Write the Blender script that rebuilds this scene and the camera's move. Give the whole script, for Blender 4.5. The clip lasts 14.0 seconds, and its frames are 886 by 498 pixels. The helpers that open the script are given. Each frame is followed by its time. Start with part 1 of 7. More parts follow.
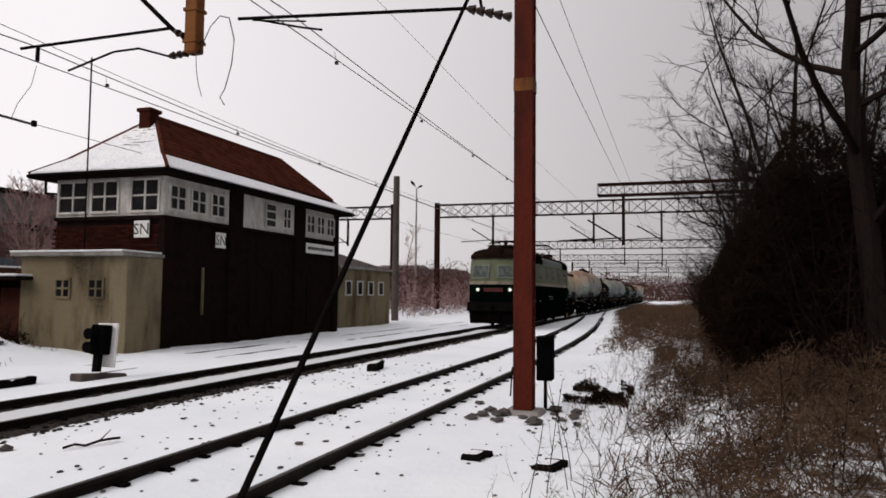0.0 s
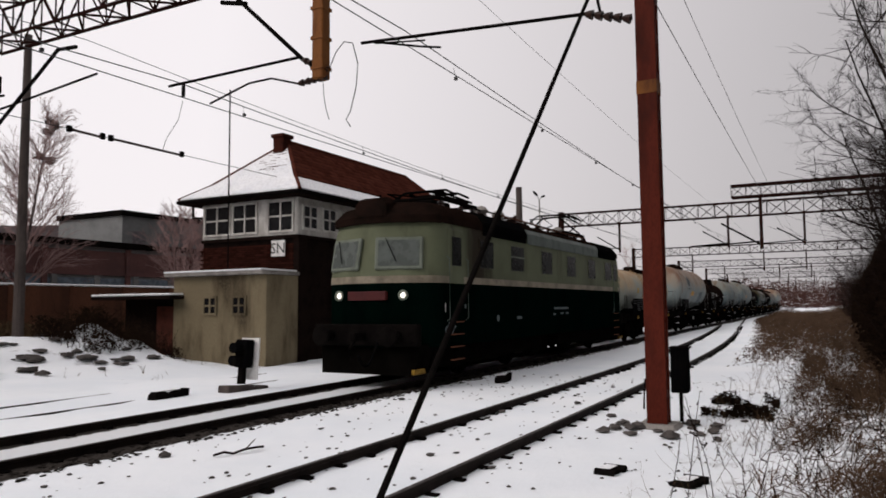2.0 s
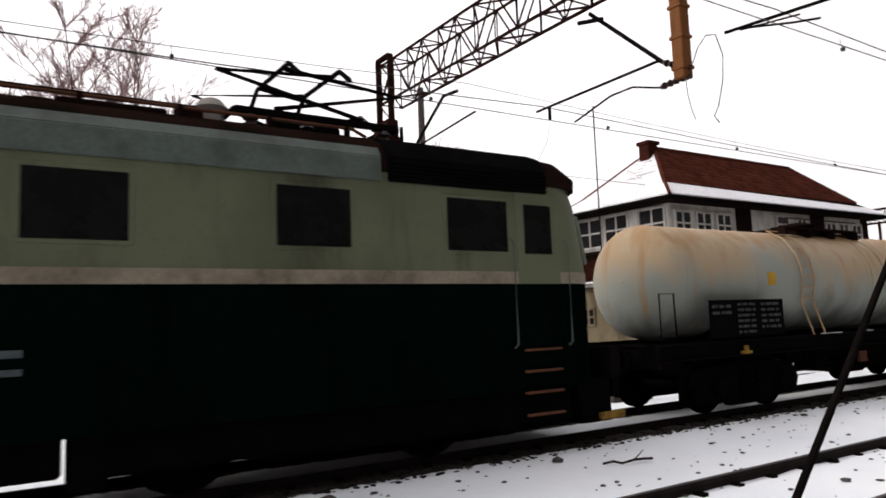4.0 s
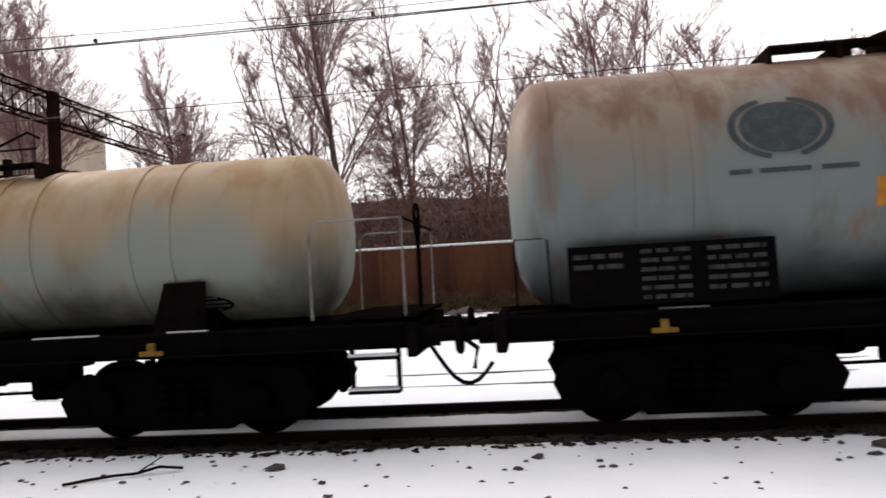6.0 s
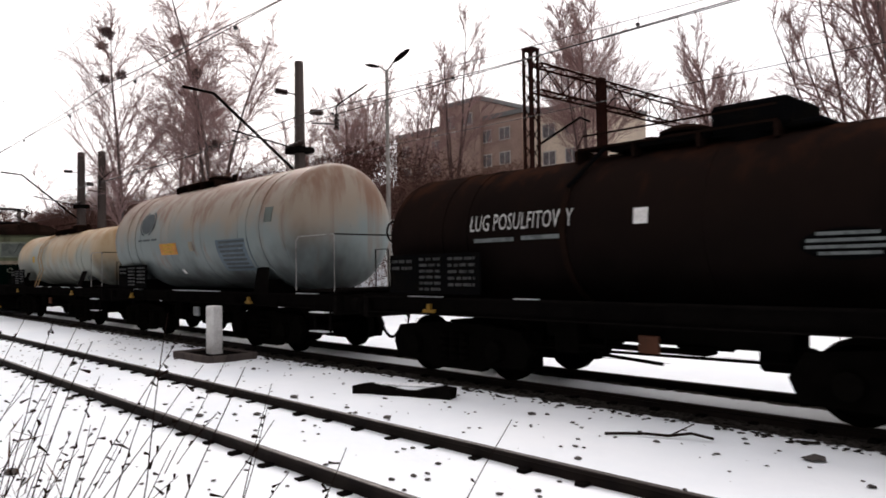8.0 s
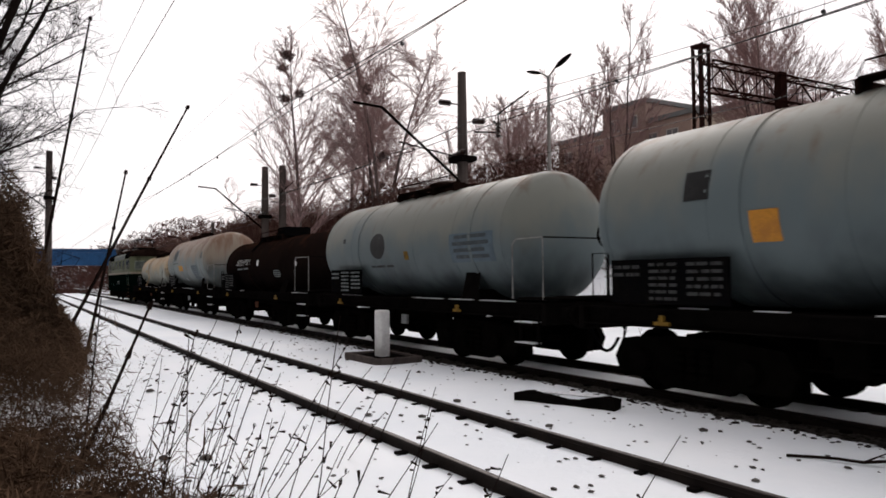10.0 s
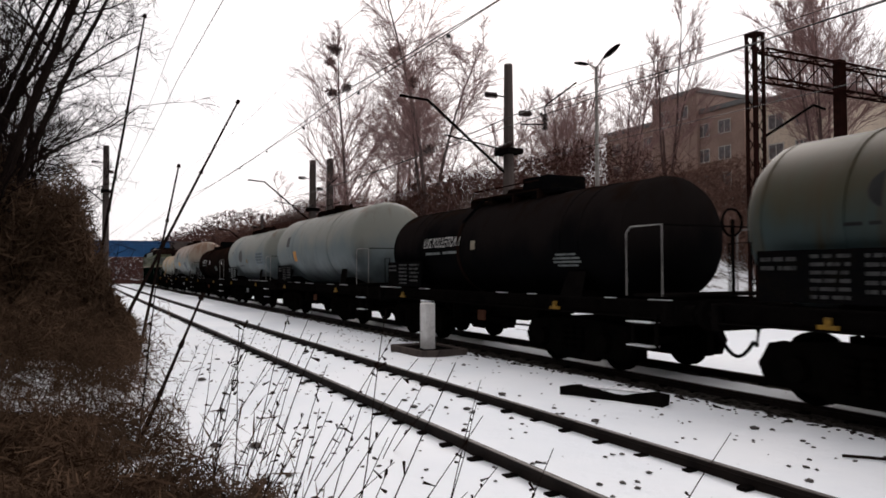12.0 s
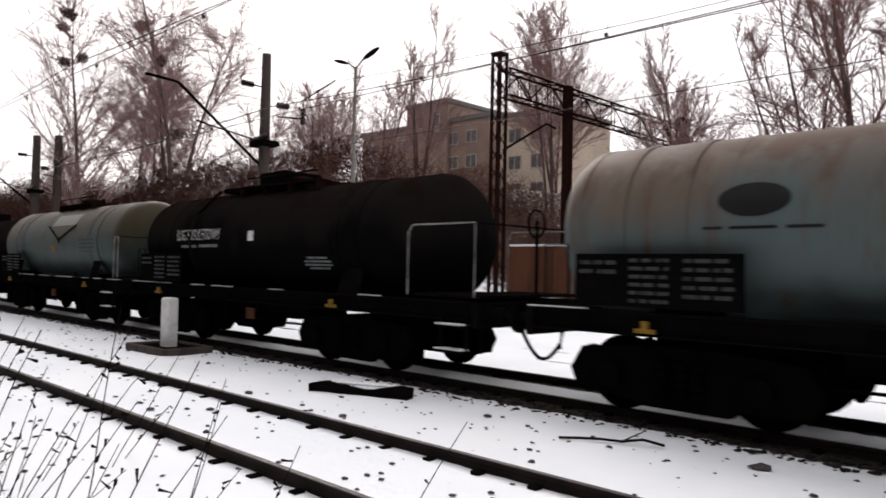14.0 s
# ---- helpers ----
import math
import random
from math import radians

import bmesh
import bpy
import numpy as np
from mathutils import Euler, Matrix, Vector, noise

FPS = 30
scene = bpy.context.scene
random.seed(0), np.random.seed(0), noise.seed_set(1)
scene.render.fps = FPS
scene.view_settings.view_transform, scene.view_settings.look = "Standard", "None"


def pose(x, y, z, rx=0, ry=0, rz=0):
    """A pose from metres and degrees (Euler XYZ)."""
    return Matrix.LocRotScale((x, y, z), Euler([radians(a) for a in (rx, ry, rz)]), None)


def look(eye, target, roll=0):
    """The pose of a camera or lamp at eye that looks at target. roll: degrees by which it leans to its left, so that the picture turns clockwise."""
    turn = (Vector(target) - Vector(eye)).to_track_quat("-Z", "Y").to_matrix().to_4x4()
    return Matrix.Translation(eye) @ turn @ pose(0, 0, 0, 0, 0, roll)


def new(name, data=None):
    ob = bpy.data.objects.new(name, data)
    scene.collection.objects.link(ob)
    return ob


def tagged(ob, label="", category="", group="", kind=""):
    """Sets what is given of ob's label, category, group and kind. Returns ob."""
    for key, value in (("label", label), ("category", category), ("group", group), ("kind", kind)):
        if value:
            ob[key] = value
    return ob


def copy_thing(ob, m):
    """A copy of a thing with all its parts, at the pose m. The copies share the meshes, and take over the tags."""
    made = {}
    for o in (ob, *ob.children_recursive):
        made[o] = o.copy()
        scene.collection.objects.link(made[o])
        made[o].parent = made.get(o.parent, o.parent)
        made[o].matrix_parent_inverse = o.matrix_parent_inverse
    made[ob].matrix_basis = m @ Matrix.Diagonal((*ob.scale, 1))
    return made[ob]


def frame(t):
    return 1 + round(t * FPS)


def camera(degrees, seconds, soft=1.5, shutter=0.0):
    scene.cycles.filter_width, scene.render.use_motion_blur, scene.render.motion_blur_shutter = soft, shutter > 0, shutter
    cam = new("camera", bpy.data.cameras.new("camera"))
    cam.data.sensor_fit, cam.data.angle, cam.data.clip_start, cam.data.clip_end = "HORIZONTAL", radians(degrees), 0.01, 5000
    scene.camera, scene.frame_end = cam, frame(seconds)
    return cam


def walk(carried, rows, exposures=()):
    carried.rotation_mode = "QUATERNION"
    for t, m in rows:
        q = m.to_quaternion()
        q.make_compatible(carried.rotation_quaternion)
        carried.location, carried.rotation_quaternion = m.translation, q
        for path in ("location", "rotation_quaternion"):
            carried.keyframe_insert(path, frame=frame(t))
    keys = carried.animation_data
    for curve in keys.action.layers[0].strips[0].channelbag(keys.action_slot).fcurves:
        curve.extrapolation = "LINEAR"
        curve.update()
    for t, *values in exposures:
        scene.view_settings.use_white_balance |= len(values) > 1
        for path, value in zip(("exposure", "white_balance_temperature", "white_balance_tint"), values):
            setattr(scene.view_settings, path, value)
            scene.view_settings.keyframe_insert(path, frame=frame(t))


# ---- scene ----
EYE_Z = 1.70
SPEED = 11.394          # metres a second, towards -x
TRACK_1, TRACK_2, TRACK_3 = 4.29, 9.03, 13.0

cam = camera(62.8, 14.0, soft=1.7, shutter=0.12)
ROWS = [  # seconds, roll, pitch, yaw
    (0.0, -.57, 3.52, -72.10), (0.5, -.28, 3.34, -71.33), (1.0, .06, 4.00, -69.73), (1.5, .42, 4.08, -67.07),
    (2.0, .52, 4.43, -62.23), (2.5, 1.10, 4.88, -54.09), (3.0, 1.33, 5.14, -47.60), (3.5, 1.38, 5.90, -40.67),
    (3.7, 1.66, 6.08, -37.74), (5.8, 3.66, 3.05, 2.04), (6.0, 3.22, 2.21, 6.55), (6.2, 2.70, 1.60, 11.19), (6.5, 2.33, 1.02, 18.23),
    (7.0, 1.15, 2.00, 30.04), (7.5, .92, 1.50, 39.31), (8.0, .92, 1.53, 46.94), (8.5, .86, 2.25, 53.09),
    (9.0, .53, 2.32, 56.89), (9.2, .53, 2.30, 57.85), (11.3, .50, 2.44, 61.40), (11.5, .50, 2.44, 62.09), (12.0, .22, 1.70, 63.23), (12.5, .35, 2.02, 63.91),
    (13.0, .07, 2.16, 61.49), (13.5, -.52, 2.15, 54.14), (14.0, -1.19, 1.59, 43.92)]
EXPOSURES = [(0.0, -0.03), (1.0, -0.12), (2.0, -0.08), (2.5, 0.02), (3.5, 0.42), (6.0, 0.58), (6.5, 0.85), (7.0, 0.8), (8.0, 0.6), (8.5, 0.42), (9.0, 0.32), (12.0, 0.18), (13.0, 0.22), (13.5, 0.32), (14.0, 0.46)]
walk(cam, [(t, pose(0, 0, EYE_Z, 90 + p, r, y)) for t, r, p, y in ROWS], EXPOSURES)

# ---- daylight: an overcast winter dusk, brighter towards -x ----
world = bpy.data.worlds.new("overcast_sky")
scene.world = world
world.use_nodes = True
wn, wl = world.node_tree.nodes, world.node_tree.links
sky = wn.new("ShaderNodeTexSky")
sky.sky_type, sky.sun_disc = "NISHITA", False
sky.sun_elevation, sky.sun_rotation = radians(36), radians(-59)
sky.dust_density = 4.0
veil = wn.new("ShaderNodeMix")
veil.data_type = "RGBA"
veil.inputs["Factor"].default_value = 0.94
veil.inputs["B"].default_value = (7.9, 7.45, 7.6, 1)
wl.new(sky.outputs[0], veil.inputs["A"])
# the cloud is thinner towards the low sun, thicker away from it
way = wn.new("ShaderNodeTexCoord")
dot = wn.new("ShaderNodeVectorMath")
dot.operation = "DOT_PRODUCT"
dot.inputs[1].default_value = (-0.30, 0.92, 0.25)
cloud = wn.new("ShaderNodeMapRange")
cloud.inputs["From Min"].default_value, cloud.inputs["From Max"].default_value = -0.9, 0.5
cloud.inputs["To Min"].default_value, cloud.inputs["To Max"].default_value = 0.14, 1.04
thin = wn.new("ShaderNodeVectorMath")
thin.operation = "SCALE"
wl.new(way.outputs["Generated"], dot.inputs[0])
wl.new(dot.outputs["Value"], cloud.inputs["Value"])
wl.new(veil.outputs["Result"], thin.inputs[0])
wl.new(cloud.outputs["Result"], thin.inputs["Scale"])
wl.new(thin.outputs["Vector"], wn["Background"].inputs["Color"])
wn["Background"].inputs["Strength"].default_value = 0.125
sun = new("sun", bpy.data.lights.new("sun", "SUN"))
sun.data.energy, sun.data.angle, sun.data.color = 1.1, radians(30), (1.0, 0.92, 0.88)
sun.matrix_world = look((-50, 30, 42), (0, 0, 0))


# ---- materials ----
def shader(name, rough=0.7, metal=0.0):
    m = bpy.data.materials.new(name)
    m.use_nodes = True
    n, l = m.node_tree.nodes, m.node_tree.links
    p = n["Principled BSDF"]
    p.inputs["Roughness"].default_value, p.inputs["Metallic"].default_value = rough, metal
    p.inputs["Specular IOR Level"].default_value = 0.0 if rough >= 0.75 else 0.08 if rough >= 0.6 else 0.22
    return m, n, l, p


def coords(n, l, scale=(1, 1, 1), space="Object"):
    t, mp = n.new("ShaderNodeTexCoord"), n.new("ShaderNodeMapping")
    mp.inputs["Scale"].default_value = scale
    l.new(t.outputs[space], mp.inputs["Vector"])
    return mp.outputs["Vector"]


def noise_at(n, l, vec, scale, detail=4.0, rough=0.6):
    t = n.new("ShaderNodeTexNoise")
    t.inputs["Scale"].default_value, t.inputs["Detail"].default_value, t.inputs["Roughness"].default_value = scale, detail, rough
    l.new(vec, t.inputs["Vector"])
    return t.outputs["Fac"]


def steps(n, l, fac, lo, hi):
    r = n.new("ShaderNodeMapRange")
    r.interpolation_type = "SMOOTHSTEP"
    r.inputs["From Min"].default_value, r.inputs["From Max"].default_value = lo, hi
    l.new(fac, r.inputs["Value"])
    return r.outputs["Result"]


def blend(n, l, fac, a, b, kind="MIX"):
    m = n.new("ShaderNodeMix")
    m.data_type, m.blend_type = "RGBA", kind
    if isinstance(fac, float):
        m.inputs["Factor"].default_value = fac
    else:
        l.new(fac, m.inputs["Factor"])
    for slot, c in (("A", a), ("B", b)):
        if isinstance(c, tuple):
            m.inputs[slot].default_value = (*c, 1)
        else:
            l.new(c, m.inputs[slot])
    return m.outputs["Result"]


def bumped(n, l, p, fac, strength=0.3, dist=0.02):
    b = n.new("ShaderNodeBump")
    b.inputs["Strength"].default_value, b.inputs["Distance"].default_value = strength, dist
    l.new(fac, b.inputs["Height"])
    l.new(b.outputs["Normal"], p.inputs["Normal"])


def worn(name, col, dark, rough=0.7, metal=0.0, scale=2.0, grain=40.0, stretch=(1, 1, 1), bump=0.2, amount=(0.42, 0.7), space="Object", vary=0.0):
    """A surface of one colour with stains of another at two scales, and fine relief."""
    m, n, l, p = shader(name, rough, metal)
    v = coords(n, l, stretch, space)
    big, fine = noise_at(n, l, v, scale, 5), noise_at(n, l, v, grain, 3)
    c = blend(n, l, steps(n, l, big, *amount), col, dark)
    c = blend(n, l, steps(n, l, fine, 0.4, 0.75), c, tuple(x * 0.72 for x in col))
    if vary:
        info = n.new("ShaderNodeObjectInfo")
        r = n.new("ShaderNodeMapRange")
        r.inputs["To Min"].default_value, r.inputs["To Max"].default_value = 1 - vary, 1 + vary
        l.new(info.outputs["Random"], r.inputs["Value"])
        h = n.new("ShaderNodeHueSaturation")
        l.new(c, h.inputs["Color"])
        l.new(r.outputs["Result"], h.inputs["Value"])
        c = h.outputs["Color"]
    l.new(c, p.inputs["Base Color"])
    rr = n.new("ShaderNodeMapRange")
    rr.inputs["To Min"].default_value, rr.inputs["To Max"].default_value = max(0.05, rough - 0.15), min(1, rough + 0.15)
    l.new(big, rr.inputs["Value"])
    l.new(rr.outputs["Result"], p.inputs["Roughness"])
    if bump:
        bumped(n, l, p, fine, bump, 0.01)
    return m


def tank_paint(name, col, rust, top, grime_shade, rough=0.55, streaks=0.55):
    """Tank paint: rust runs down from the top seam, belly shade and dirt are painted in as patches."""
    m, n, l, p = shader(name, rough)
    v = coords(n, l, (1.0, 1.0, 0.05))
    fine = noise_at(n, l, coords(n, l), 9, 6)
    run = noise_at(n, l, v, 2.0, 5, 0.6)
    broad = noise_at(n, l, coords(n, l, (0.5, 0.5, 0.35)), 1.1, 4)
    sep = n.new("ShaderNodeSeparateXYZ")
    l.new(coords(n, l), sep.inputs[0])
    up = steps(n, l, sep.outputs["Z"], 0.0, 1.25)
    add = n.new("ShaderNodeMath")
    add.operation = "MULTIPLY_ADD"
    l.new(up, add.inputs[0])
    add.inputs[1].default_value = 0.22
    l.new(run, add.inputs[2])
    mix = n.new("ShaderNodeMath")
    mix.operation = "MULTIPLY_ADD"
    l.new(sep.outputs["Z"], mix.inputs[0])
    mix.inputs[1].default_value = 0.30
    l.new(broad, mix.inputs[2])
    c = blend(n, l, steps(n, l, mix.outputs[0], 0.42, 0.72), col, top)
    c = blend(n, l, steps(n, l, add.outputs[0], streaks, streaks + 0.22), c, rust)
    # shade under the shell put into the colour, broken up like dirt
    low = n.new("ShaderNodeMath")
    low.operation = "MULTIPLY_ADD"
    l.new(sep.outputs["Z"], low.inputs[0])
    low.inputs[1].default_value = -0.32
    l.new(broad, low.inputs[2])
    c = blend(n, l, steps(n, l, low.outputs[0], 0.55, 1.0), c, grime_shade)
    c = blend(n, l, steps(n, l, fine, 0.6, 0.95), c, tuple(x * 0.8 for x in col))
    l.new(c, p.inputs["Base Color"])
    bumped(n, l, p, fine, 0.08, 0.01)
    return m


def loco_paint(name, col, dark):
    """Faded paint with brown brake dust in upright runs, heaviest beside the cab door."""
    m, n, l, p = shader(name, 0.6)
    v = coords(n, l, (1, 1, 0.18))
    run, fine, broad = noise_at(n, l, v, 1.6, 5), noise_at(n, l, coords(n, l), 24, 4), noise_at(n, l, coords(n, l), 0.5, 3)
    sep = n.new("ShaderNodeSeparateXYZ")
    l.new(coords(n, l), sep.inputs[0])
    off = n.new("ShaderNodeMath"); off.operation = "ADD"; l.new(sep.outputs["X"], off.inputs[0]); off.inputs[1].default_value = 5.85
    away = n.new("ShaderNodeMath"); away.operation = "ABSOLUTE"; l.new(off.outputs[0], away.inputs[0])
    near = n.new("ShaderNodeMapRange"); l.new(away.outputs[0], near.inputs["Value"])
    near.inputs["From Min"].default_value, near.inputs["From Max"].default_value = 0.1, 1.0
    near.inputs["To Min"].default_value, near.inputs["To Max"].default_value = 0.5, 0.0
    add = n.new("ShaderNodeMath"); l.new(run, add.inputs[0]); l.new(near.outputs["Result"], add.inputs[1])
    c = blend(n, l, steps(n, l, broad, 0.35, 0.65), col, tuple(x * 0.72 for x in col))
    c = blend(n, l, steps(n, l, fine, 0.5, 0.9), c, tuple(x * 0.7 for x in col))
    c = blend(n, l, steps(n, l, add.outputs[0], 0.50, 0.85), c, dark)
    l.new(c, p.inputs["Base Color"])
    return m


def snow_ground():
    m, n, l, p = shader("trodden_snow", 0.75)
    v = coords(n, l)
    a, b, c0, d = noise_at(n, l, v, 0.35, 5), noise_at(n, l, v, 5.0, 6, 0.7), noise_at(n, l, v, 26, 4), noise_at(n, l, v, 1.6, 5)
    snow = blend(n, l, steps(n, l, a, 0.3, 0.7), (0.91, 0.94, 0.965), (0.83, 0.875, 0.915))
    dirt = blend(n, l, steps(n, l, c0, 0.35, 0.7), (0.022, 0.02, 0.018), (0.065, 0.056, 0.05))
    sep = n.new("ShaderNodeSeparateXYZ")
    l.new(v, sep.inputs[0])

    def strip(y, half, soft):
        s = n.new("ShaderNodeMath"); s.operation = "SUBTRACT"; l.new(sep.outputs["Y"], s.inputs[0]); s.inputs[1].default_value = y
        q = n.new("ShaderNodeMath"); q.operation = "ABSOLUTE"; l.new(s.outputs[0], q.inputs[0])
        w = n.new("ShaderNodeMath"); w.operation = "MULTIPLY_ADD"; l.new(b, w.inputs[0]); w.inputs[1].default_value = soft; l.new(q.outputs[0], w.inputs[2])
        r = n.new("ShaderNodeMapRange"); l.new(w.outputs[0], r.inputs["Value"])
        r.inputs["From Min"].default_value, r.inputs["From Max"].default_value = half + soft * 0.5, half + soft * 0.5 + 0.05
        r.inputs["To Min"].default_value, r.inputs["To Max"].default_value = 1, 0
        return r.outputs["Result"]

    def most(x, y):
        k = n.new("ShaderNodeMath"); k.operation = "MAXIMUM"; l.new(x, k.inputs[0]); l.new(y, k.inputs[1])
        return k.outputs[0]

    bare = steps(n, l, b, 0.69, 0.75)
    bare = most(bare, strip(TRACK_2 - 0.86, 0.33, 0.4))
    bare = most(bare, strip(TRACK_2 + 0.80, 0.27, 0.35))
    # thin snow with dead grass showing through, under the thicket and on the far bank
    thick = n.new("ShaderNodeMath"); thick.operation = "MULTIPLY_ADD"; l.new(sep.outputs["Y"], thick.inputs[0]); thick.inputs[1].default_value = -0.10; l.new(d, thick.inputs[2])
    grass = steps(n, l, thick.outputs[0], 0.45, 0.75)
    far = n.new("ShaderNodeMath"); far.operation = "MULTIPLY_ADD"; l.new(sep.outputs["Y"], far.inputs[0]); far.inputs[1].default_value = 0.025; l.new(d, far.inputs[2])
    grass = most(grass, steps(n, l, far.outputs[0], 1.05, 1.25))
    straw = blend(n, l, steps(n, l, c0, 0.35, 0.65), (0.035, 0.024, 0.016), (0.10, 0.07, 0.042))
    mottled = n.new("ShaderNodeMath"); mottled.operation = "MULTIPLY"; l.new(grass, mottled.inputs[0]); l.new(steps(n, l, b, 0.34, 0.52), mottled.inputs[1])
    # slightly greyer snow between the rails of the main track
    darkened = n.new("ShaderNodeMath"); darkened.operation = "MULTIPLY"; l.new(strip(TRACK_2, 0.62, 0.3), darkened.inputs[0]); darkened.inputs[1].default_value = 0.3
    snow = blend(n, l, darkened.outputs[0], snow, (0.27, 0.26, 0.25))
    col = blend(n, l, bare, snow, dirt)
    col = blend(n, l, mottled.outputs[0], col, straw)
    l.new(col, p.inputs["Base Color"])
    bumped(n, l, p, b, 0.35, 0.05)
    return m


def glass(name, tint=(0.02, 0.025, 0.025), rough=0.08, gloss=0.22):
    m, n, l, p = shader(name, rough)
    p.inputs["Specular IOR Level"].default_value = gloss
    v = coords(n, l)
    f = noise_at(n, l, v, 2.5, 4)
    l.new(blend(n, l, steps(n, l, f, 0.4, 0.7), tint, tuple(min(1, x * 1.5) for x in tint)), p.inputs["Base Color"])
    rr = n.new("ShaderNodeMapRange")
    rr.inputs["To Min"].default_value, rr.inputs["To Max"].default_value = rough, rough + 0.25
    l.new(f, rr.inputs["Value"])
    l.new(rr.outputs["Result"], p.inputs["Roughness"])
    return m


def glow(name, col, strength):
    m, n, l, p = shader(name, 0.3)
    p.inputs["Emission Color"].default_value, p.inputs["Emission Strength"].default_value = (*col, 1), strength
    return m


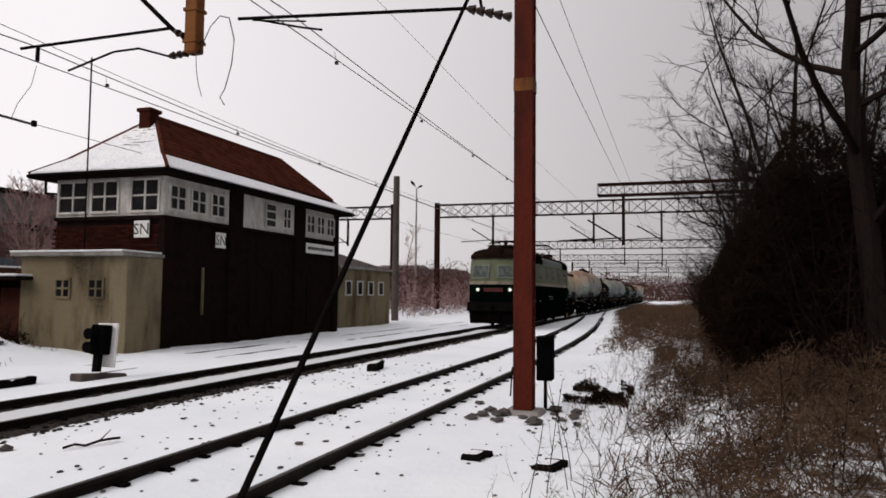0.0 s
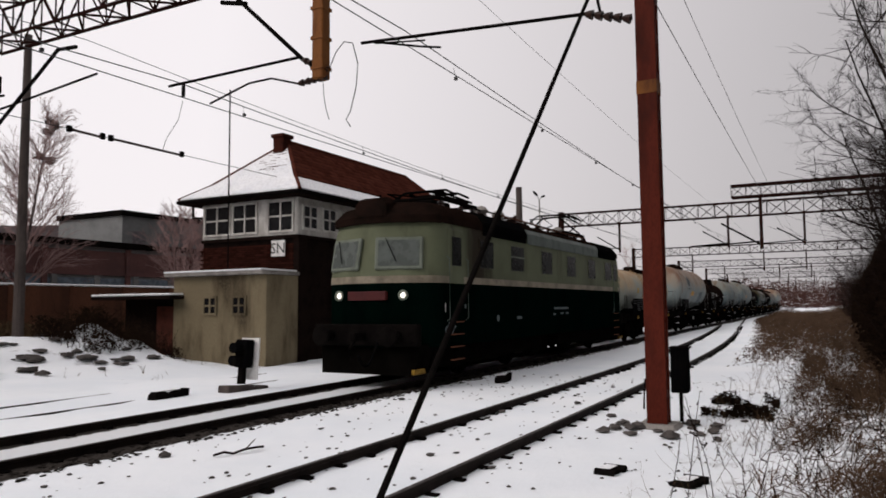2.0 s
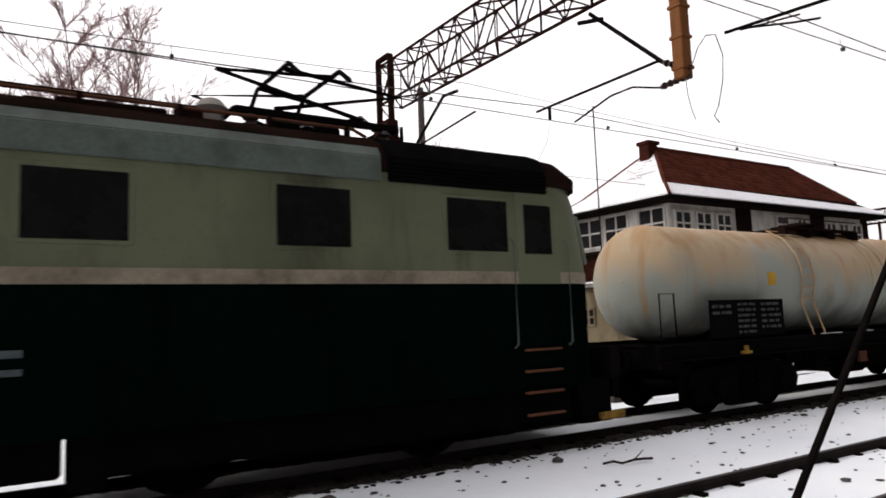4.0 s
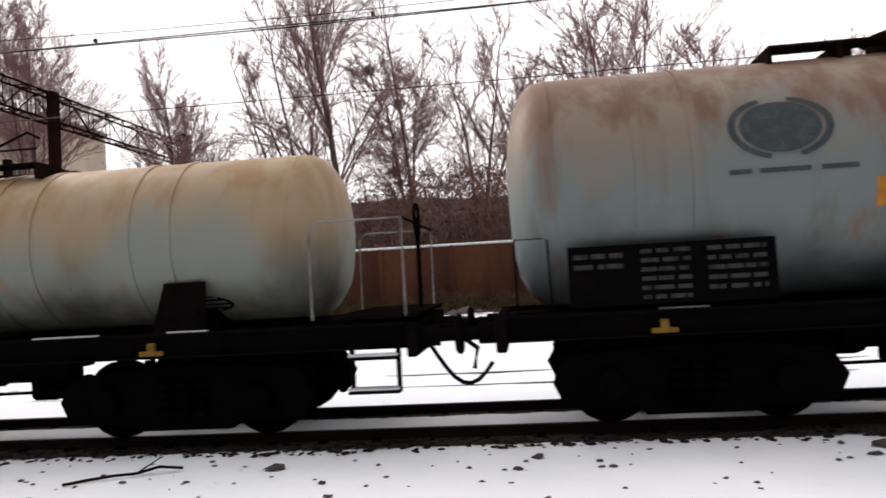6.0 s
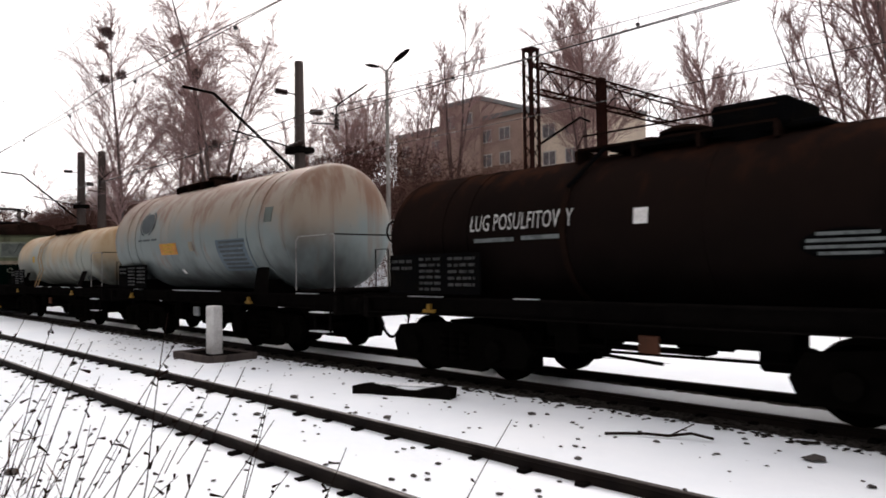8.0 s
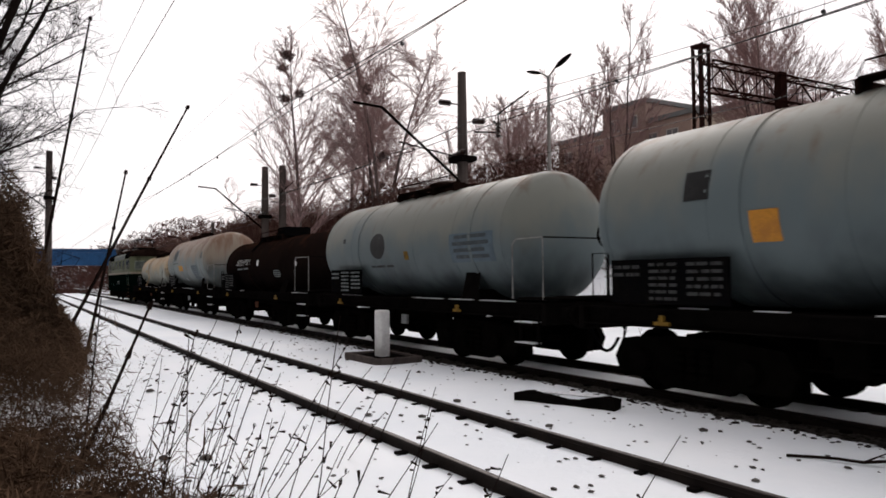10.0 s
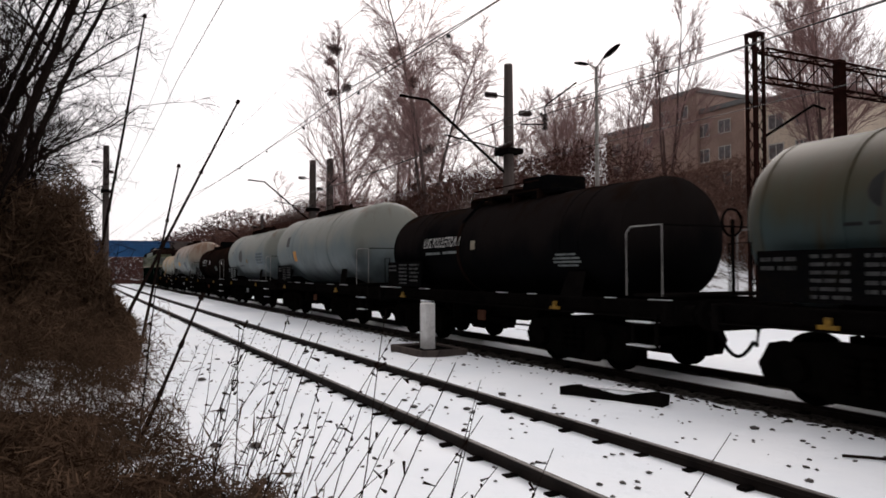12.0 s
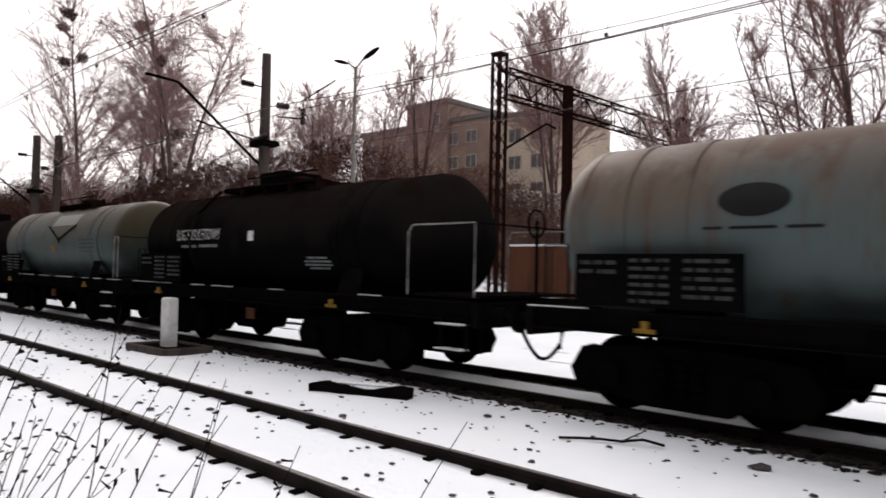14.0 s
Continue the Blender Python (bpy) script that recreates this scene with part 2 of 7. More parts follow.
M = dict(
    ground=snow_ground(),
    snow=worn("fresh_snow", (0.92, 0.93, 0.95), (0.82, 0.84, 0.88), 0.8, scale=1.2, grain=14, bump=0.3),
    rail=worn("rusty_rail", (0.016, 0.011, 0.009), (0.008, 0.006, 0.006), 0.7, 0.0, 3, 60),
    rail_top=worn("worn_rail_head", (0.05, 0.04, 0.036), (0.02, 0.016, 0.014), 0.5, 0.3, 5, 60),
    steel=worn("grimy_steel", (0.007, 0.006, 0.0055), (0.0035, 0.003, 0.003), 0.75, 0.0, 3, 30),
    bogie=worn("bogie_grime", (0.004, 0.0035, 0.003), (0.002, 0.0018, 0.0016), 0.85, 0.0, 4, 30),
    black=worn("black_enamel", (0.004, 0.004, 0.0045), (0.007, 0.006, 0.005), 0.76, 0.0, 3, 40),
    red_steel=worn("red_oxide_paint", (0.085, 0.014, 0.007), (0.032, 0.008, 0.005), 0.65, 0.0, 2.5, 40, (1, 1, 0.4)),
    orange_steel=worn("faded_orange_paint", (0.19, 0.072, 0.02), (0.08, 0.03, 0.014), 0.6, 0.0, 3, 40, (1, 1, 0.3)),
    lattice=worn("lattice_rust", (0.026, 0.011, 0.009), (0.012, 0.007, 0.006), 0.75, 0.0, 3, 40),
    wire=worn("weathered_wire", (0.03, 0.028, 0.028), (0.02, 0.02, 0.02), 0.5, 0.4, 3, 40, bump=0),
    insulator=worn("brown_porcelain", (0.035, 0.018, 0.014), (0.015, 0.01, 0.01), 0.3, 0.0, 8, 60),
    concrete=worn("weathered_concrete", (0.30, 0.28, 0.26), (0.16, 0.145, 0.135), 0.9, 0.0, 2, 50, (1, 1, 0.5)),
    pole_concrete=worn("dark_concrete", (0.10, 0.082, 0.075), (0.05, 0.042, 0.04), 0.9, 0.0, 2, 50, (1, 1, 0.4)),
    green=worn("dark_green_paint", (0.0008, 0.0042, 0.0029), (0.0005, 0.0018, 0.0014), 0.76, 0.0, 1.3, 40, (1, 1, 0.3)),
    cream=loco_paint("pale_green_paint", (0.125, 0.138, 0.085), (0.024, 0.018, 0.011)),
    stripe=worn("beige_stripe", (0.27, 0.23, 0.17), (0.12, 0.1, 0.07), 0.5, 0.0, 2, 30),
    grey_green=worn("grey_green_paint", (0.10, 0.125, 0.11), (0.06, 0.07, 0.06), 0.5, 0.0, 2, 30),
    roof=worn("brown_roof_grime", (0.016, 0.009, 0.007), (0.006, 0.005, 0.004), 0.8, 0.0, 2, 30),
    rubber=worn("window_rubber", (0.17, 0.19, 0.155), (0.1, 0.115, 0.09), 0.6, bump=0),
    pane=glass("loco_glass", (0.005, 0.0055, 0.005), 0.15, 0.08), pane_pale=glass("frosted_windscreen", (0.065, 0.075, 0.068), 0.15),
    # far bark: distance haze is mixed into the colour
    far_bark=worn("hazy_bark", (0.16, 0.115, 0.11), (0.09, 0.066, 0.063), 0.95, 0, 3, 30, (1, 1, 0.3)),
    window=glass("window_glass", (0.010, 0.010, 0.011), 0.1),
    white=worn("white_paint", (0.62, 0.60, 0.56), (0.36, 0.33, 0.3), 0.6, 0.0, 3, 40, (1, 1, 0.4)),
    sign=worn("enamel_white", (0.86, 0.85, 0.83), (0.7, 0.68, 0.66), 0.4, 0.0, 6, 40, bump=0),
    ink=worn("black_ink", (0.007, 0.007, 0.007), (0.02, 0.02, 0.02), 0.5, bump=0),
    lettering=worn("chalky_lettering", (0.62, 0.61, 0.59), (0.35, 0.34, 0.33), 0.6, 0, 6, 60, bump=0),
    dim_letter=worn("worn_lettering", (0.06, 0.06, 0.06), (0.015, 0.015, 0.015), 0.6, 0, 8, 60, bump=0),
    slate=worn("slate_lettering", (0.07, 0.085, 0.092), (0.11, 0.13, 0.135), 0.6, 0, 8, 60, bump=0),
    grey_letter=worn("faded_lettering", (0.20, 0.22, 0.22), (0.08, 0.09, 0.09), 0.6, 0, 8, 60, bump=0),
    brick=worn("dark_clinker_brick", (0.040, 0.013, 0.009), (0.014, 0.006, 0.005), 0.85, 0, 1.4, 60, vary=0.35),
    mortar=worn("sooty_mortar", (0.014, 0.009, 0.0075), (0.006, 0.0045, 0.004), 0.95, 0, 3, 60),
    render=worn("stained_render", (0.22, 0.18, 0.115), (0.06, 0.046, 0.03), 0.9, 0, 0.9, 40, (1, 1, 0.3), amount=(0.45, 0.68)),
    tile=worn("clay_roof_tile", (0.075, 0.023, 0.015), (0.035, 0.013, 0.010), 0.85, 0, 2, 40, vary=0.25),
    timber=worn("dark_timber", (0.014, 0.009, 0.0075), (0.007, 0.005, 0.0045), 0.8, 0, 3, 40, (1, 1, 0.3)),
    door=worn("red_brown_door", (0.10, 0.03, 0.02), (0.05, 0.02, 0.015), 0.7, 0, 3, 40),
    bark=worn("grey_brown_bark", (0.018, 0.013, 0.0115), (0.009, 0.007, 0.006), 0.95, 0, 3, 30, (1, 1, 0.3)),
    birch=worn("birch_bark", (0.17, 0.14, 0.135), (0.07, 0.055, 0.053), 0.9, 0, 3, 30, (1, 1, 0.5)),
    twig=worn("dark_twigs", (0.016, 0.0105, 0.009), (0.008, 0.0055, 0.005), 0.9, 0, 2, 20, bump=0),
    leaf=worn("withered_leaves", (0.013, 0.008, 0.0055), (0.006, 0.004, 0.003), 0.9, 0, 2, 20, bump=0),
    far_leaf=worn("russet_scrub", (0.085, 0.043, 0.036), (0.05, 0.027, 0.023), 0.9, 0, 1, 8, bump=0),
    # far twigs and ridge: paled towards the sky to paint in haze
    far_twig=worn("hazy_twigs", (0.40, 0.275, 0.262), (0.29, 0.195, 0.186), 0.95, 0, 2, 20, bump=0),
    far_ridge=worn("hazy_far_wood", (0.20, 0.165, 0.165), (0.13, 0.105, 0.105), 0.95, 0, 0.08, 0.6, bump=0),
    bramble=worn("dry_bramble", (0.028, 0.017, 0.011), (0.011, 0.007, 0.0055), 0.9, 0, 1.2, 20, bump=0),
    straw=worn("dead_grass", (0.10, 0.07, 0.04), (0.045, 0.03, 0.019), 0.9, 0, 1.2, 20, bump=0),
    rail_paint=worn("dull_rail_paint", (0.30, 0.29, 0.28), (0.14, 0.13, 0.12), 0.6, 0, 5, 40, bump=0),
    dull_yellow=worn("dirty_yellow_paint", (0.26, 0.15, 0.025), (0.09, 0.055, 0.02), 0.65, 0, 9, 40, bump=0),
    brush=worn("brown_brush", (0.095, 0.06, 0.039), (0.038, 0.025, 0.016), 0.9, 0, 0.9, 14, bump=0),
    # far brush: lightened, with the haze made part of its colour
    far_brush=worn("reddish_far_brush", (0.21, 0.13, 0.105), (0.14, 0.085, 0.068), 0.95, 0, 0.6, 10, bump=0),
    stone=worn("frosted_stones", (0.10, 0.09, 0.085), (0.04, 0.036, 0.034), 0.9, 0, 4, 40),
    ballast=worn("wet_ballast", (0.03, 0.026, 0.023), (0.014, 0.012, 0.011), 0.9, 0, 4, 40),
    tarp_blue=worn("blue_bridge_paint", (0.02, 0.09, 0.22), (0.015, 0.05, 0.12), 0.5, 0, 1, 20),
    wall_brown=worn("rusty_brown_boards", (0.135, 0.06, 0.037), (0.068, 0.034, 0.024), 0.85, 0, 0.7, 30, (1, 1, 0.2)),
    flat_block=worn("apartment_render", (0.40, 0.29, 0.245), (0.30, 0.22, 0.19), 0.9, 0, 0.3, 5),
    flat_pale=worn("pale_apartment_render", (0.74, 0.63, 0.51), (0.6, 0.51, 0.42), 0.9, 0, 0.3, 5),
    flat_glass=glass("far_window_glass", (0.12, 0.11, 0.115), 0.15),
    works=worn("grey_works_wall", (0.22, 0.225, 0.225), (0.15, 0.155, 0.155), 0.85, 0, 0.4, 8),
    works_red=worn("dull_red_panels", (0.16, 0.085, 0.08), (0.1, 0.06, 0.058), 0.85, 0, 0.4, 8),
    works_blue=glass("blue_grey_glazing", (0.11, 0.14, 0.17), 0.15),
    cabinet=worn("pale_grey_cabinet", (0.36, 0.38, 0.38), (0.24, 0.25, 0.25), 0.6, 0, 2, 30),
    yellow=worn("yellow_paint", (0.55, 0.33, 0.02), (0.35, 0.2, 0.03), 0.55, 0, 4, 40, bump=0),
    orange=worn("orange_hazard_panel", (0.62, 0.27, 0.035), (0.45, 0.19, 0.04), 0.5, 0, 5, 40, bump=0),
    blue_panel=worn("blue_grey_panel", (0.11, 0.155, 0.19), (0.08, 0.11, 0.13), 0.5, 0, 4, 40, bump=0),
    red=worn("red_plate", (0.07, 0.012, 0.012), (0.05, 0.01, 0.01), 0.5, 0, 4, 40, bump=0),
    lamp=glow("headlamp_glow", (1.0, 0.92, 0.78), 1.3),
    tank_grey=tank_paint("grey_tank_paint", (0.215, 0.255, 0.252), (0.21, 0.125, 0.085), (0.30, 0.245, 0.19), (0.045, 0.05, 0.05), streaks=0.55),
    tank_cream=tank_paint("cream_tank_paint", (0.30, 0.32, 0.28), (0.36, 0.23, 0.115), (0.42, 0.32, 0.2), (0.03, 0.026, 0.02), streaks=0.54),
    # black tank: the lighter top colour paints in a soft sky sheen
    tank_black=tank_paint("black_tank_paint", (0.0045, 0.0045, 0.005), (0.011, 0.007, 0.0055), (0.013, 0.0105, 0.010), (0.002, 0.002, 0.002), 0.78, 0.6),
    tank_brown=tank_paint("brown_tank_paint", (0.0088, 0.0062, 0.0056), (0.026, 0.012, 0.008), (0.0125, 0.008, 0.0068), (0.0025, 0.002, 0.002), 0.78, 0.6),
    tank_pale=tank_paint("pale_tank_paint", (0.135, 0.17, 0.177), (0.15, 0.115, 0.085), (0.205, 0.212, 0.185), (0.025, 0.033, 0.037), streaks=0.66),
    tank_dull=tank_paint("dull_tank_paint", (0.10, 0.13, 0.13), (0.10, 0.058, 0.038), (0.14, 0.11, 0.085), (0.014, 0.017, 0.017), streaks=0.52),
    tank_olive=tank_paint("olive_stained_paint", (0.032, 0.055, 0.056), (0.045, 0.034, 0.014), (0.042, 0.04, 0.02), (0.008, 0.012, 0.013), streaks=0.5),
)


# ---- mesh building ----
class Geo:
    """Gathers faces of one mesh."""

    def __init__(self):
        self.v, self.f = [], []

    def add(self, verts, faces):
        k = len(self.v)
        self.v += [tuple(p) for p in verts]
        self.f += [tuple(i + k for i in q) for q in faces]
        return self

    def box(self, x0, x1, y0, y1, z0, z1, bev=0.0, turn=None):
        c = [(x0, x1), (y0, y1), (z0, z1)]
        b = min(bev, *(abs(hi - lo) * 0.45 for lo, hi in c))
        if b <= 0:
            vs = [(x, y, z) for z in (z0, z1) for y in (y0, y1) for x in (x0, x1)]
            fs = [(0, 2, 3, 1), (4, 5, 7, 6), (0, 1, 5, 4), (2, 6, 7, 3), (0, 4, 6, 2), (1, 3, 7, 5)]
        else:
            bm = bmesh.new()
            bmesh.ops.create_cube(bm, size=1)
            for p in bm.verts:
                p.co = Vector([(lo + hi) / 2 + s * (hi - lo) for (lo, hi), s in zip(c, p.co)])
            bmesh.ops.bevel(bm, geom=list(bm.edges), offset=b, segments=1, affect="EDGES")
            bm.verts.index_update()
            vs, fs = [tuple(p.co) for p in bm.verts], [tuple(p.index for p in q.verts) for q in bm.faces]
            bm.free()
        if turn is not None:
            vs = [turn @ Vector(p) for p in vs]
        return self.add(vs, fs)

    def tube(self, a, b, r0, r1=None, n=8):
        a, b = Vector(a), Vector(b)
        r1 = r0 if r1 is None else r1
        q = (b - a).to_track_quat("Z", "Y")
        ring = [q @ Vector((math.cos(i * math.tau / n), math.sin(i * math.tau / n), 0)) for i in range(n)]
        vs = [a + d * r0 for d in ring] + [b + d * r1 for d in ring]
        fs = [(i, (i + 1) % n, n + (i + 1) % n, n + i) for i in range(n)] + ([tuple(range(n))[::-1], tuple(range(n, 2 * n))] if n > 3 else [])
        return self.add(vs, fs)

    def path(self, pts, r, n=6):
        pts = [Vector(p) for p in pts]
        m, rings_ = len(pts), []
        for k, p in enumerate(pts):
            q = (pts[min(k + 1, m - 1)] - pts[max(k - 1, 0)]).to_track_quat("Z", "Y")
            rings_.append([p + q @ Vector((math.cos(i * math.tau / n) * r, math.sin(i * math.tau / n) * r, 0)) for i in range(n)])
        return self.rings(rings_)

    def lathe(self, profile, axis, at=(0, 0, 0), n=24):
        """Turn (along, radius) pairs round an axis."""
        vs, fs, m = [], [], len(profile)
        for i in range(n):
            c, s = math.cos(i * math.tau / n), math.sin(i * math.tau / n)
            for d, r in profile:
                p = {"x": (d, r * c, r * s), "y": (r * c, d, r * s), "z": (r * c, r * s, d)}[axis]
                vs.append(tuple(p[k] + at[k] for k in range(3)))
        for i in range(n):
            j = (i + 1) % n
            fs += [(i * m + k, j * m + k, j * m + k + 1, i * m + k + 1) for k in range(m - 1)]
        return self.add(vs, fs)

    def rings(self, rings_, caps=True):
        n = len(rings_[0])
        vs = [p for r in rings_ for p in r]
        fs = [(a * n + i, a * n + (i + 1) % n, (a + 1) * n + (i + 1) % n, (a + 1) * n + i) for a in range(len(rings_) - 1) for i in range(n)]
        if caps:
            fs += [tuple(range(n))[::-1], tuple(range((len(rings_) - 1) * n, len(rings_) * n))]
        return self.add(vs, fs)


def mesh_from(name, geo, material, angle=35):
    me = bpy.data.meshes.new(name)
    me.from_pydata([tuple(p) for p in geo.v], [], geo.f)
    me.validate()
    bm = bmesh.new()
    bm.from_mesh(me)
    if len(bm.faces) < 20000:
        bmesh.ops.recalc_face_normals(bm, faces=bm.faces)
    bm.to_mesh(me)
    bm.free()
    me.polygons.foreach_set("use_smooth", [True] * len(me.polygons))
    me.set_sharp_from_angle(angle=radians(angle))
    me.materials.append(material)
    return me


def part(name, geo, material, parent=None, label="", at=None):
    ob = new(name, mesh_from(name, geo, material))
    if parent is not None:
        ob.parent = parent
    if at is not None:
        ob.matrix_basis = at
    return tagged(ob, label)


def thing(name, label, category, group="", m=None, kind=""):
    ob = new(name)
    ob.empty_display_size = 0.2
    if m is not None:
        ob.matrix_basis = m
    return tagged(ob, label, category, group, kind)


def lettering(text, height, depth=0.004):
    """Flat letter faces: vertices and faces in the plane of x and y, the line centred on x."""
    cu = bpy.data.curves.new("letters", "FONT")
    cu.body, cu.size, cu.align_x, cu.resolution_u = text, height * 1.4, "CENTER", 2
    ob = new("letters", cu)
    bpy.context.view_layer.update()
    me = bpy.data.meshes.new_from_object(ob.evaluated_get(bpy.context.evaluated_depsgraph_get()))
    vs, fs = [tuple(p.co) for p in me.vertices], [tuple(q.vertices) for q in me.polygons]
    bpy.data.objects.remove(ob)
    bpy.data.curves.remove(cu)
    bpy.data.meshes.remove(me)
    return vs, fs


def on_shell(x, h, radius, zc, lift):
    """A point on the near side of a lying tank: x along it, h the arc above its middle height."""
    a = h / radius
    return (x, -(radius + lift) * math.cos(a), zc + (radius + lift) * math.sin(a))


def shell_patch(geo, x0, x1, h0, h1, radius, zc, lift=0.006, n=6):
    """A panel bent to the shell, with a thin rim."""
    rows = [[on_shell(x, h0 + (h1 - h0) * k / n, radius, zc, d) for k in range(n + 1)] for x, d in ((x0, 0), (x0, lift), (x1, lift), (x1, 0))]
    vs = [p for r in rows for p in r]
    m = n + 1
    geo.add(vs, [(a * m + k, a * m + k + 1, (a + 1) * m + k + 1, (a + 1) * m + k) for a in range(3) for k in range(n)])
    for k in (0, n):
        geo.add([rows[0][k], rows[1][k], rows[2][k], rows[3][k]], [(0, 1, 2, 3)])
    return geo


def shell_disc(geo, x, h, rx, rh, radius, zc, lift=0.008, inner=0.0, a0=0, a1=360, n=28):
    pts = []
    for k in range(n + 1):
        a = radians(a0 + (a1 - a0) * k / n)
        for q in (inner, (1 + inner) / 2, 1.0):
            pts.append(on_shell(x + math.cos(a) * rx * q, h + math.sin(a) * rh * q, radius, zc, lift))
    geo.add(pts, [(k * 3 + j, k * 3 + j + 1, k * 3 + j + 4, k * 3 + j + 3) for k in range(n) for j in range(2)])
    return geo


def bar_rows(geo, x0, x1, z0, z1, y, rows, seed, thick=0.004):
    """Lines of unreadable writing, as plain bars standing on the plane y."""
    rnd = random.Random(seed)
    step = (z1 - z0) / rows
    for k in range(rows):
        x = x0
        while x < x1 - 0.03:
            w = min(rnd.uniform(0.05, 0.2), x1 - x)
            geo.box(x, x + w, y - thick, y, z0 + step * k + step * 0.25, z0 + step * k + step * 0.7)
            x += w + rnd.uniform(0.02, 0.06)
    return geo


# ---- ground ----
def ground_z(x, y):
    z = -0.13 + 0.05 * noise.noise((x * 0.35, y * 0.35, 0)) + 0.025 * noise.noise((x * 1.4, y * 1.4, 3))
    for c in (TRACK_1, TRACK_2):                       # smooth between and beside the rails
        d = abs(y - c)
        if d < 1.6 and -60 < x < 19:
            z = z * min(1, max(0, d - 1.1) * 2) + (-0.12) * (1 - min(1, max(0, d - 1.1) * 2)) + 0.012 * noise.noise((x * 2, y * 2, 1))
    if y < 0.5:
        z += min(2.4, 0.16 * (0.5 - y)) * (0.8 + 0.4 * noise.noise((x * 0.15, y * 0.15, 5)))
    if y > 15:
        s = min(1, (y - 15) / 7)
        z += s * (0.55 + 0.35 * noise.noise((x * 0.22, y * 0.22, 8))) * (1 if not 16 < x < 46 else 0.15)
    if y > 16.5 and x < -18:                            # railway bank beyond the yard
        s, e = min(1, (y - 16.5) / 6), min(1, (-18 - x) / 15)
        z += 4.3 * s * s * (3 - 2 * s) * e * e * (3 - 2 * e)
    for mx, my, mr, mh in ((15.4, 20.4, 1.8, .7), (12.6, 21.6, 1.7, .28), (9.6, 19.6, 1.6, .25)):
        q = ((x - mx) ** 2 + (y - my) ** 2) / mr ** 2
        if q < 6:
            z += mh * math.exp(-q) * (1 + .5 * noise.noise((x * 1.1, y * 1.1, 12)))
    if y > 26:
        s = min(1, (y - 26) / 18)
        z += s * s * (3 - 2 * s) * (3.0 if -40 < x < -15 else 1.0 if x <= -40 else max(0.0, 4.0 - (x + 15) * 0.13))
    return z


def spaced(lo, hi, inner_lo, inner_hi, fine, grow=1.13):
    out = [inner_lo + fine * k for k in range(int((inner_hi - inner_lo) / fine) + 1)]
    d = fine
    while out[-1] < hi:
        d *= grow
        out.append(out[-1] + d)
    d = fine
    while out[0] > lo:
        d *= grow
        out.insert(0, out[0] - d)
    return out


def build_ground():
    xs, ys = spaced(-900, 900, -34, 36, 0.28), spaced(-500, 900, -5, 22, 0.22)
    g = Geo()
    g.v = [(x, y, ground_z(x, y)) for y in ys for x in xs]
    n = len(xs)
    g.f = [(j * n + i, j * n + i + 1, (j + 1) * n + i + 1, (j + 1) * n + i) for j in range(len(ys) - 1) for i in range(n - 1)]
    ob = part("ground", g, M["ground"])
    tagged(ob, "snow-covered ground with dirt and dead grass showing through", "ground", kind="structure")


build_ground()


# ---- railway tracks ----
def track_y(c, x):
    if c == TRACK_1 and x > 18:
        s = min(1, (x - 18) / 85)
        return c + (TRACK_2 - c) * s * s * (3 - 2 * s)
    if c == TRACK_3 and x > 22:
        s = min(1, (x - 22) / 60)
        return c - 0.9 * s * s * (3 - 2 * s)
    return c


RAIL_PROFILE = [(-.07, -.15), (.07, -.15), (.07, -.135), (.02, -.12), (.012, -.045), (.036, -.035), (.036, -.004), (.03, 0), (-.03, 0), (-.036, -.004), (-.036, -.035), (-.012, -.045), (-.02, -.12), (-.07, -.135)]


def build_track(name, c, x0, x1, drop, label):
    top = thing(name, label, "railway track", kind="structure")
    xs = [x0, -60, -30, 0, 18] + [18 + 4 * k for k in range(1, 30)] + [x1]
    for side in (-1, 1):
        g = Geo()
        g.rings([[(x, track_y(c, x) + side * 0.7535 + a, b - drop) for a, b in RAIL_PROFILE] for x in xs])
        part("rail", g, M["rail"], top, "dark rusty steel rail")
        h = Geo()
        h.rings([[(x, track_y(c, x) + side * 0.7535 + a, b - drop) for a, b in ((-.028, -.002), (.028, -.002), (.02, .0025), (-.02, .0025))] for x in xs])
        part("rail_head", h, M["rail_top"], top, "worn running surface")
    if drop < 0.05:
        clips, k = Geo(), 0
        x = -70.0
        while x < 60:
            for side in (-1, 1):
                y = track_y(c, x) + side * 0.7535
                for d in (-1, 1):
                    clips.box(x - .045, x + .045, y + d * .04, y + d * (.15 + .05 * noise.noise((x, c, d))), -.16, -.095 + .02 * noise.noise((x * 3, c, side)))
            x += 0.62
        tagged(part("rail_clips", clips, M["steel"], top, "rail fastenings poking from the snow"), kind="stuff")


build_track("track_near", TRACK_1, -400, 500, 0.0, "curving railway track sunk in snow beside the thicket")
build_track("track_main", TRACK_2, -400, 500, 0.0, "straight main railway track with bare ballast by the rails")
build_track("track_far", TRACK_3, -400, 500, 0.132, "disused railway track almost buried in snow")


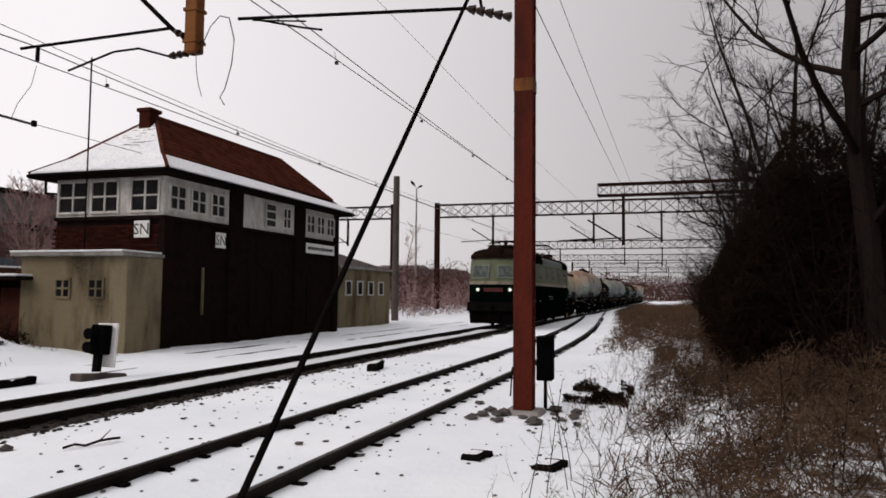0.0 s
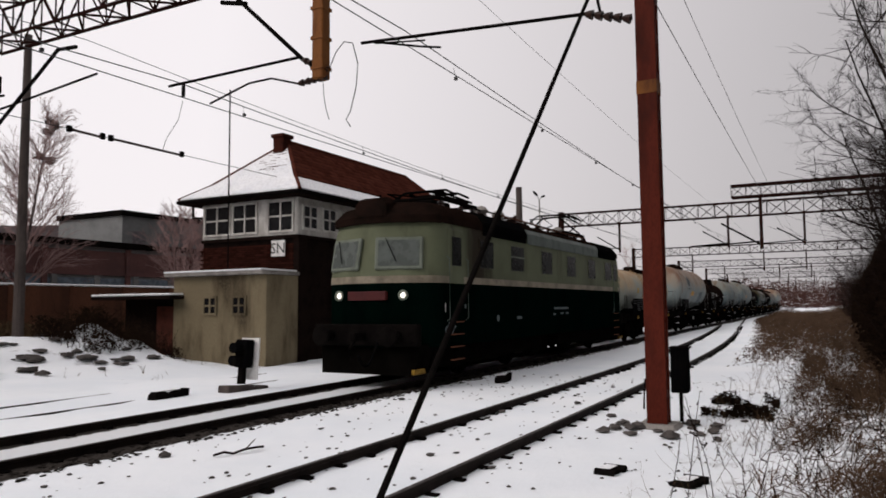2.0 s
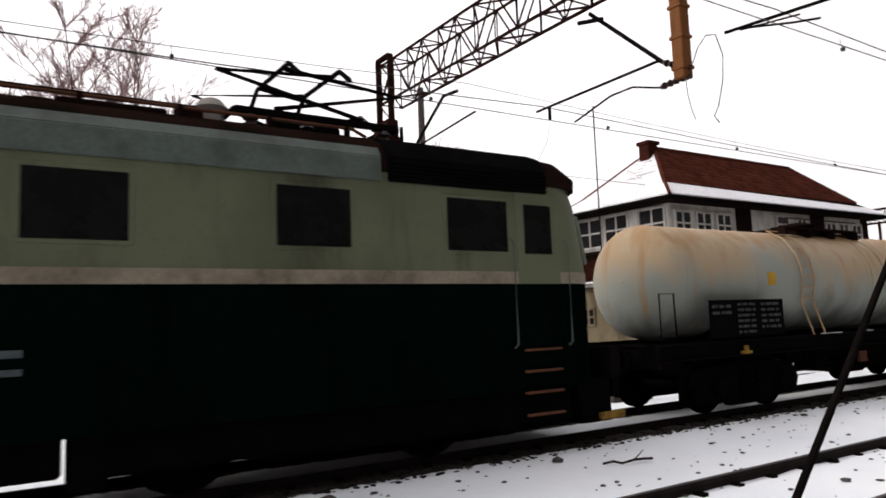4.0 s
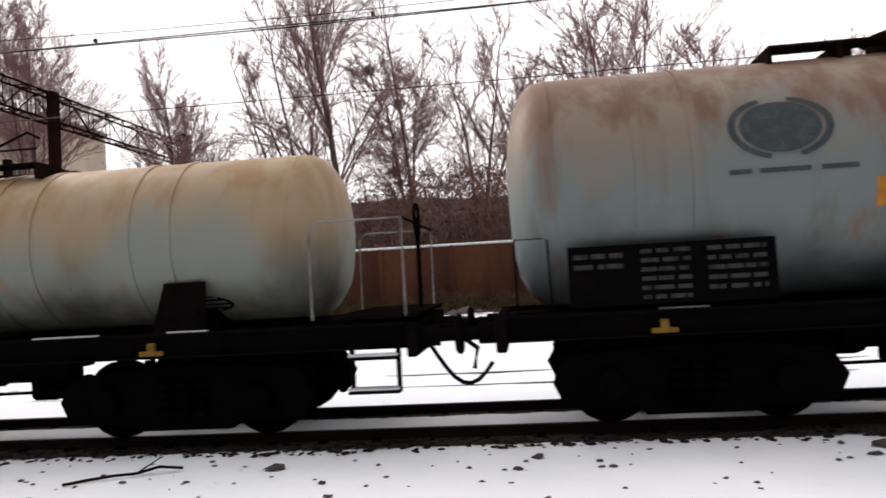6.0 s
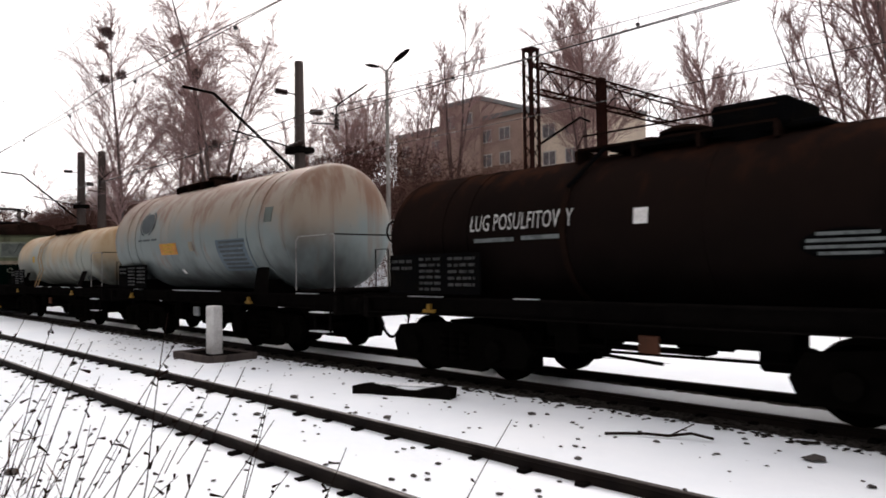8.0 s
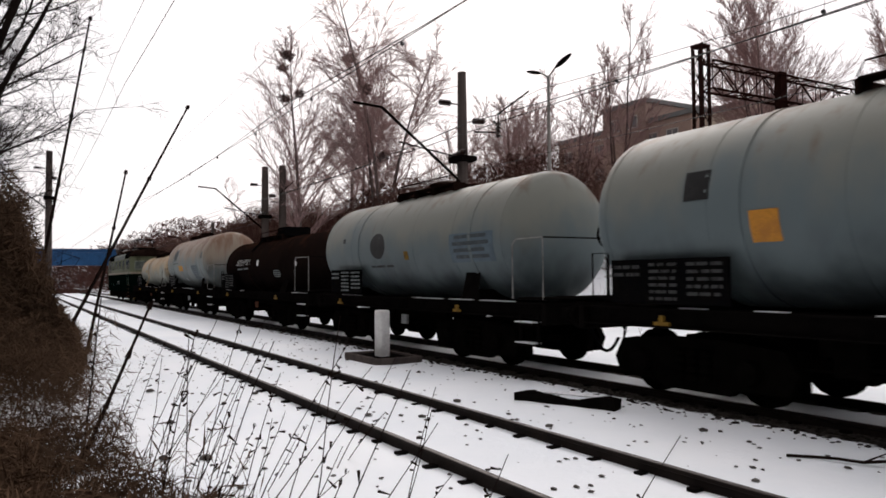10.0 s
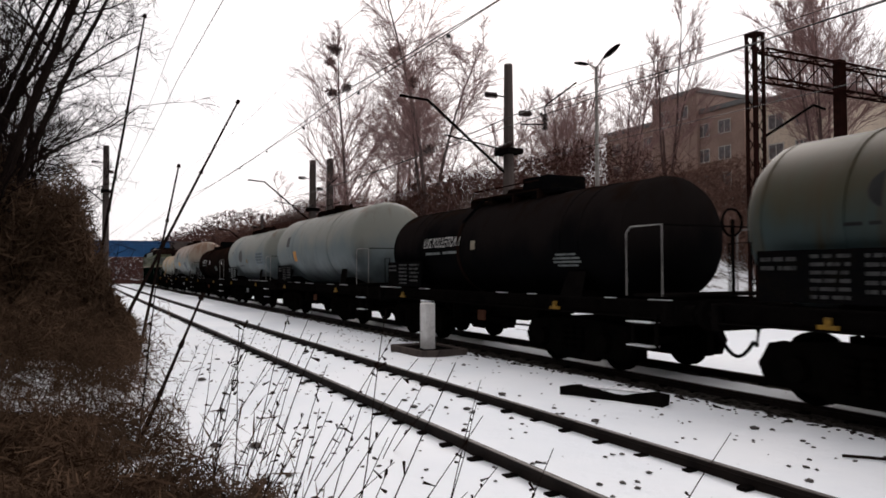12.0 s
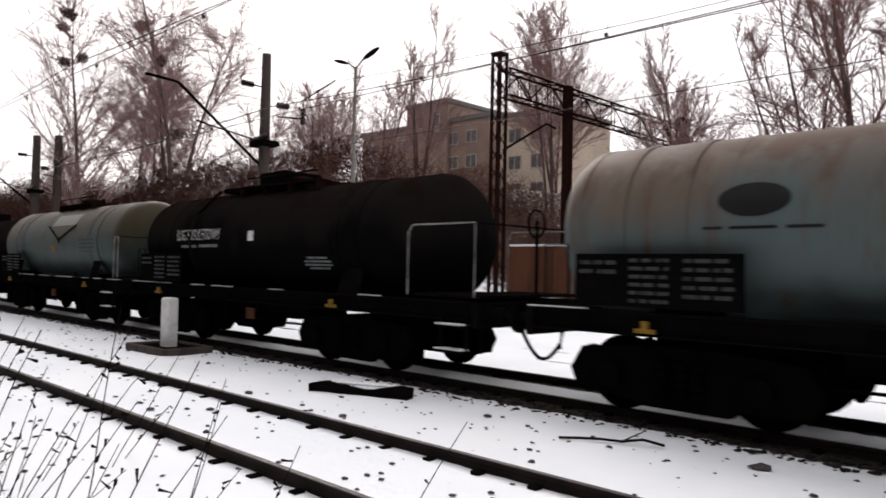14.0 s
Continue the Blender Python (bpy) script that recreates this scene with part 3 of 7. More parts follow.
# ---- masts, portals and overhead line ----
def lattice_beam(g, a, b, w, h, bay, r=0.035, rc=0.045):
    """A square lattice girder from a to b along y."""
    a, b = Vector(a), Vector(b)
    n = max(2, round((b - a).length / bay))
    ring = lambda t: [a.lerp(b, t) + Vector((sx * w / 2, 0, sz * h / 2)) for sx, sz in ((-1, -1), (1, -1), (1, 1), (-1, 1))]
    for k in range(4):
        g.tube(ring(0)[k], ring(1)[k], rc, rc, 4)
    for i in range(n):
        p, q = ring(i / n), ring((i + 1) / n)
        for k in range(4):
            o = (k + 1) % 4
            g.tube(p[k], q[o], r, r, 4) if i % 2 else g.tube(p[o], q[k], r, r, 4)
            g.tube(p[k], p[o], r * .8, r * .8, 4)


def insulator(g, a, b, r=0.075, discs=5):
    a, b = Vector(a), Vector(b)
    g.tube(a, b, r * .35, r * .35, 6)
    for k in range(discs):
        t = (k + .5) / discs
        p, q = a.lerp(b, t - .35 / discs), a.lerp(b, t + .35 / discs)
        g.tube(p, q, r, r * .6, 8)


PX = 11.2


def build_portal_near():
    top = thing("catenary_portal", "lattice catenary portal spanning the tracks, rust red", "portal", m=pose(PX, 0, 0))
    g = Geo()                                            # far leg: two chords with diagonal lacing
    y0, w = 20.1, 0.78
    for s in (-1, 1):
        g.box(-.09, .09, y0 + s * w / 2 - .06, y0 + s * w / 2 + .06, -.3, 10.42, .01)
        g.box(-.09, .09, y0 - w / 2, y0 + w / 2, 10.36 if s > 0 else .3, 10.46 if s > 0 else .38)
    for k in range(14):
        z = .4 + k * .71
        g.tube((0, y0 - w / 2, z), (0, y0 + w / 2, z + .71), .028, .028, 4)
        g.tube((0, y0 + w / 2, z), (0, y0 - w / 2, z + .71), .028, .028, 4) if k % 3 == 0 else None
    part("far_leg", g, M["lattice"], top, "rust-red lattice mast")
    t = Geo()
    lattice_beam(t, (0, 19.7, 9.3), (0, 2.6, 9.3), .75, 1.25, .85, .03, .05)
    part("girder", t, M["lattice"], top, "dark red lattice girder")
    p = Geo()                                            # near leg: two channels and plates
    for s in (-1, 1):
        p.box(s * .1 - .035, s * .1 + .035, 2.13, 2.43, -.25, 9.9, .008)
    p.box(-.07, .07, 2.24, 2.32, -.25, 9.9)
    for k in range(16):
        p.box(-.1, .1, 2.135, 2.15, .3 + k * .6, .42 + k * .6)
        p.box(-.1, .1, 2.41, 2.425, .3 + k * .6, .42 + k * .6)
    part("near_leg", p, M["red_steel"], top, "tall leg of red-oxide steel channels")
    part("paint_band", Geo().box(-.142, .142, 2.123, 2.437, 4.9, 5.1), M["orange_steel"], top, "orange painted band")
    part("footing", Geo().box(-.3, .3, 1.98, 2.58, -.5, -.07, .05), M["concrete"], top, "concrete footing dusted with snow")
    part("plate", Geo().box(-.1, -.085, y0 - .42, y0 + .42, 2.95, 3.22), M["yellow"], top, "yellow warning plate")
    # hanging post with its cantilever for the far track
    h = Geo()
    h.box(-.13, .13, 8.42, 8.68, 6.12, 8.8, .02)
    for z in (6.3, 6.9, 7.5, 8.1):
        h.box(-.15, .15, 8.40, 8.70, z, z + .06)
    part("drop_post", h, M["orange_steel"], top, "hanging post in faded orange paint")
    a, i = Geo(), Geo()
    insulator(i, (0, 8.4, 6.28), (0, 9.0, 6.6))
    a.tube((0, 9.0, 6.6), (0, 10.85, 8.3), .045)
    a.tube((0, 10.5, 8.05), (0, 11.2, 8.22), .05)
    a.tube((0, 9.05, 6.66), (0, 12.75, 6.62), .032)
    a.tube((0, 12.3, 6.62), (0, 12.3, 6.32), .04)
    insulator(i, (0, 8.4, 6.16), (0, 9.1, 6.12))
    a.path([(0, 9.1, 6.12), (0, 9.8, 6.34), (0, 10.4, 6.33), (0, 11.5, 6.05)], .022)
    part("cantilever", a, M["steel"], top, "grey steel cantilever tubes")
    part("insulator", i, M["insulator"], top, "brown porcelain insulator")
    a, i = Geo(), Geo()
    # cantilever of the near leg
    insulator(i, (0, 2.5, 6.15), (0, 3.25, 6.38), .085)
    a.tube((0, 3.25, 6.38), (0, 7.6, 6.68), .032)
    a.tube((0, 3.0, 6.35), (0, 3.1, 6.9), .025)
    a.path([(0, 7.35, 6.66), (.15, 6.4, 6.45), (.2, 6.0, 6.38)], .02)
    a.path([(0, 7.3, 6.62), (.15, 6.3, 6.55)], .016)
    part("cantilever", a, M["steel"], top, "grey steel cantilever tubes")
    part("insulator", i, M["insulator"], top, "brown porcelain insulator")
    a, i = Geo(), Geo()
    # bracket at the far leg
    a.path([(0, 19.6, 6.2), (0, 16.7, 8.15), (0, 16.0, 8.1)], .05)
    a.tube((0, 19.6, 6.9), (0, 15.2, 7.3), .03)
    insulator(i, (0, 20.9, 8.2), (0, 22.0, 8.95), .1, 6)
    a.box(-.05, .05, 20.4, 22.0, 7.95, 8.05)
    part("switch_box", Geo().box(-.2, .2, 19.62, 20.6, 7.65, 8.25, .03).box(-.3, .3, 19.5, 20.75, 7.55, 7.65, .01), M["lattice"], top, "rust-dark switch gear on the mast")
    part("arm", Geo().tube((0, 20.45, 7.2), (0, 21.2, 7.0), .04), M["steel"], top)
    part("arm", Geo().tube((0, 19.7, 7.35), (0, 18.9, 7.3), .035), M["steel"], top)
    a.tube((0, 19.12, 7.4), (0, 19.12, 7.85), .06, .06, 8)
    part("cantilever", a, M["steel"], top, "grey steel cantilever tubes")
    part("insulator", i, M["insulator"], top, "brown porcelain insulator")
    j = Geo()                                            # looped jumper cables
    JUMPER = [(0, 8.35, 6.3), (0, 8.2, 6.6), (0, 8.0, 6.78), (0, 7.8, 6.72), (0, 7.68, 6.3), (0, 7.72, 5.85), (0, 7.85, 5.4), (0, 7.95, 5.25), (0, 7.85, 5.1)]
    j.path([(0, 8.5, 6.1), (0, 8.48, 5.8), (0, 8.42, 5.5), (0, 8.35, 5.3)], .009, 4)
    j.path(JUMPER, .012, 4)
    part("jumper", j, M["wire"], top, "thin looped jumper cable")


build_portal_near()

stay = thing("guy_stay", "slanting dark guy rod anchored beside the near rail", "guy rod")
part("rod", Geo().tube((4.15, 2.95, -.15), (11.0, 3.05, 6.72), .028, .028, 8), M["steel"], stay)
part("anchor", Geo().box(3.98, 4.32, 2.78, 3.12, -.3, -.12, .04), M["concrete"], stay, "small concrete anchor block")

relay = thing("relay_case", "black relay case on a post with a hanging cable", "relay case", m=pose(11.95, 2.08, 0))
part("case", Geo().box(-.13, .13, -.13, .13, .3, .99, .02), M["black"], relay)
part("post", Geo().tube((0, 0, -.3), (0, 0, .31), .03), M["steel"], relay)
part("hood", Geo().box(-.15, .15, -.16, .14, .985, 1.02, .01), M["steel"], relay)
part("cable", Geo().path([(-.6, .45, .1), (-.7, .4, .55), (-.65, .25, .68), (-.6, .1, .5), (-.58, .08, .1)], .014, 5), M["steel"], relay)


def simple_portal(x, y0, y1, z, name="far_portal", posts=(0,), hang=(), deep=1.1):
    top = thing(name, "distant lattice catenary portal with slender steel posts", "portal", "far portals", pose(x, 0, 0))
    t = Geo()
    lattice_beam(t, (0, y0, z), (0, y1, z), .6, deep, 1.3 * deep / 1.1, .03 * deep / 1.1, .05)
    part("girder", t, M["lattice"], top)
    for y in posts:
        part("post", Geo().box(-.16, .16, y - .22, y + .22, -1, z + .75, .02), M["lattice"], top)
    for y in hang:
        part("drop_post", Geo().box(-.08, .08, y - .08, y + .08, z - 3.0, z - .4), M["lattice"], top)
        c = Geo()
        c.path([(0, y, z - 2.8), (0, y + 1.9, z - 1.6)], .05, 5)
        c.path([(0, y, z - 2.6), (0, y + 2.9, z - 2.75)], .04, 5)
        part("cantilever", c, M["steel"], top)
    return top


simple_portal(61, 20.3, -9, 9.0, posts=(20.3, -9), hang=(15.2, 6.6, 1.2))
simple_portal(61, 36, 24.5, 9.0, posts=(24.5, 36), hang=(29,))
simple_portal(40, 4.1, -10, 7.4, "half_portal", posts=(-10,), hang=(2.75,), deep=.6)
for px, pz in ((104, 8.8), (140, 8.8), (175, 8.8), (215, 8.8)):
    simple_portal(px, 24, -8, pz, posts=(24, -8), hang=(16, 7, 2))
yard = simple_portal(-18.8, 22.9, 38.6, 9.4, "yard_portal", posts=(27.5,))
for y in (22.6, 38.8):
    m = Geo()
    for s in (-1, 1):
        for q in (-1, 1):
            m.box(s * .2 - .05, s * .2 + .05, y + q * .2 - .05, y + q * .2 + .05, -1, 10.5)
    for k in range(15):
        z = -.6 + k * .73
        for s in (-1, 1):
            m.tube((s * .2, y - .2, z), (s * .2, y + .2, z + .73), .025, .025, 4)
            m.tube((-.2, y + s * .2, z + .73), (.2, y + s * .2, z), .025, .025, 4)
    m.box(-.26, .26, y - .26, y + .26, 10.44, 10.54)
    part("lattice_mast", m, M["lattice"], yard, "rust-brown lattice mast")
part("cantilever", Geo().path([(0, 22.9, 6.6), (.2, 25.6, 8.1), (.2, 26.3, 8.0)], .05, 6), M["steel"], yard)


def concrete_pole(name, x, y, h, r0, r1, label, arms=True, mat="pole_concrete"):
    top = thing(name, label, "mast", "line masts", pose(x, y, 0))
    part("shaft", Geo().tube((0, 0, -1), (0, 0, h), r0, r1, 10), M[mat], top)
    if arms:
        a = Geo()
        a.path([(0, 0, h - 4.4), (-.6, -3.2, h - 1.6), (-.75, -4.3, h - 1.5)], .055, 6)
        a.tube((0, 0, h - 3.4), (-.4, -2.6, h - 2.9), .03)
        a.box(-.5, .5, -.35, .35, h - 3.55, h - 3.35)
        a.tube((0, -.1, h - 1.3), (0, -1.0, h - 1.25), .03)
        a.path([(.4, .3, h - 2.4), (1.6, .6, h - 2.6), (1.6, .6, h - 1.9), (3.0, 1.0, h - 1.3)], .03, 6)
        for p, q in (((-.6, -.2, h - 3.3), (.6, -.2, h - 3.2)), ((-.1, -.5, h - 1.25), (-.1, -1.0, h - 1.25)), ((.5, .2, h - 2.0), (1.0, .4, h - 2.1)), ((1.6, .6, h - 2.8), (1.6, .6, h - 2.2))):
            i = Geo()
            insulator(i, p, q, .13, 4)
            part("insulator", i, M["insulator"], top)
        part("bracket", a, M["steel"], top)
    return top


concrete_pole("line_mast", -24.0, 15.0, 9.75, .30, .17, "dark concrete line mast with a slanting cantilever")
for dx in (0, 1.1):
    concrete_pole("line_mast", -49 + dx, 14.6 + dx * .8, 9.4, .3, .22, "dark concrete twin line mast beyond the train", dx == 0)
concrete_pole("line_mast", -60, 1.9, 11.2, .28, .22, "lone concrete mast beside the near track", True)
concrete_pole("line_mast", 44.3, 17.6, 9.4, .24, .2, "slender concrete pole by the small hut", False, "pole_concrete")
concrete_pole("line_mast", 13.5, 21.6, 10.2, .17, .11, "thin grey concrete pole behind the lattice mast", False)
concrete_pole("line_mast", -75, 17, 7.5, .2, .16, "distant dark concrete mast beside the line", True)


def street_lamp(x, y, h, label):
    top = thing("yard_lamp", label, "lamp post", "yard lamps", pose(x, y, 0))
    part("pole", Geo().tube((0, 0, -1), (0, 0, h), .11, .06, 8), M["concrete"], top)
    for s in (-1, 1):
        part("arm", Geo().tube((0, 0, h - .05), (s * .5, 0, h + .25), .03), M["concrete"], top)
        g = Geo()
        g.rings([[(s * (.45 + .95 * u), w * math.cos(a), h + .22 + .3 * u + w * .55 * math.sin(a)) for a in [k * math.tau / 8 for k in range(8)]] for u, w in ((0, .05), (.25, .13), (.6, .15), (.9, .09), (1, .03))])
        part("luminaire", g, M["steel"], top, "dark cobra-head luminaire")


street_lamp(-22.6, 18.2, 9.7, "tall yard lamp with two cobra heads")
street_lamp(58, 21.2, 10.6, "distant yard lamp with two heads")


def wires():
    spans = [PX - 400, PX - 61, PX - 31, PX, PX + 50, PX + 95, PX + 400]
    for label, y, z, drop, r in (("contact wire over the near tracks", 6.55, 6.42, 0.0, .012), ("carrier wire over the near tracks", 6.65, 6.75, .3, .013),
                                 ("contact wire over the far track", 12.3, 6.3, 0.0, .012), ("carrier wire over the far track", 12.55, 6.7, .35, .013),
                                 ("thin wire high over the tracks", 6.6, 8.6, .3, .007), ("feeder wire on the near leg", 2.3, 6.7, .2, .008), ("second feeder wire on the near leg", 2.1, 7.4, .3, .006),
                                 ("outer feeder wire", 15.6, 8.2, .5, .01), ("outer contact wire", 16.6, 6.2, .05, .01)):
        g, pts = Geo(), []
        for a, b in zip(spans, spans[1:]):
            for k in range(8):
                t = k / 8
                pts.append((a + (b - a) * t, y, z - 4 * drop * t * (1 - t)))
        pts.append((spans[-1], y, z))
        g.path(pts, r, 4)
        top = thing("overhead_wire", "taut dark " + label, "wire", "overhead wires")
        part("wire", g, M["wire"], top)
    # insulating rods in the outer contact wire, and its slack feeder
    top = thing("section_insulator", "dark insulating rods spliced into the outer contact wire", "insulator")
    for x0, x1 in ((PX + .3, PX + 1.25), (PX + 1.5, PX + 3.9)):
        part("rod", Geo().tube((x0, 16.6, 6.19), (x1, 16.6, 6.17), .035, .035, 6), M["insulator"], top)
        for x in (x0, x1):
            part("clamp", Geo().box(x - .06, x + .06, 16.55, 16.65, 6.12, 6.28, .01), M["steel"], top)
    part("feeder", Geo().path([(PX + 3.9, 16.6, 7.8), (PX + 3.75, 16.6, 7.2), (PX + 3.35, 16.6, 6.6), (PX + 3.2, 16.6, 6.2)], .01, 4), M["wire"], top, "thin slack feeder wire")
    # droppers between carrier and contact wire
    for y in (6.6, 12.4):
        g = Geo()
        for k in range(-9, 20):
            x = PX + 5.2 * k + 2
            g.tube((x, y, 6.36), (x, y + .05, 6.62), .006, .006, 3)
            g.box(x - .03, x + .03, y - .03, y + .03, 6.36, 6.42)
        tagged(part("droppers", g, M["wire"]), "short droppers between the overhead wires", "wire", kind="stuff")


wires()


# ---- signal box ----
def window_unit(parent, c, along, w, h, cols, rows, depth=.07, frame="white", glass_m="window"):
    """A glazed timber window. c: centre; along 'x' faces -y, along 'y' faces -x."""
    def put(g, a0, a1, z0, z1, d0, d1, bev=0.0):
        if along == "x":
            g.box(c[0] + a0, c[0] + a1, c[1] + d0, c[1] + d1, c[2] + z0, c[2] + z1, bev)
        else:
            g.box(c[0] + d0, c[0] + d1, c[1] + a0, c[1] + a1, c[2] + z0, c[2] + z1, bev)
        return g
    b, f = .07, Geo()
    at = lambda u, z, d: (c[0] + u, c[1] + d, c[2] + z) if along == "x" else (c[0] + d, c[1] + u, c[2] + z)
    hw, hh = w / 2, h / 2
    loops = [[at(sx * (hw - q), sz * (hh - q), d) for sx, sz in ((-1, -1), (1, -1), (1, 1), (-1, 1))] for q, d in ((0, 0), (0, -depth), (b, -depth), (b, 0), (0, 0))]
    f.rings(loops, caps=False)
    win = part("window", f, M[frame], parent)
    for k in range(1, cols):
        x = -hw + w * k / cols
        part("glazing_bar", put(Geo(), x - .03, x + .03, -hh + b, hh - b, -depth * .8, 0), M[frame], win)
    for k in range(1, rows):
        z = -hh + h * k / rows
        part("glazing_bar", put(Geo(), -hw + b, hw - b, z - .028, z + .028, -depth * .75, 0), M[frame], win)
    part("pane", put(Geo(), -hw + b, hw - b, -hh + b, hh - b, -depth * .35, -.005), M[glass_m], win)
    return win


def build_signal_box():
    top = thing("signal_box", "dark brick signal box with white windows and snowy tile roof", "signal box", m=pose(19.05, 15.5, 0))
    L, D, SILL, EAVE = 12.3, 4.3, 4.1, 5.5
    part("brick_core", Geo().box(.04, L, .04, D, -.4, 4.05), M["mortar"], top, "sooty brick body")
    part("upper_wall", Geo().box(.06, L - .06, .06, D, 4.04, EAVE + .1), M["timber"], top, "dark timber upper storey")
    for x0, x1 in ((-.06, .42), (3.5, 4.3), (8.25, 9.05), (L - .4, L + .03)):
        part("pier", Geo().box(x0, x1, -.12, .1, -.4, 4.0 if x0 < 1 else EAVE, .015), M["mortar"], top, "dark brick pier")
    part("sill_band", Geo().box(-.09, L + .05, -.1, .05, 3.98, 4.1, .01).box(-.09, .04, .05, D, 3.98, 4.1, .01), M["timber"], top)
    for x in (5.0, 6.6, 9.5):
        part("shutter", Geo().box(x, x + .9, -.02, .05, .3, 2.5, .01), M["timber"], top, "dark plank shutter")
    part("downpipe", Geo().tube((1.95, -.12, .9), (1.95, -.12, 2.5), .05), M["render"], top, "pale downpipe")
    # white window bands
    def panel(x0, x1):
        part("panel", Geo().box(x0, x1, -.03, .07, 4.1, EAVE, .01), M["white"], top, "peeling white boards")
    for x0, x1 in ((.0, 3.5), (4.3, 8.2), (9.05, 12.0)):
        panel(x0, x1)
    for k in range(3):
        window_unit(top, (.62 + k * 1.08, -.03, 4.72), "x", .86, .86, 2, 2)
    window_unit(top, (6.3, -.03, 4.75), "x", .85, 1.0, 1, 3)
    window_unit(top, (7.55, -.03, 4.75), "x", .7, .9, 2, 2)
    for k in range(3):
        window_unit(top, (9.6 + k * .95, -.03, 4.72), "x", .8, .86, 2, 2)
    part("panel", Geo().box(-.03, .07, .0, 4.28, 4.1, EAVE - .02, .01), M["white"], top, "white side boards")
    for y, c in ((.66, 2), (2.25, 2), (3.55, 2)):
        window_unit(top, (-.03, y, 4.75), "y", 1.15 if y < 3 else 1.25, 1.1, 2, 2)
    # signs with the box's two letters
    for c, along in (((-.1, .72, 3.66), "y"), ((2.9, -.13, 3.5), "x")):
        s = Geo()
        s.box(c[0] - .012, c[0] + .012, c[1] - .29, c[1] + .29, c[2] - .27, c[2] + .27, .004) if along == "y" else s.box(c[0] - .29, c[0] + .29, c[1] - .012, c[1] + .012, c[2] - .27, c[2] + .27, .004)
        sign = part("sign_board", s, M["sign"], top, "white enamel board with two black letters")
        vs, fs = lettering("SN", .36)
        q = Geo()
        q.add([(c[0] - .016, c[1] - p[0], c[2] - .17 + p[1]) if along == "y" else (c[0] + p[0], c[1] - .016, c[2] - .17 + p[1]) for p in vs], fs)
        part("letters", q, M["ink"], sign)
    name = part("name_board", Geo().box(9.15, 11.85, -.12, -.09, 3.42, 3.86, .005), M["sign"], top, "long pale name board")
    part("letters", bar_rows(Geo(), 9.3, 11.7, 3.5, 3.8, -.121, 1, 4), M["steel"], name)
    # roof: four hips over a wide eave
    ex, ey, ez = .62, .6, EAVE + .02
    A = [(-ex, -ey, ez), (L + ex, -ey, ez), (L + ex, D + ey, ez), (-ex, D + ey, ez)]
    r0, r1 = (2.1, D / 2, 7.85), (L - 1.6, D / 2, 7.85)
    k = .3
    mid = lambda p, q, t, dz: tuple(p[i] + (q[i] - p[i]) * t + (dz if i == 2 else 0) for i in range(3))
    B = [mid(A[0], r0, k, -.13), mid(A[1], r1, k, -.13), mid(A[2], r1, k, -.13), mid(A[3], r0, k, -.13)]
    g = Geo()
    g.add(A + B + [r0, r1], [(0, 1, 5, 4), (1, 2, 6, 5), (2, 3, 7, 6), (3, 0, 4, 7), (4, 5, 9, 8), (5, 6, 9), (6, 7, 8, 9), (7, 4, 8)])
    g.add([(x, y, z - .16) for x, y, z in A], [(0, 1, 2, 3)])
    for i in range(4):
        p, q = A[i], A[(i + 1) % 4]
        g.add([p, q, (*q[:2], q[2] - .16), (*p[:2], p[2] - .16)], [(0, 1, 2, 3)])
    roof = part("roof", g, M["timber"], top, "steep hipped roof")
    part("gutter", Geo().tube((-ex, -ey - .03, ez - .08), (L + ex, -ey - .03, ez - .08), .06).tube((-ex - .03, -ey, ez - .08), (-ex - .03, D + ey, ez - .08), .06), M["steel"], top)
    # clay tiles course by course on the slope towards the tracks
    tile = Geo()
    tile.box(-.125, .125, -.005, .03, -.2, .2)
    me = mesh_from("roof_tile", tile, M["tile"])
    P = lambda u, t: Vector(mid(mid(B[0], B[1], u, 0), mid(r0, r1, u, 0), t, 0))
    slope = (Vector(r0) - Vector(mid(B[0], B[1], .2, 0)))
    tilt = math.atan2(r0[1] - B[0][1], r0[2] - B[0][2])
    rnd = random.Random(7)
    courses, count = 10, 26
    for j in range(courses):
        for i in range(count):
            u = (i + .5 + .25 * (j % 2)) / (count + .3)
            p = P(u, (j + .5) / courses)
            o = new("tile", me)
            o.parent = roof
            w = (Vector(mid(B[0], r0, (j + .5) / courses, 0)) - Vector(mid(B[1], r1, (j + .5) / courses, 0))).length / count / .25
            o.matrix_basis = Matrix.Translation(p + Vector((0, -.03, .012))) @ Euler((-tilt + rnd.uniform(-.02, .02), rnd.uniform(-.02, .02), 0)).to_matrix().to_4x4() @ Matrix.Diagonal((w * .97, 1, .78, 1))
    # snow on the hip ends and the lower eave
    s = Geo()
    lift = lambda p, d=.05: (p[0], p[1], p[2] + d)
    quad = [lift(A[3]), lift(A[0]), lift(B[0]), lift(B[3])]
    s.add(quad + [lift(r0)], [(0, 1, 2, 3), (3, 2, 4)])
    s.add([A[3], A[0], lift(A[0]), lift(A[3])], [(0, 1, 2, 3)])
    e0, e1 = mid(A[0], B[0], .95, .04), mid(A[1], B[1], .55, .04)
    s.add([lift(A[0], .04), lift(A[1], .04), e1, e0, A[0], A[1]], [(0, 1, 2, 3), (4, 5, 1, 0)])
    part("snow_cover", s, M["snow"], roof, "snow lying on the hip and eave")
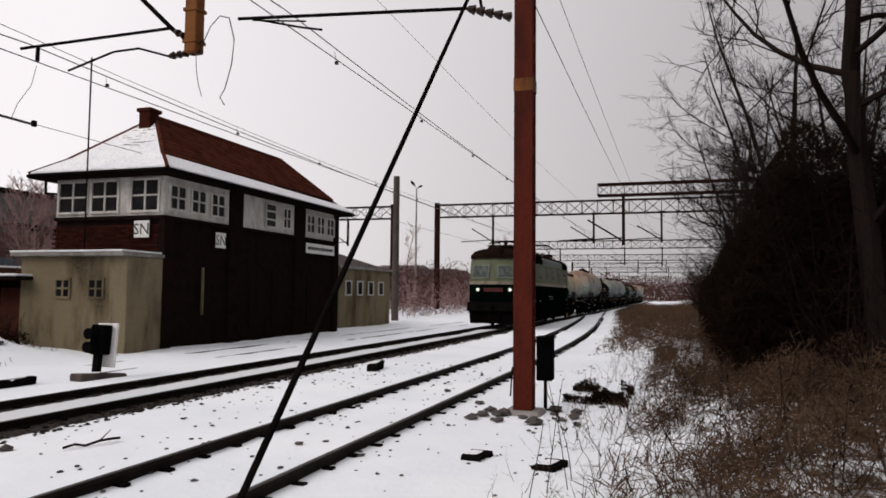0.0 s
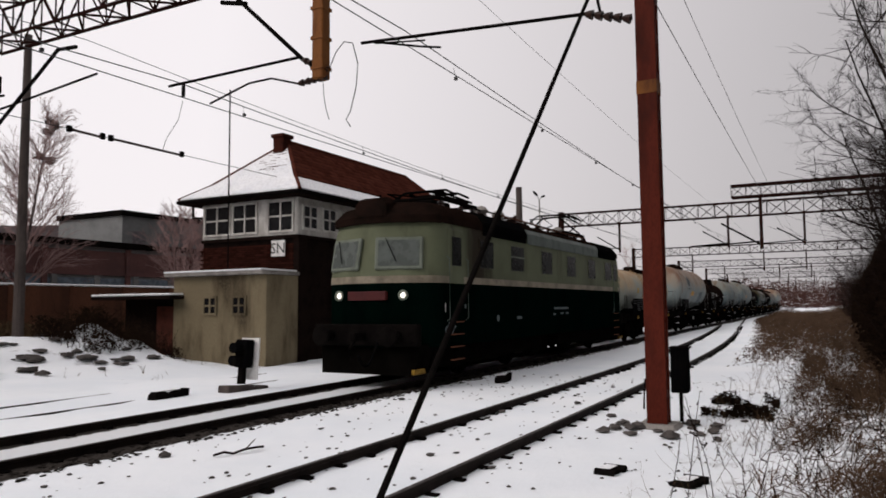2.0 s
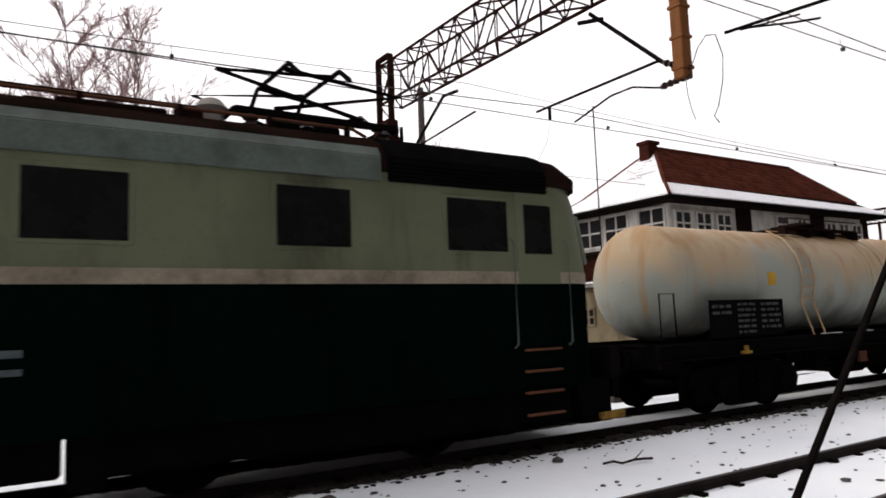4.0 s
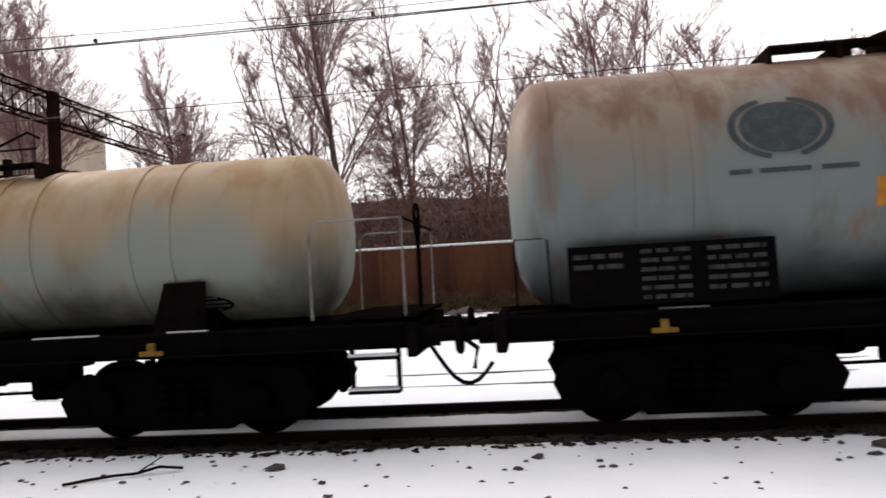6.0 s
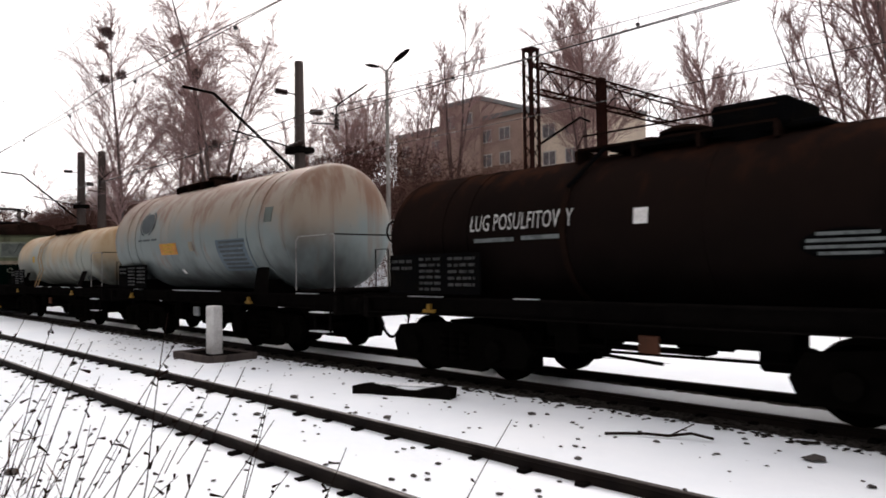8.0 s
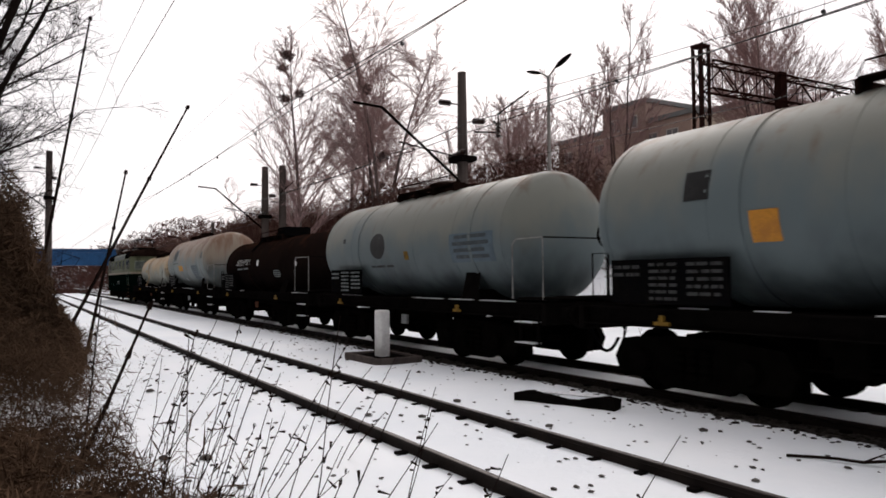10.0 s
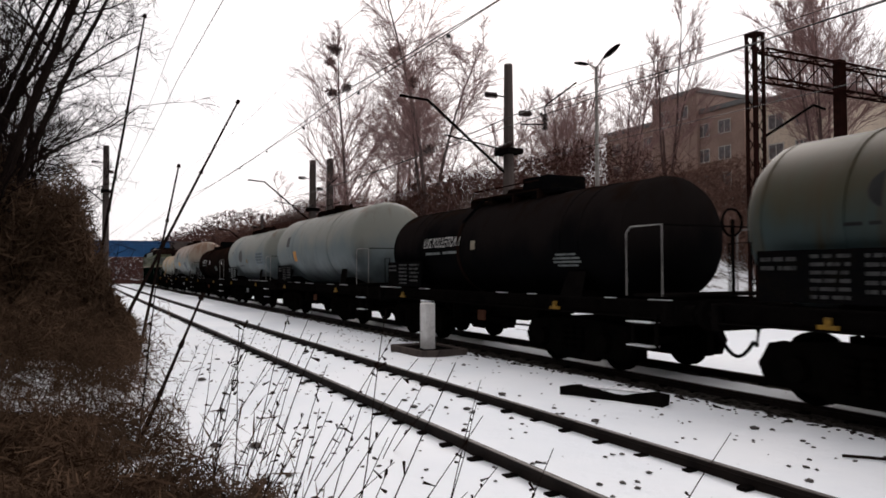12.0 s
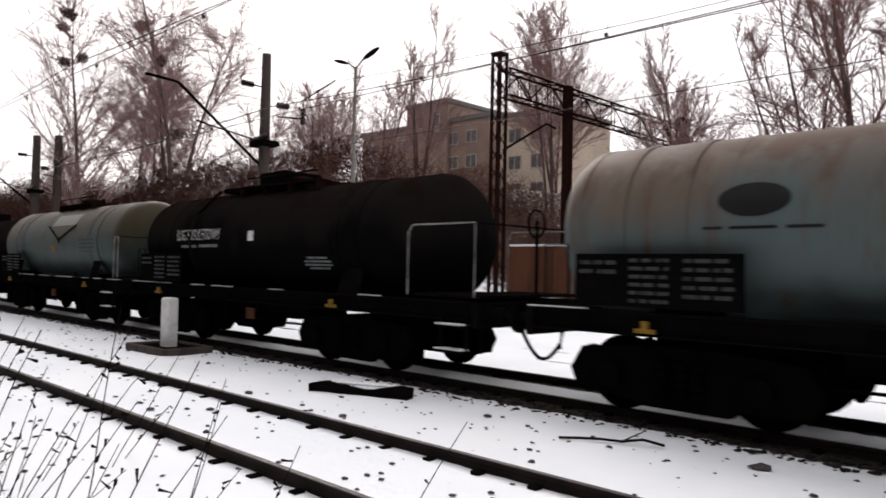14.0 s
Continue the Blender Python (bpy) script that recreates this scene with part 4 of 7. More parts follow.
    part("ridge", Geo().tube(r0, r1, .1, .1, 6).tube(A[0], B[0], .07, .07, 6).tube(B[0], r0, .08, .08, 6).tube(B[1], r1, .08, .08, 6).tube(A[3], B[3], .07, .07, 6).tube(B[3], r0, .08, .08, 6), M["tile"], roof, "ridge tiles")
    for j in range(22):
        f, u0 = rnd.uniform(.12, .85), rnd.uniform(.08, .7)
        p, q = Vector(mid(B[0], r0, f, .045)), Vector(mid(B[3], r0, f, .045))
        e = p.lerp(q, u0), p.lerp(q, min(.95, u0 + rnd.uniform(.08, .25)))
        part("course_edge", Geo().tube(e[0], e[1], .012, .012, 4), M["tile"], roof)
    part("chimney", Geo().box(1.5, 2.0, D / 2 - .24, D / 2 + .24, 7.0, 8.0, .03).box(1.44, 2.06, D / 2 - .3, D / 2 + .3, 7.94, 8.07, .02), M["brick"], roof, "short brick chimney")
    part("eave_post", Geo().path([(.0, 4.3, 4.9), (-.0, 4.8, 4.95), (-.0, 4.8, 5.4)], .05), M["timber"], top)
    part("aerial", Geo().tube((-.9, 2.2, 2.5), (-.9, 2.2, 9.1), .025), M["steel"], top, "tall thin aerial pole")
    # brick courses on the two seen walls, below the sill
    bm_ = mesh_from("brick", Geo().box(-.12, .12, -.03, .02, -.032, .032), M["brick"])
    for j in range(11):
        for i in range(17):
            o = new("brick", bm_)
            o.parent = top
            o.matrix_basis = Matrix.Translation((.045, .2 + i * .25 + (.12 if j % 2 else 0), 3.0 + j * .078)) @ Euler((0, 0, radians(-90))).to_matrix().to_4x4()


def build_annex():
    top = thing("annex", "low rendered annex with a flat snowy roof and two small windows", "annex", m=pose(17.45, 15.45, 0))
    part("wall", Geo().box(0, 1.55, -.05, 4.0, -.4, 2.72, .02), M["render"], top, "stained yellowish render")
    part("roof_slab", Geo().box(-.25, 1.58, -.1, 4.2, 2.72, 2.84, .02), M["concrete"], top)
    part("snow_cover", Geo().box(-.27, 1.5, -.06, 4.22, 2.84, 2.9, .03), M["snow"], top, "snow on the flat roof")
    for y in (1.05, 2.3):
        window_unit(top, (-.005, y, 1.75), "y", .62, .62, 2, 2, .05, "render")
    part("door_wall", Geo().box(.5, 1.6, 4.0, 7.0, -.4, 2.0, .02), M["timber"], top, "recessed dark entrance")
    part("door", Geo().box(.44, .5, 4.3, 5.3, -.3, 1.75, .01), M["door"], top, "red-brown entrance door")
    part("canopy", Geo().box(-.6, 1.6, 3.5, 7.4, 1.98, 2.1, .01), M["timber"], top)
    part("canopy_snow", Geo().box(-.62, 1.6, 3.52, 7.4, 2.1, 2.18, .03), M["snow"], top)


def build_hut():
    top = thing("lineside_hut", "small pale rendered hut with a row of windows", "hut", m=pose(33.6, 16.4, 0))
    part("wall", Geo().box(0, 6.8, 0, 3, -.4, 2.95, .02), M["render"], top)
    part("roof", Geo().box(-.15, 6.95, -.15, 3.1, 2.95, 3.1, .02), M["concrete"], top)
    for k in range(4):
        window_unit(top, (1.0 + 1.45 * k, -.01, 1.95), "x", .75, .8, 1, 1, .06)


build_signal_box()
build_annex()
build_hut()


# ---- far buildings ----
def apartment(x0, x1, y, d, floors, name, label, mat, base=4.0):
    top = thing(name, label, "apartment block", "apartment blocks", pose(x0, y, base))
    h = floors * 2.85 + .8
    part("wall", Geo().box(0, x1 - x0, 0, d, -5, h, .03), M[mat], top)
    part("parapet", Geo().box(-.2, x1 - x0 + .2, -.2, d, h, h + .5), M["works"], top)
    me = mesh_from("pane", Geo().box(-.75, .75, -.04, .05, -.65, .65), M["flat_glass"])
    fr = mesh_from("window", Geo().box(-.85, .85, -.06, -.03, -.76, -.66).box(-.85, .85, -.06, -.03, .66, .76).box(-.85, -.76, -.06, -.03, -.66, .66).box(.76, .85, -.06, -.03, -.66, .66).box(-.04, .04, -.06, -.045, -.66, .66), M["white"])
    n = int((x1 - x0 - 1) / 2.9)
    for f in range(floors):
        for i in range(n):
            w = new("window", fr)
            w.parent = top
            w.matrix_basis = pose(2 + i * 2.9, -.0, f * 2.85 + 1.7)
            p = new("pane", me)
            p.parent = w
    return top


apartment(-75, -53, 62, 12, 5, "apartment_block", "brownish five-storey apartment block behind bare trees", "flat_block")
apartment(-48.8, -41.6, 59, 10, 5, "apartment_block", "paler apartment block with a light gable", "flat_pale", 2.6)
apartment(-66, -59, 61.5, 12, 1, "roof_house", "lift house on the apartment roof", "flat_block", 17.8)


def build_works():
    top = thing("works_building", "long low grey works building with red panels and bluish glazing", "works building", m=pose(14, 45, .4))
    part("wall", Geo().box(0, 46, 0, 12, -2, 5.6, .03), M["works"], top)
    part("roof", Geo().box(-.4, 46.4, -.4, 12, 5.6, 6.0), M["steel"], top)
    part("panel", Geo().box(9, 46, -.12, .0, 3.6, 5.3), M["works_red"], top, "dull red fascia")
    for k in range(14):
        part("pane", Geo().box(.6 + k * 3.2, 3.3 + k * 3.2, -.1, .02, 1.0, 3.4), M["works_blue"], top)
        part("mullion", Geo().box(3.32 + k * 3.2, 3.75 + k * 3.2, -.16, .02, .6, 3.6), M["works"], top)
    for x in (9, 15.4, 21.8, 28.2, 34.6, 41):
        part("red_post", Geo().box(x, x + .35, -.3, -.12, -1, 5.5), M["works_red"], top, "dull red steel post")
    top2 = thing("grey_block", "plain grey four-storey block on the rise", "apartment block", m=pose(49, 62, 0))
    part("wall", Geo().box(0, 26, 0, 10, -2, 11, .03), M["works"], top2)
    part("roof", Geo().box(-.3, 26.3, -.3, 10, 11, 11.5), M["steel"], top2)
    for f in range(3):
        for i in range(8):
            part("window", Geo().box(1.2 + i * 3.1, 2.8 + i * 3.1, -.06, .02, 2.0 + f * 3, 3.5 + f * 3), M["flat_glass"], top2)


build_works()


def boundary_wall(x0, x1, y, z0, z1, label):
    top = thing("boundary_wall", label, "wall")
    n = int((x1 - x0) / 2.5)
    me = mesh_from("panel", Geo().box(0, 2.44, -.06, .06, z0 - 1.2, z1, .02), M["wall_brown"])
    for k in range(n):
        o = new("panel", me)
        o.parent = top
        o.matrix_basis = pose(x0 + k * 2.5, y, 0)
    g = Geo()
    for k in range(n + 1):
        g.box(x0 + k * 2.5 - .1, x0 + k * 2.5 + .05, y - .09, y + .09, z0 - 1.2, z1 + .04)
    part("posts", g, M["wall_brown"], top)
    part("snow_cover", Geo().box(x0, x0 + n * 2.5, y - .1, y + .1, z1 + .002, z1 + .09, .03), M["snow"], top, "strip of snow on the wall")


boundary_wall(-20, 12.5, 25.0, .5, 2.75, "rusty brown panel wall topped with snow")
boundary_wall(14, 49, 27, .5, 2.6, "brown boundary wall behind the signal box")

cab = thing("signal_cabinet", "pale grey lineside cabinet standing in the snow", "cabinet", m=pose(9.6, 21.6, 0.2))
part("body", Geo().box(-.5, .5, -.3, .3, -.5, 1.1, .03), M["cabinet"], cab)
part("lid", Geo().box(-.47, .47, -.35, .35, 1.1, 1.17, .02), M["snow"], cab, "snow-dusted lid")
part("door", Geo().box(-.36, .36, -.32, -.3, .0, 1.02, .005), M["cabinet"], cab)

bridge = thing("road_bridge", "blue plate-girder bridge crossing over the railway", "bridge")
part("girder", Geo().box(-112, -110.5, -16, 13, 3.8, 5.6, .05), M["tarp_blue"], bridge, "blue steel girder")
part("parapet", Geo().box(-111.5, -111.3, -16, 13, 5.6, 6.1), M["tarp_blue"], bridge, "blue bridge railing")
for k in range(15):
    part("stiffener", Geo().box(-110.5, -110.38, -15.6 + 2 * k, -15.45 + 2 * k, 3.85, 5.55), M["tarp_blue"], bridge)
for py in (-5, 13.4):
    part("abutment", Geo().box(-114, -109.5, py - 1.5, py + 1.5, -1, 3.8 if py < 0 else 6.0, .05), M["pole_concrete"], bridge, "dark concrete abutment")


# ---- lineside things ----
def dwarf_signal(x, y):
    top = thing("dwarf_signal", "black dwarf signal with a white backing board on a slab", "signal", m=pose(x, y, 0, 0, 5, 0))
    part("base", Geo().box(-.55, .75, -.16, .16, -.2, -.03, .03), M["pole_concrete"], top, "dark concrete slab")
    part("post", Geo().box(-.07, .07, -.07, .07, 0, .4, .01), M["steel"], top)
    part("head", Geo().box(-.14, .14, -.2, .14, .36, .98, .03), M["black"], top)
    for k in range(2):
        part("hood", Geo().tube((-.14, -.02, .52 + .28 * k), (-.36, -.02, .5 + .28 * k), .11, .12, 10), M["black"], top)
    part("board", Geo().box(.15, .2, -.3, .22, .1, 1.02, .01), M["sign"], top, "white backing board")


dwarf_signal(12.3, 11.55)


def point_box(x, y):
    top = thing("marker_post", "white concrete marker post standing in a dark open frame", "marker", m=pose(x, y, 0))
    part("post", Geo().box(-.17, .17, -.12, .12, -.15, .98, .03), M["sign"], top, "whitewashed concrete post")
    g = Geo()
    for a, b, c, d in ((-.85, .85, -.55, -.45), (-.85, .85, .45, .55), (-.85, -.75, -.45, .45), (.75, .85, -.45, .45)):
        g.box(a, b, c, d, -.2, .0, .01)
    part("frame", g, M["pole_concrete"], top, "low dark frame")
    part("pit", Geo().box(-.75, .75, -.45, .45, -.25, -.04), M["steel"], top)


point_box(-14.75, 7.05)


def broken_slab(x, y, ln, rz, label, thick=1.0):
    top = thing("broken_slab", label, "slab", "broken slabs", pose(x, y, -.12, 0, 0, rz) @ Matrix.Diagonal((1, 1, thick, 1)))
    rnd = random.Random(int(x * 10))
    n = 8
    g = Geo()
    g.rings([[(-ln / 2 + ln * k / n, s * .12 + rnd.uniform(-.03, .03), z + .05 * math.sin(k * 1.1)) for s, z in ((-1, -.1), (1, -.1), (1, .10), (-1, .12))] for k in range(n + 1)])
    part("slab", g, M["steel"], top)
    part("snow_cover", Geo().box(-ln * .3, ln * .35, -.04, .1, .13, .16, .02), M["snow"], top)


broken_slab(-8.1, 6.75, 1.55, 24, "dark broken sleeper lying half in snow")
broken_slab(16.3, 6.95, .95, 12, "short dark sleeper stub in the snow")
broken_slab(10.6, 11.9, .9, 5, "dark plank lying in the snow")
broken_slab(7.95, 2.16, .36, -10, "dark flat stone beside the mast footing", .35)
broken_slab(7.8, 1.3, .42, -15, "dark flat stone by the brambles", .3)


def tyre(x, y, z, tilt):
    top = thing("old_tyre", "old black tyre lying by the lattice mast", "tyre", "old tyres", pose(x, y, z, tilt, 10, 0))
    prof = [(-.14, .24), (-.14, .38), (-.08, .44), (.08, .44), (.14, .38), (.14, .24), (-.14, .24)]
    part("tread", Geo().lathe(prof, "z", n=20), M["black"], top)


tyre(8.85, 18.2, .32, 38)
tyre(10.1, 17.7, .16, 14)


def rocks(name, label, n, area, size, seed, mat="stone"):
    rnd = random.Random(seed)
    g = Geo()
    for _ in range(n):
        x, y = rnd.uniform(*area[0]), rnd.uniform(*area[1])
        s = rnd.uniform(*size) * rnd.uniform(.5, 1)
        c = Vector((x, y, ground_z(x, y) + s * .15))
        base = [(1, 0, 0), (0, 1, 0), (-1, 0, 0), (0, -1, 0), (.7, .7, .5), (-.7, .6, .5), (-.6, -.7, .45), (.6, -.7, .5), (0, 0, .8)]
        vs = [c + Vector((p[0] * s * rnd.uniform(.7, 1.5), p[1] * s * rnd.uniform(.6, 1.2), p[2] * s * rnd.uniform(.4, .9))) for p in base]
        g.add(vs, [(0, 4, 7), (0, 1, 4), (1, 5, 4), (1, 2, 5), (2, 6, 5), (2, 3, 6), (3, 7, 6), (3, 0, 7), (4, 5, 8), (5, 6, 8), (6, 7, 8), (7, 4, 8)])
    tagged(part(name, g, M[mat]), label, "stones", kind="stuff")


def fallen_branch(x, y, ln, rz, label):
    top = thing("fallen_branch", label, "branch", "fallen branches", pose(x, y, ground_z(x, y) + .02, 0, 0, rz))
    rnd = random.Random(int(abs(x) * 7))
    pts = [(-ln / 2 + ln * k / 5, rnd.uniform(-.05, .05), rnd.uniform(-.01, .05)) for k in range(6)]
    part("stem", Geo().path(pts, .016, 5), M["twig"], top)
    part("side_twig", Geo().tube(pts[3], (pts[3][0] + .25, .18, .1), .01, .005, 5), M["twig"], top)


fallen_branch(-4.1, 6.9, 1.1, 28, "thin dark branch lying on the snow between tracks")
fallen_branch(-9.6, .1, 1.2, 60, "dark stick lying in the snow by the thicket")
fallen_branch(7.0, 6.6, .7, -20, "short dark stick lying in the snow")


rocks("trackside_stones", "dark pebbles poking through the trackside snow", 1300, ((-22, 18), (1.2, 7.8)), (.012, .045), 1)
rocks("ballast_stones", "dark ballast stones along the main track", 3200, ((-30, 34), (7.6, 8.2)), (.02, .055), 2, "ballast")
rocks("snow_clods", "dark clods lying on the snow", 60, ((-16, 16), (1.2, 7.4)), (.05, .1), 3)
rocks("footing_stones", "rubble round the mast footing", 26, ((10.2, 11.8), (1.2, 3.0)), (.06, .17), 4)
rocks("far_rubble", "dark rubble on the snowy far bank", 260, ((-12, 16), (17.5, 23)), (.08, .35), 5)


# ---- the train ----
MOVERS, WHEELS = [], []          # (thing, its place along the train), (wheelset, place on its thing, radius)


def wheelset(parent, x, r):
    g = Geo()
    for s in (-1, 1):
        y = s * .7535
        g.lathe([(y - .065, .02), (y - .065, r * .3), (y - .03, r * .5), (y - .03, r * .82), (y - .065, r * .84), (y - .065, r), (y + .065, r), (y + .065, r * .84), (y + .03, r * .82), (y + .03, r * .5), (y + .065, r * .3), (y + .065, .02)], "y", n=20)
    g.tube((0, -.95, 0), (0, .95, 0), .08, .08, 8)
    for k in range(6):
        a = k * math.tau / 6
        g.box(-.02, .02, -.83, -.815, r * .35, r * .6, turn=Euler((0, a, 0)).to_matrix().to_4x4())
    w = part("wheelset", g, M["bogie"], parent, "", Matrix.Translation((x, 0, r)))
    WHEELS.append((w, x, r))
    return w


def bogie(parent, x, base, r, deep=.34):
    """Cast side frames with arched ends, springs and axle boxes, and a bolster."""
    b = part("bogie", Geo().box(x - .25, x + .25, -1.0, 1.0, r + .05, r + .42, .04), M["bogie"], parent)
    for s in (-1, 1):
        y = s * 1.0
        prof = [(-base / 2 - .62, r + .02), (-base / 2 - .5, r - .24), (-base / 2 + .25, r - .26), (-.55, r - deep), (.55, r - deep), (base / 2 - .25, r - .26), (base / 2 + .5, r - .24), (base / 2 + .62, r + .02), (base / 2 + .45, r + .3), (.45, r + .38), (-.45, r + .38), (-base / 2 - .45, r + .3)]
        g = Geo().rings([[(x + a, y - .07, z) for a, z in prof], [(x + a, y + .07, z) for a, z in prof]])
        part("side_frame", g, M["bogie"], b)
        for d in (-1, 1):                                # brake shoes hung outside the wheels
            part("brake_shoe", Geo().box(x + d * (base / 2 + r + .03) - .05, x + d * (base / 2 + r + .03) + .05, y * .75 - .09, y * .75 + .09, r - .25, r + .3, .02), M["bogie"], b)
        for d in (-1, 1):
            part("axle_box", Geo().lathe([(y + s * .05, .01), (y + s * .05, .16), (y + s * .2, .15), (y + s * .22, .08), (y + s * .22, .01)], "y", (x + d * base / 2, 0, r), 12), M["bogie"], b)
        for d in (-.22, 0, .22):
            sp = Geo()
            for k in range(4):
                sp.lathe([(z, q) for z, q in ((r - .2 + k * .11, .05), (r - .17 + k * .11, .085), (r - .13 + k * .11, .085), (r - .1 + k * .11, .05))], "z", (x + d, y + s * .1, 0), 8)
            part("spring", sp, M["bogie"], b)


def buffers(parent, x, d, z=1.05, mat="steel"):
    for s in (-1, 1):
        g = Geo()
        g.lathe([(x, .01), (x, .12), (x + d * .2, .12), (x + d * .2, .075), (x + d * .38, .075), (x + d * .38, .2), (x + d * .41, .23), (x + d * .44, .2), (x + d * .45, .01)], "x", (0, s * .875, z), 16)
        part("buffer", g, M[mat], parent)


def hose(parent, x, d, y=-.35):
    g = Geo().path([(x + d * t * .75, y, .92 - .5 * math.sin(t * 2.6)) for t in [k / 8 for k in range(9)]], .028, 6)
    part("brake_hose", g, M["black"], parent, "drooping black brake hose")
    part("coupling", Geo().box(min(x, x + d * .45), max(x, x + d * .45), -.06, .06, .95, 1.12, .02).path([(x + d * .3, 0, 1.0), (x + d * .55, 0, .8), (x + d * .5, 0, .55)], .035), M["steel"], parent)


def side_rail(parent, pts, mat="rail_paint"):
    part("handrail", Geo().path(pts, .015, 6), M[mat], parent, "pale tubular handrail")


def tank_wagon(l, r, m0, m1, radius, zc, paint, label, style):
    """A bogie tank wagon: shell from l to r along the train, headstocks just inside m0 and m1."""
    c = (l + r) / 2
    top = thing("tank_wagon", label, "tank wagon", "tank wagons of the train")
    MOVERS.append((top, c))
    a, b, f0, f1 = l - c, r - c, m0 + .42 - c, m1 - .42 - c
    k = radius
    dish = [(0, .01), (.02, k * .45), (.10, k * .74), (.22, k * .91), (.36, k * .985), (.5, k)]
    prof = [(a + d, q) for d, q in dish] + [(a + (b - a) * t, k) for t in (.25, .5, .75)] + [(b - d, q) for d, q in dish[::-1]]
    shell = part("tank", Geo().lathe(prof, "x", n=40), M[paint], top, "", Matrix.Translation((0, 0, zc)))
    # weld seams and straps
    for x in [a + .5 + (b - a - 1) * t for t in (.0, .2, .4, .6, .8, 1.0)]:
        part("seam", Geo().lathe([(x - .02, k - .002), (x - .015, k + .006), (x + .015, k + .006), (x + .02, k - .002)], "x", (0, 0, 0), 40), M[paint], shell)
    for x in style.get("straps", (a + 1.6, a + 2.15, b - 2.2, b - 1.65)):
        part("strap", Geo().lathe([(x - .05, k), (x - .05, k + .014), (x + .05, k + .014), (x + .05, k)], "x", (0, 0, 0), 40), M[paint if "strap" not in style else style["strap"]], shell)
    # underframe
    for s in (-1, 1):
        y = s * 1.12
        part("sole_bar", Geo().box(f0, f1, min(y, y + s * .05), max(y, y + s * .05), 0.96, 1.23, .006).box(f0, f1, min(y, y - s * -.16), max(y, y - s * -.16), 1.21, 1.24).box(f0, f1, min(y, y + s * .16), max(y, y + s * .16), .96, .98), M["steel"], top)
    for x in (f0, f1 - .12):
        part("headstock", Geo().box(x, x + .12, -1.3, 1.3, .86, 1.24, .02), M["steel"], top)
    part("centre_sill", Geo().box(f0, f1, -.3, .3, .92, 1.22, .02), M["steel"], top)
    for x in (a + 1.9, b - 1.75):
        g = Geo()
        for s in (-1, 1):
            g.add([(x - .32, s * 1.15, 1.22), (x + .32, s * 1.15, 1.22), (x + .26, s * min(1.05, k * .92), zc - k * .5), (x - .26, s * min(1.05, k * .92), zc - k * .5)], [(0, 1, 2, 3)])
        g.box(x - .24, x + .24, -1.1, 1.1, 1.22, max(1.3, zc - k * .82))
        part("saddle", g, M["steel"], top)
    # running gear
    for x in (a + 1.9, b - 1.75):
        bogie(top, x, 1.8, .46)
        for d in (-.9, .9):
            wheelset(top, x + d, .46)
    buffers(top, f0, -1)
    buffers(top, f1, 1)
    hose(top, f1, 1)
    # brake gear and pipes between the bogies
    g = Geo().box(-.9, .9, -1.0, -.7, .62, .66).tube((-1.6, -.5, .75), (1.9, -.5, .72), .03)
    g.lathe([(-.35, .01), (-.35, .16), (.35, .16), (.35, .01)], "x", (.6, -.4, .78), 12).box(-1.3, -.9, -1.05, -.55, .52, .98, .03).box(1.2, 1.6, -.3, .3, .4, .95, .05)
    g.path([(-.4, -1.1, .98), (-.4, -1.1, .55), (.4, -1.1, .5)], .025).tube((-2.6, -.9, .55), (2.4, -.9, .6), .02)
    g.box(a + 3.5, b - 3.3, -.8, -.66, .70, 1.0, .02).box(a + 3.9, b - 3.8, -.5, .5, .76, 1.0, .02)
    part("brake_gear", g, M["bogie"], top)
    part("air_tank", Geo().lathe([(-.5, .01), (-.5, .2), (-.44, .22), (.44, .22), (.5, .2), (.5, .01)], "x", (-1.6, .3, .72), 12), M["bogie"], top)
    part("outlet", Geo().box(.1, .38, -1.16, -1.1, .62, .84, .01), M["cabinet" if style.get("pale_box") else "wall_brown"], top, "small box under the frame")
    # deck snow and end platform
    rnd = random.Random(int(l))
    x = f0
    while x < f1 - .4:
        w = rnd.uniform(.2, .9)
        if rnd.random() < .3:
            part("deck_snow", Geo().box(x, min(x + w, f1), -1.24, -1.16, 1.238, 1.254), M["snow"], top, "streak of snow on the frame")
        x += w
    part("platform", Geo().box(b + .02, f1, -1.25, 1.25, 1.29, 1.33), M["steel"], top)
    px0, px1 = b - .15, f1 - .12
    for y in (-1.24, 1.24):
        side_rail(top, [(px0, y, 1.3), (px0, y, 2.28), (px0 + .1, y, 2.38), (px1, y, 2.38), (px1, y, 1.3)])
    side_rail(top, [(px1, -1.24, 2.38), (px1, 1.24, 2.38)], "steel")
    side_rail(top, [(f0 + .25, -1.2, 1.28), (f0 + .25, -1.2, 2.05), (f0 + .6, -1.2, 2.05), (f0 + .62, -1.2, 1.28)], "steel")
    part("brake_wheel", Geo().tube((px1 - .05, .3, 1.3), (px1 - .05, .3, 2.5), .03).lathe([(-.02, .2), (.02, .22), (-.02, .24), (-.02, .2)], "x", (px1 - .05, .3, 2.45), 16), M["steel"], top)
    st = Geo()
    for z in (.5, .86):
        st.box(f1 - .75, f1 - .2, -1.42, -1.2, z, z + .035)
    for x in (f1 - .75, f1 - .24):
        st.box(x, x + .05, -1.3, -1.26, .5, 1.02)
    part("step", st, M["steel"], top)
    part("step_snow", Geo().box(f1 - .74, f1 - .21, -1.41, -1.22, .536, .555).box(f1 - .74, f1 - .21, -1.41, -1.22, .896, .915), M["snow"], top)
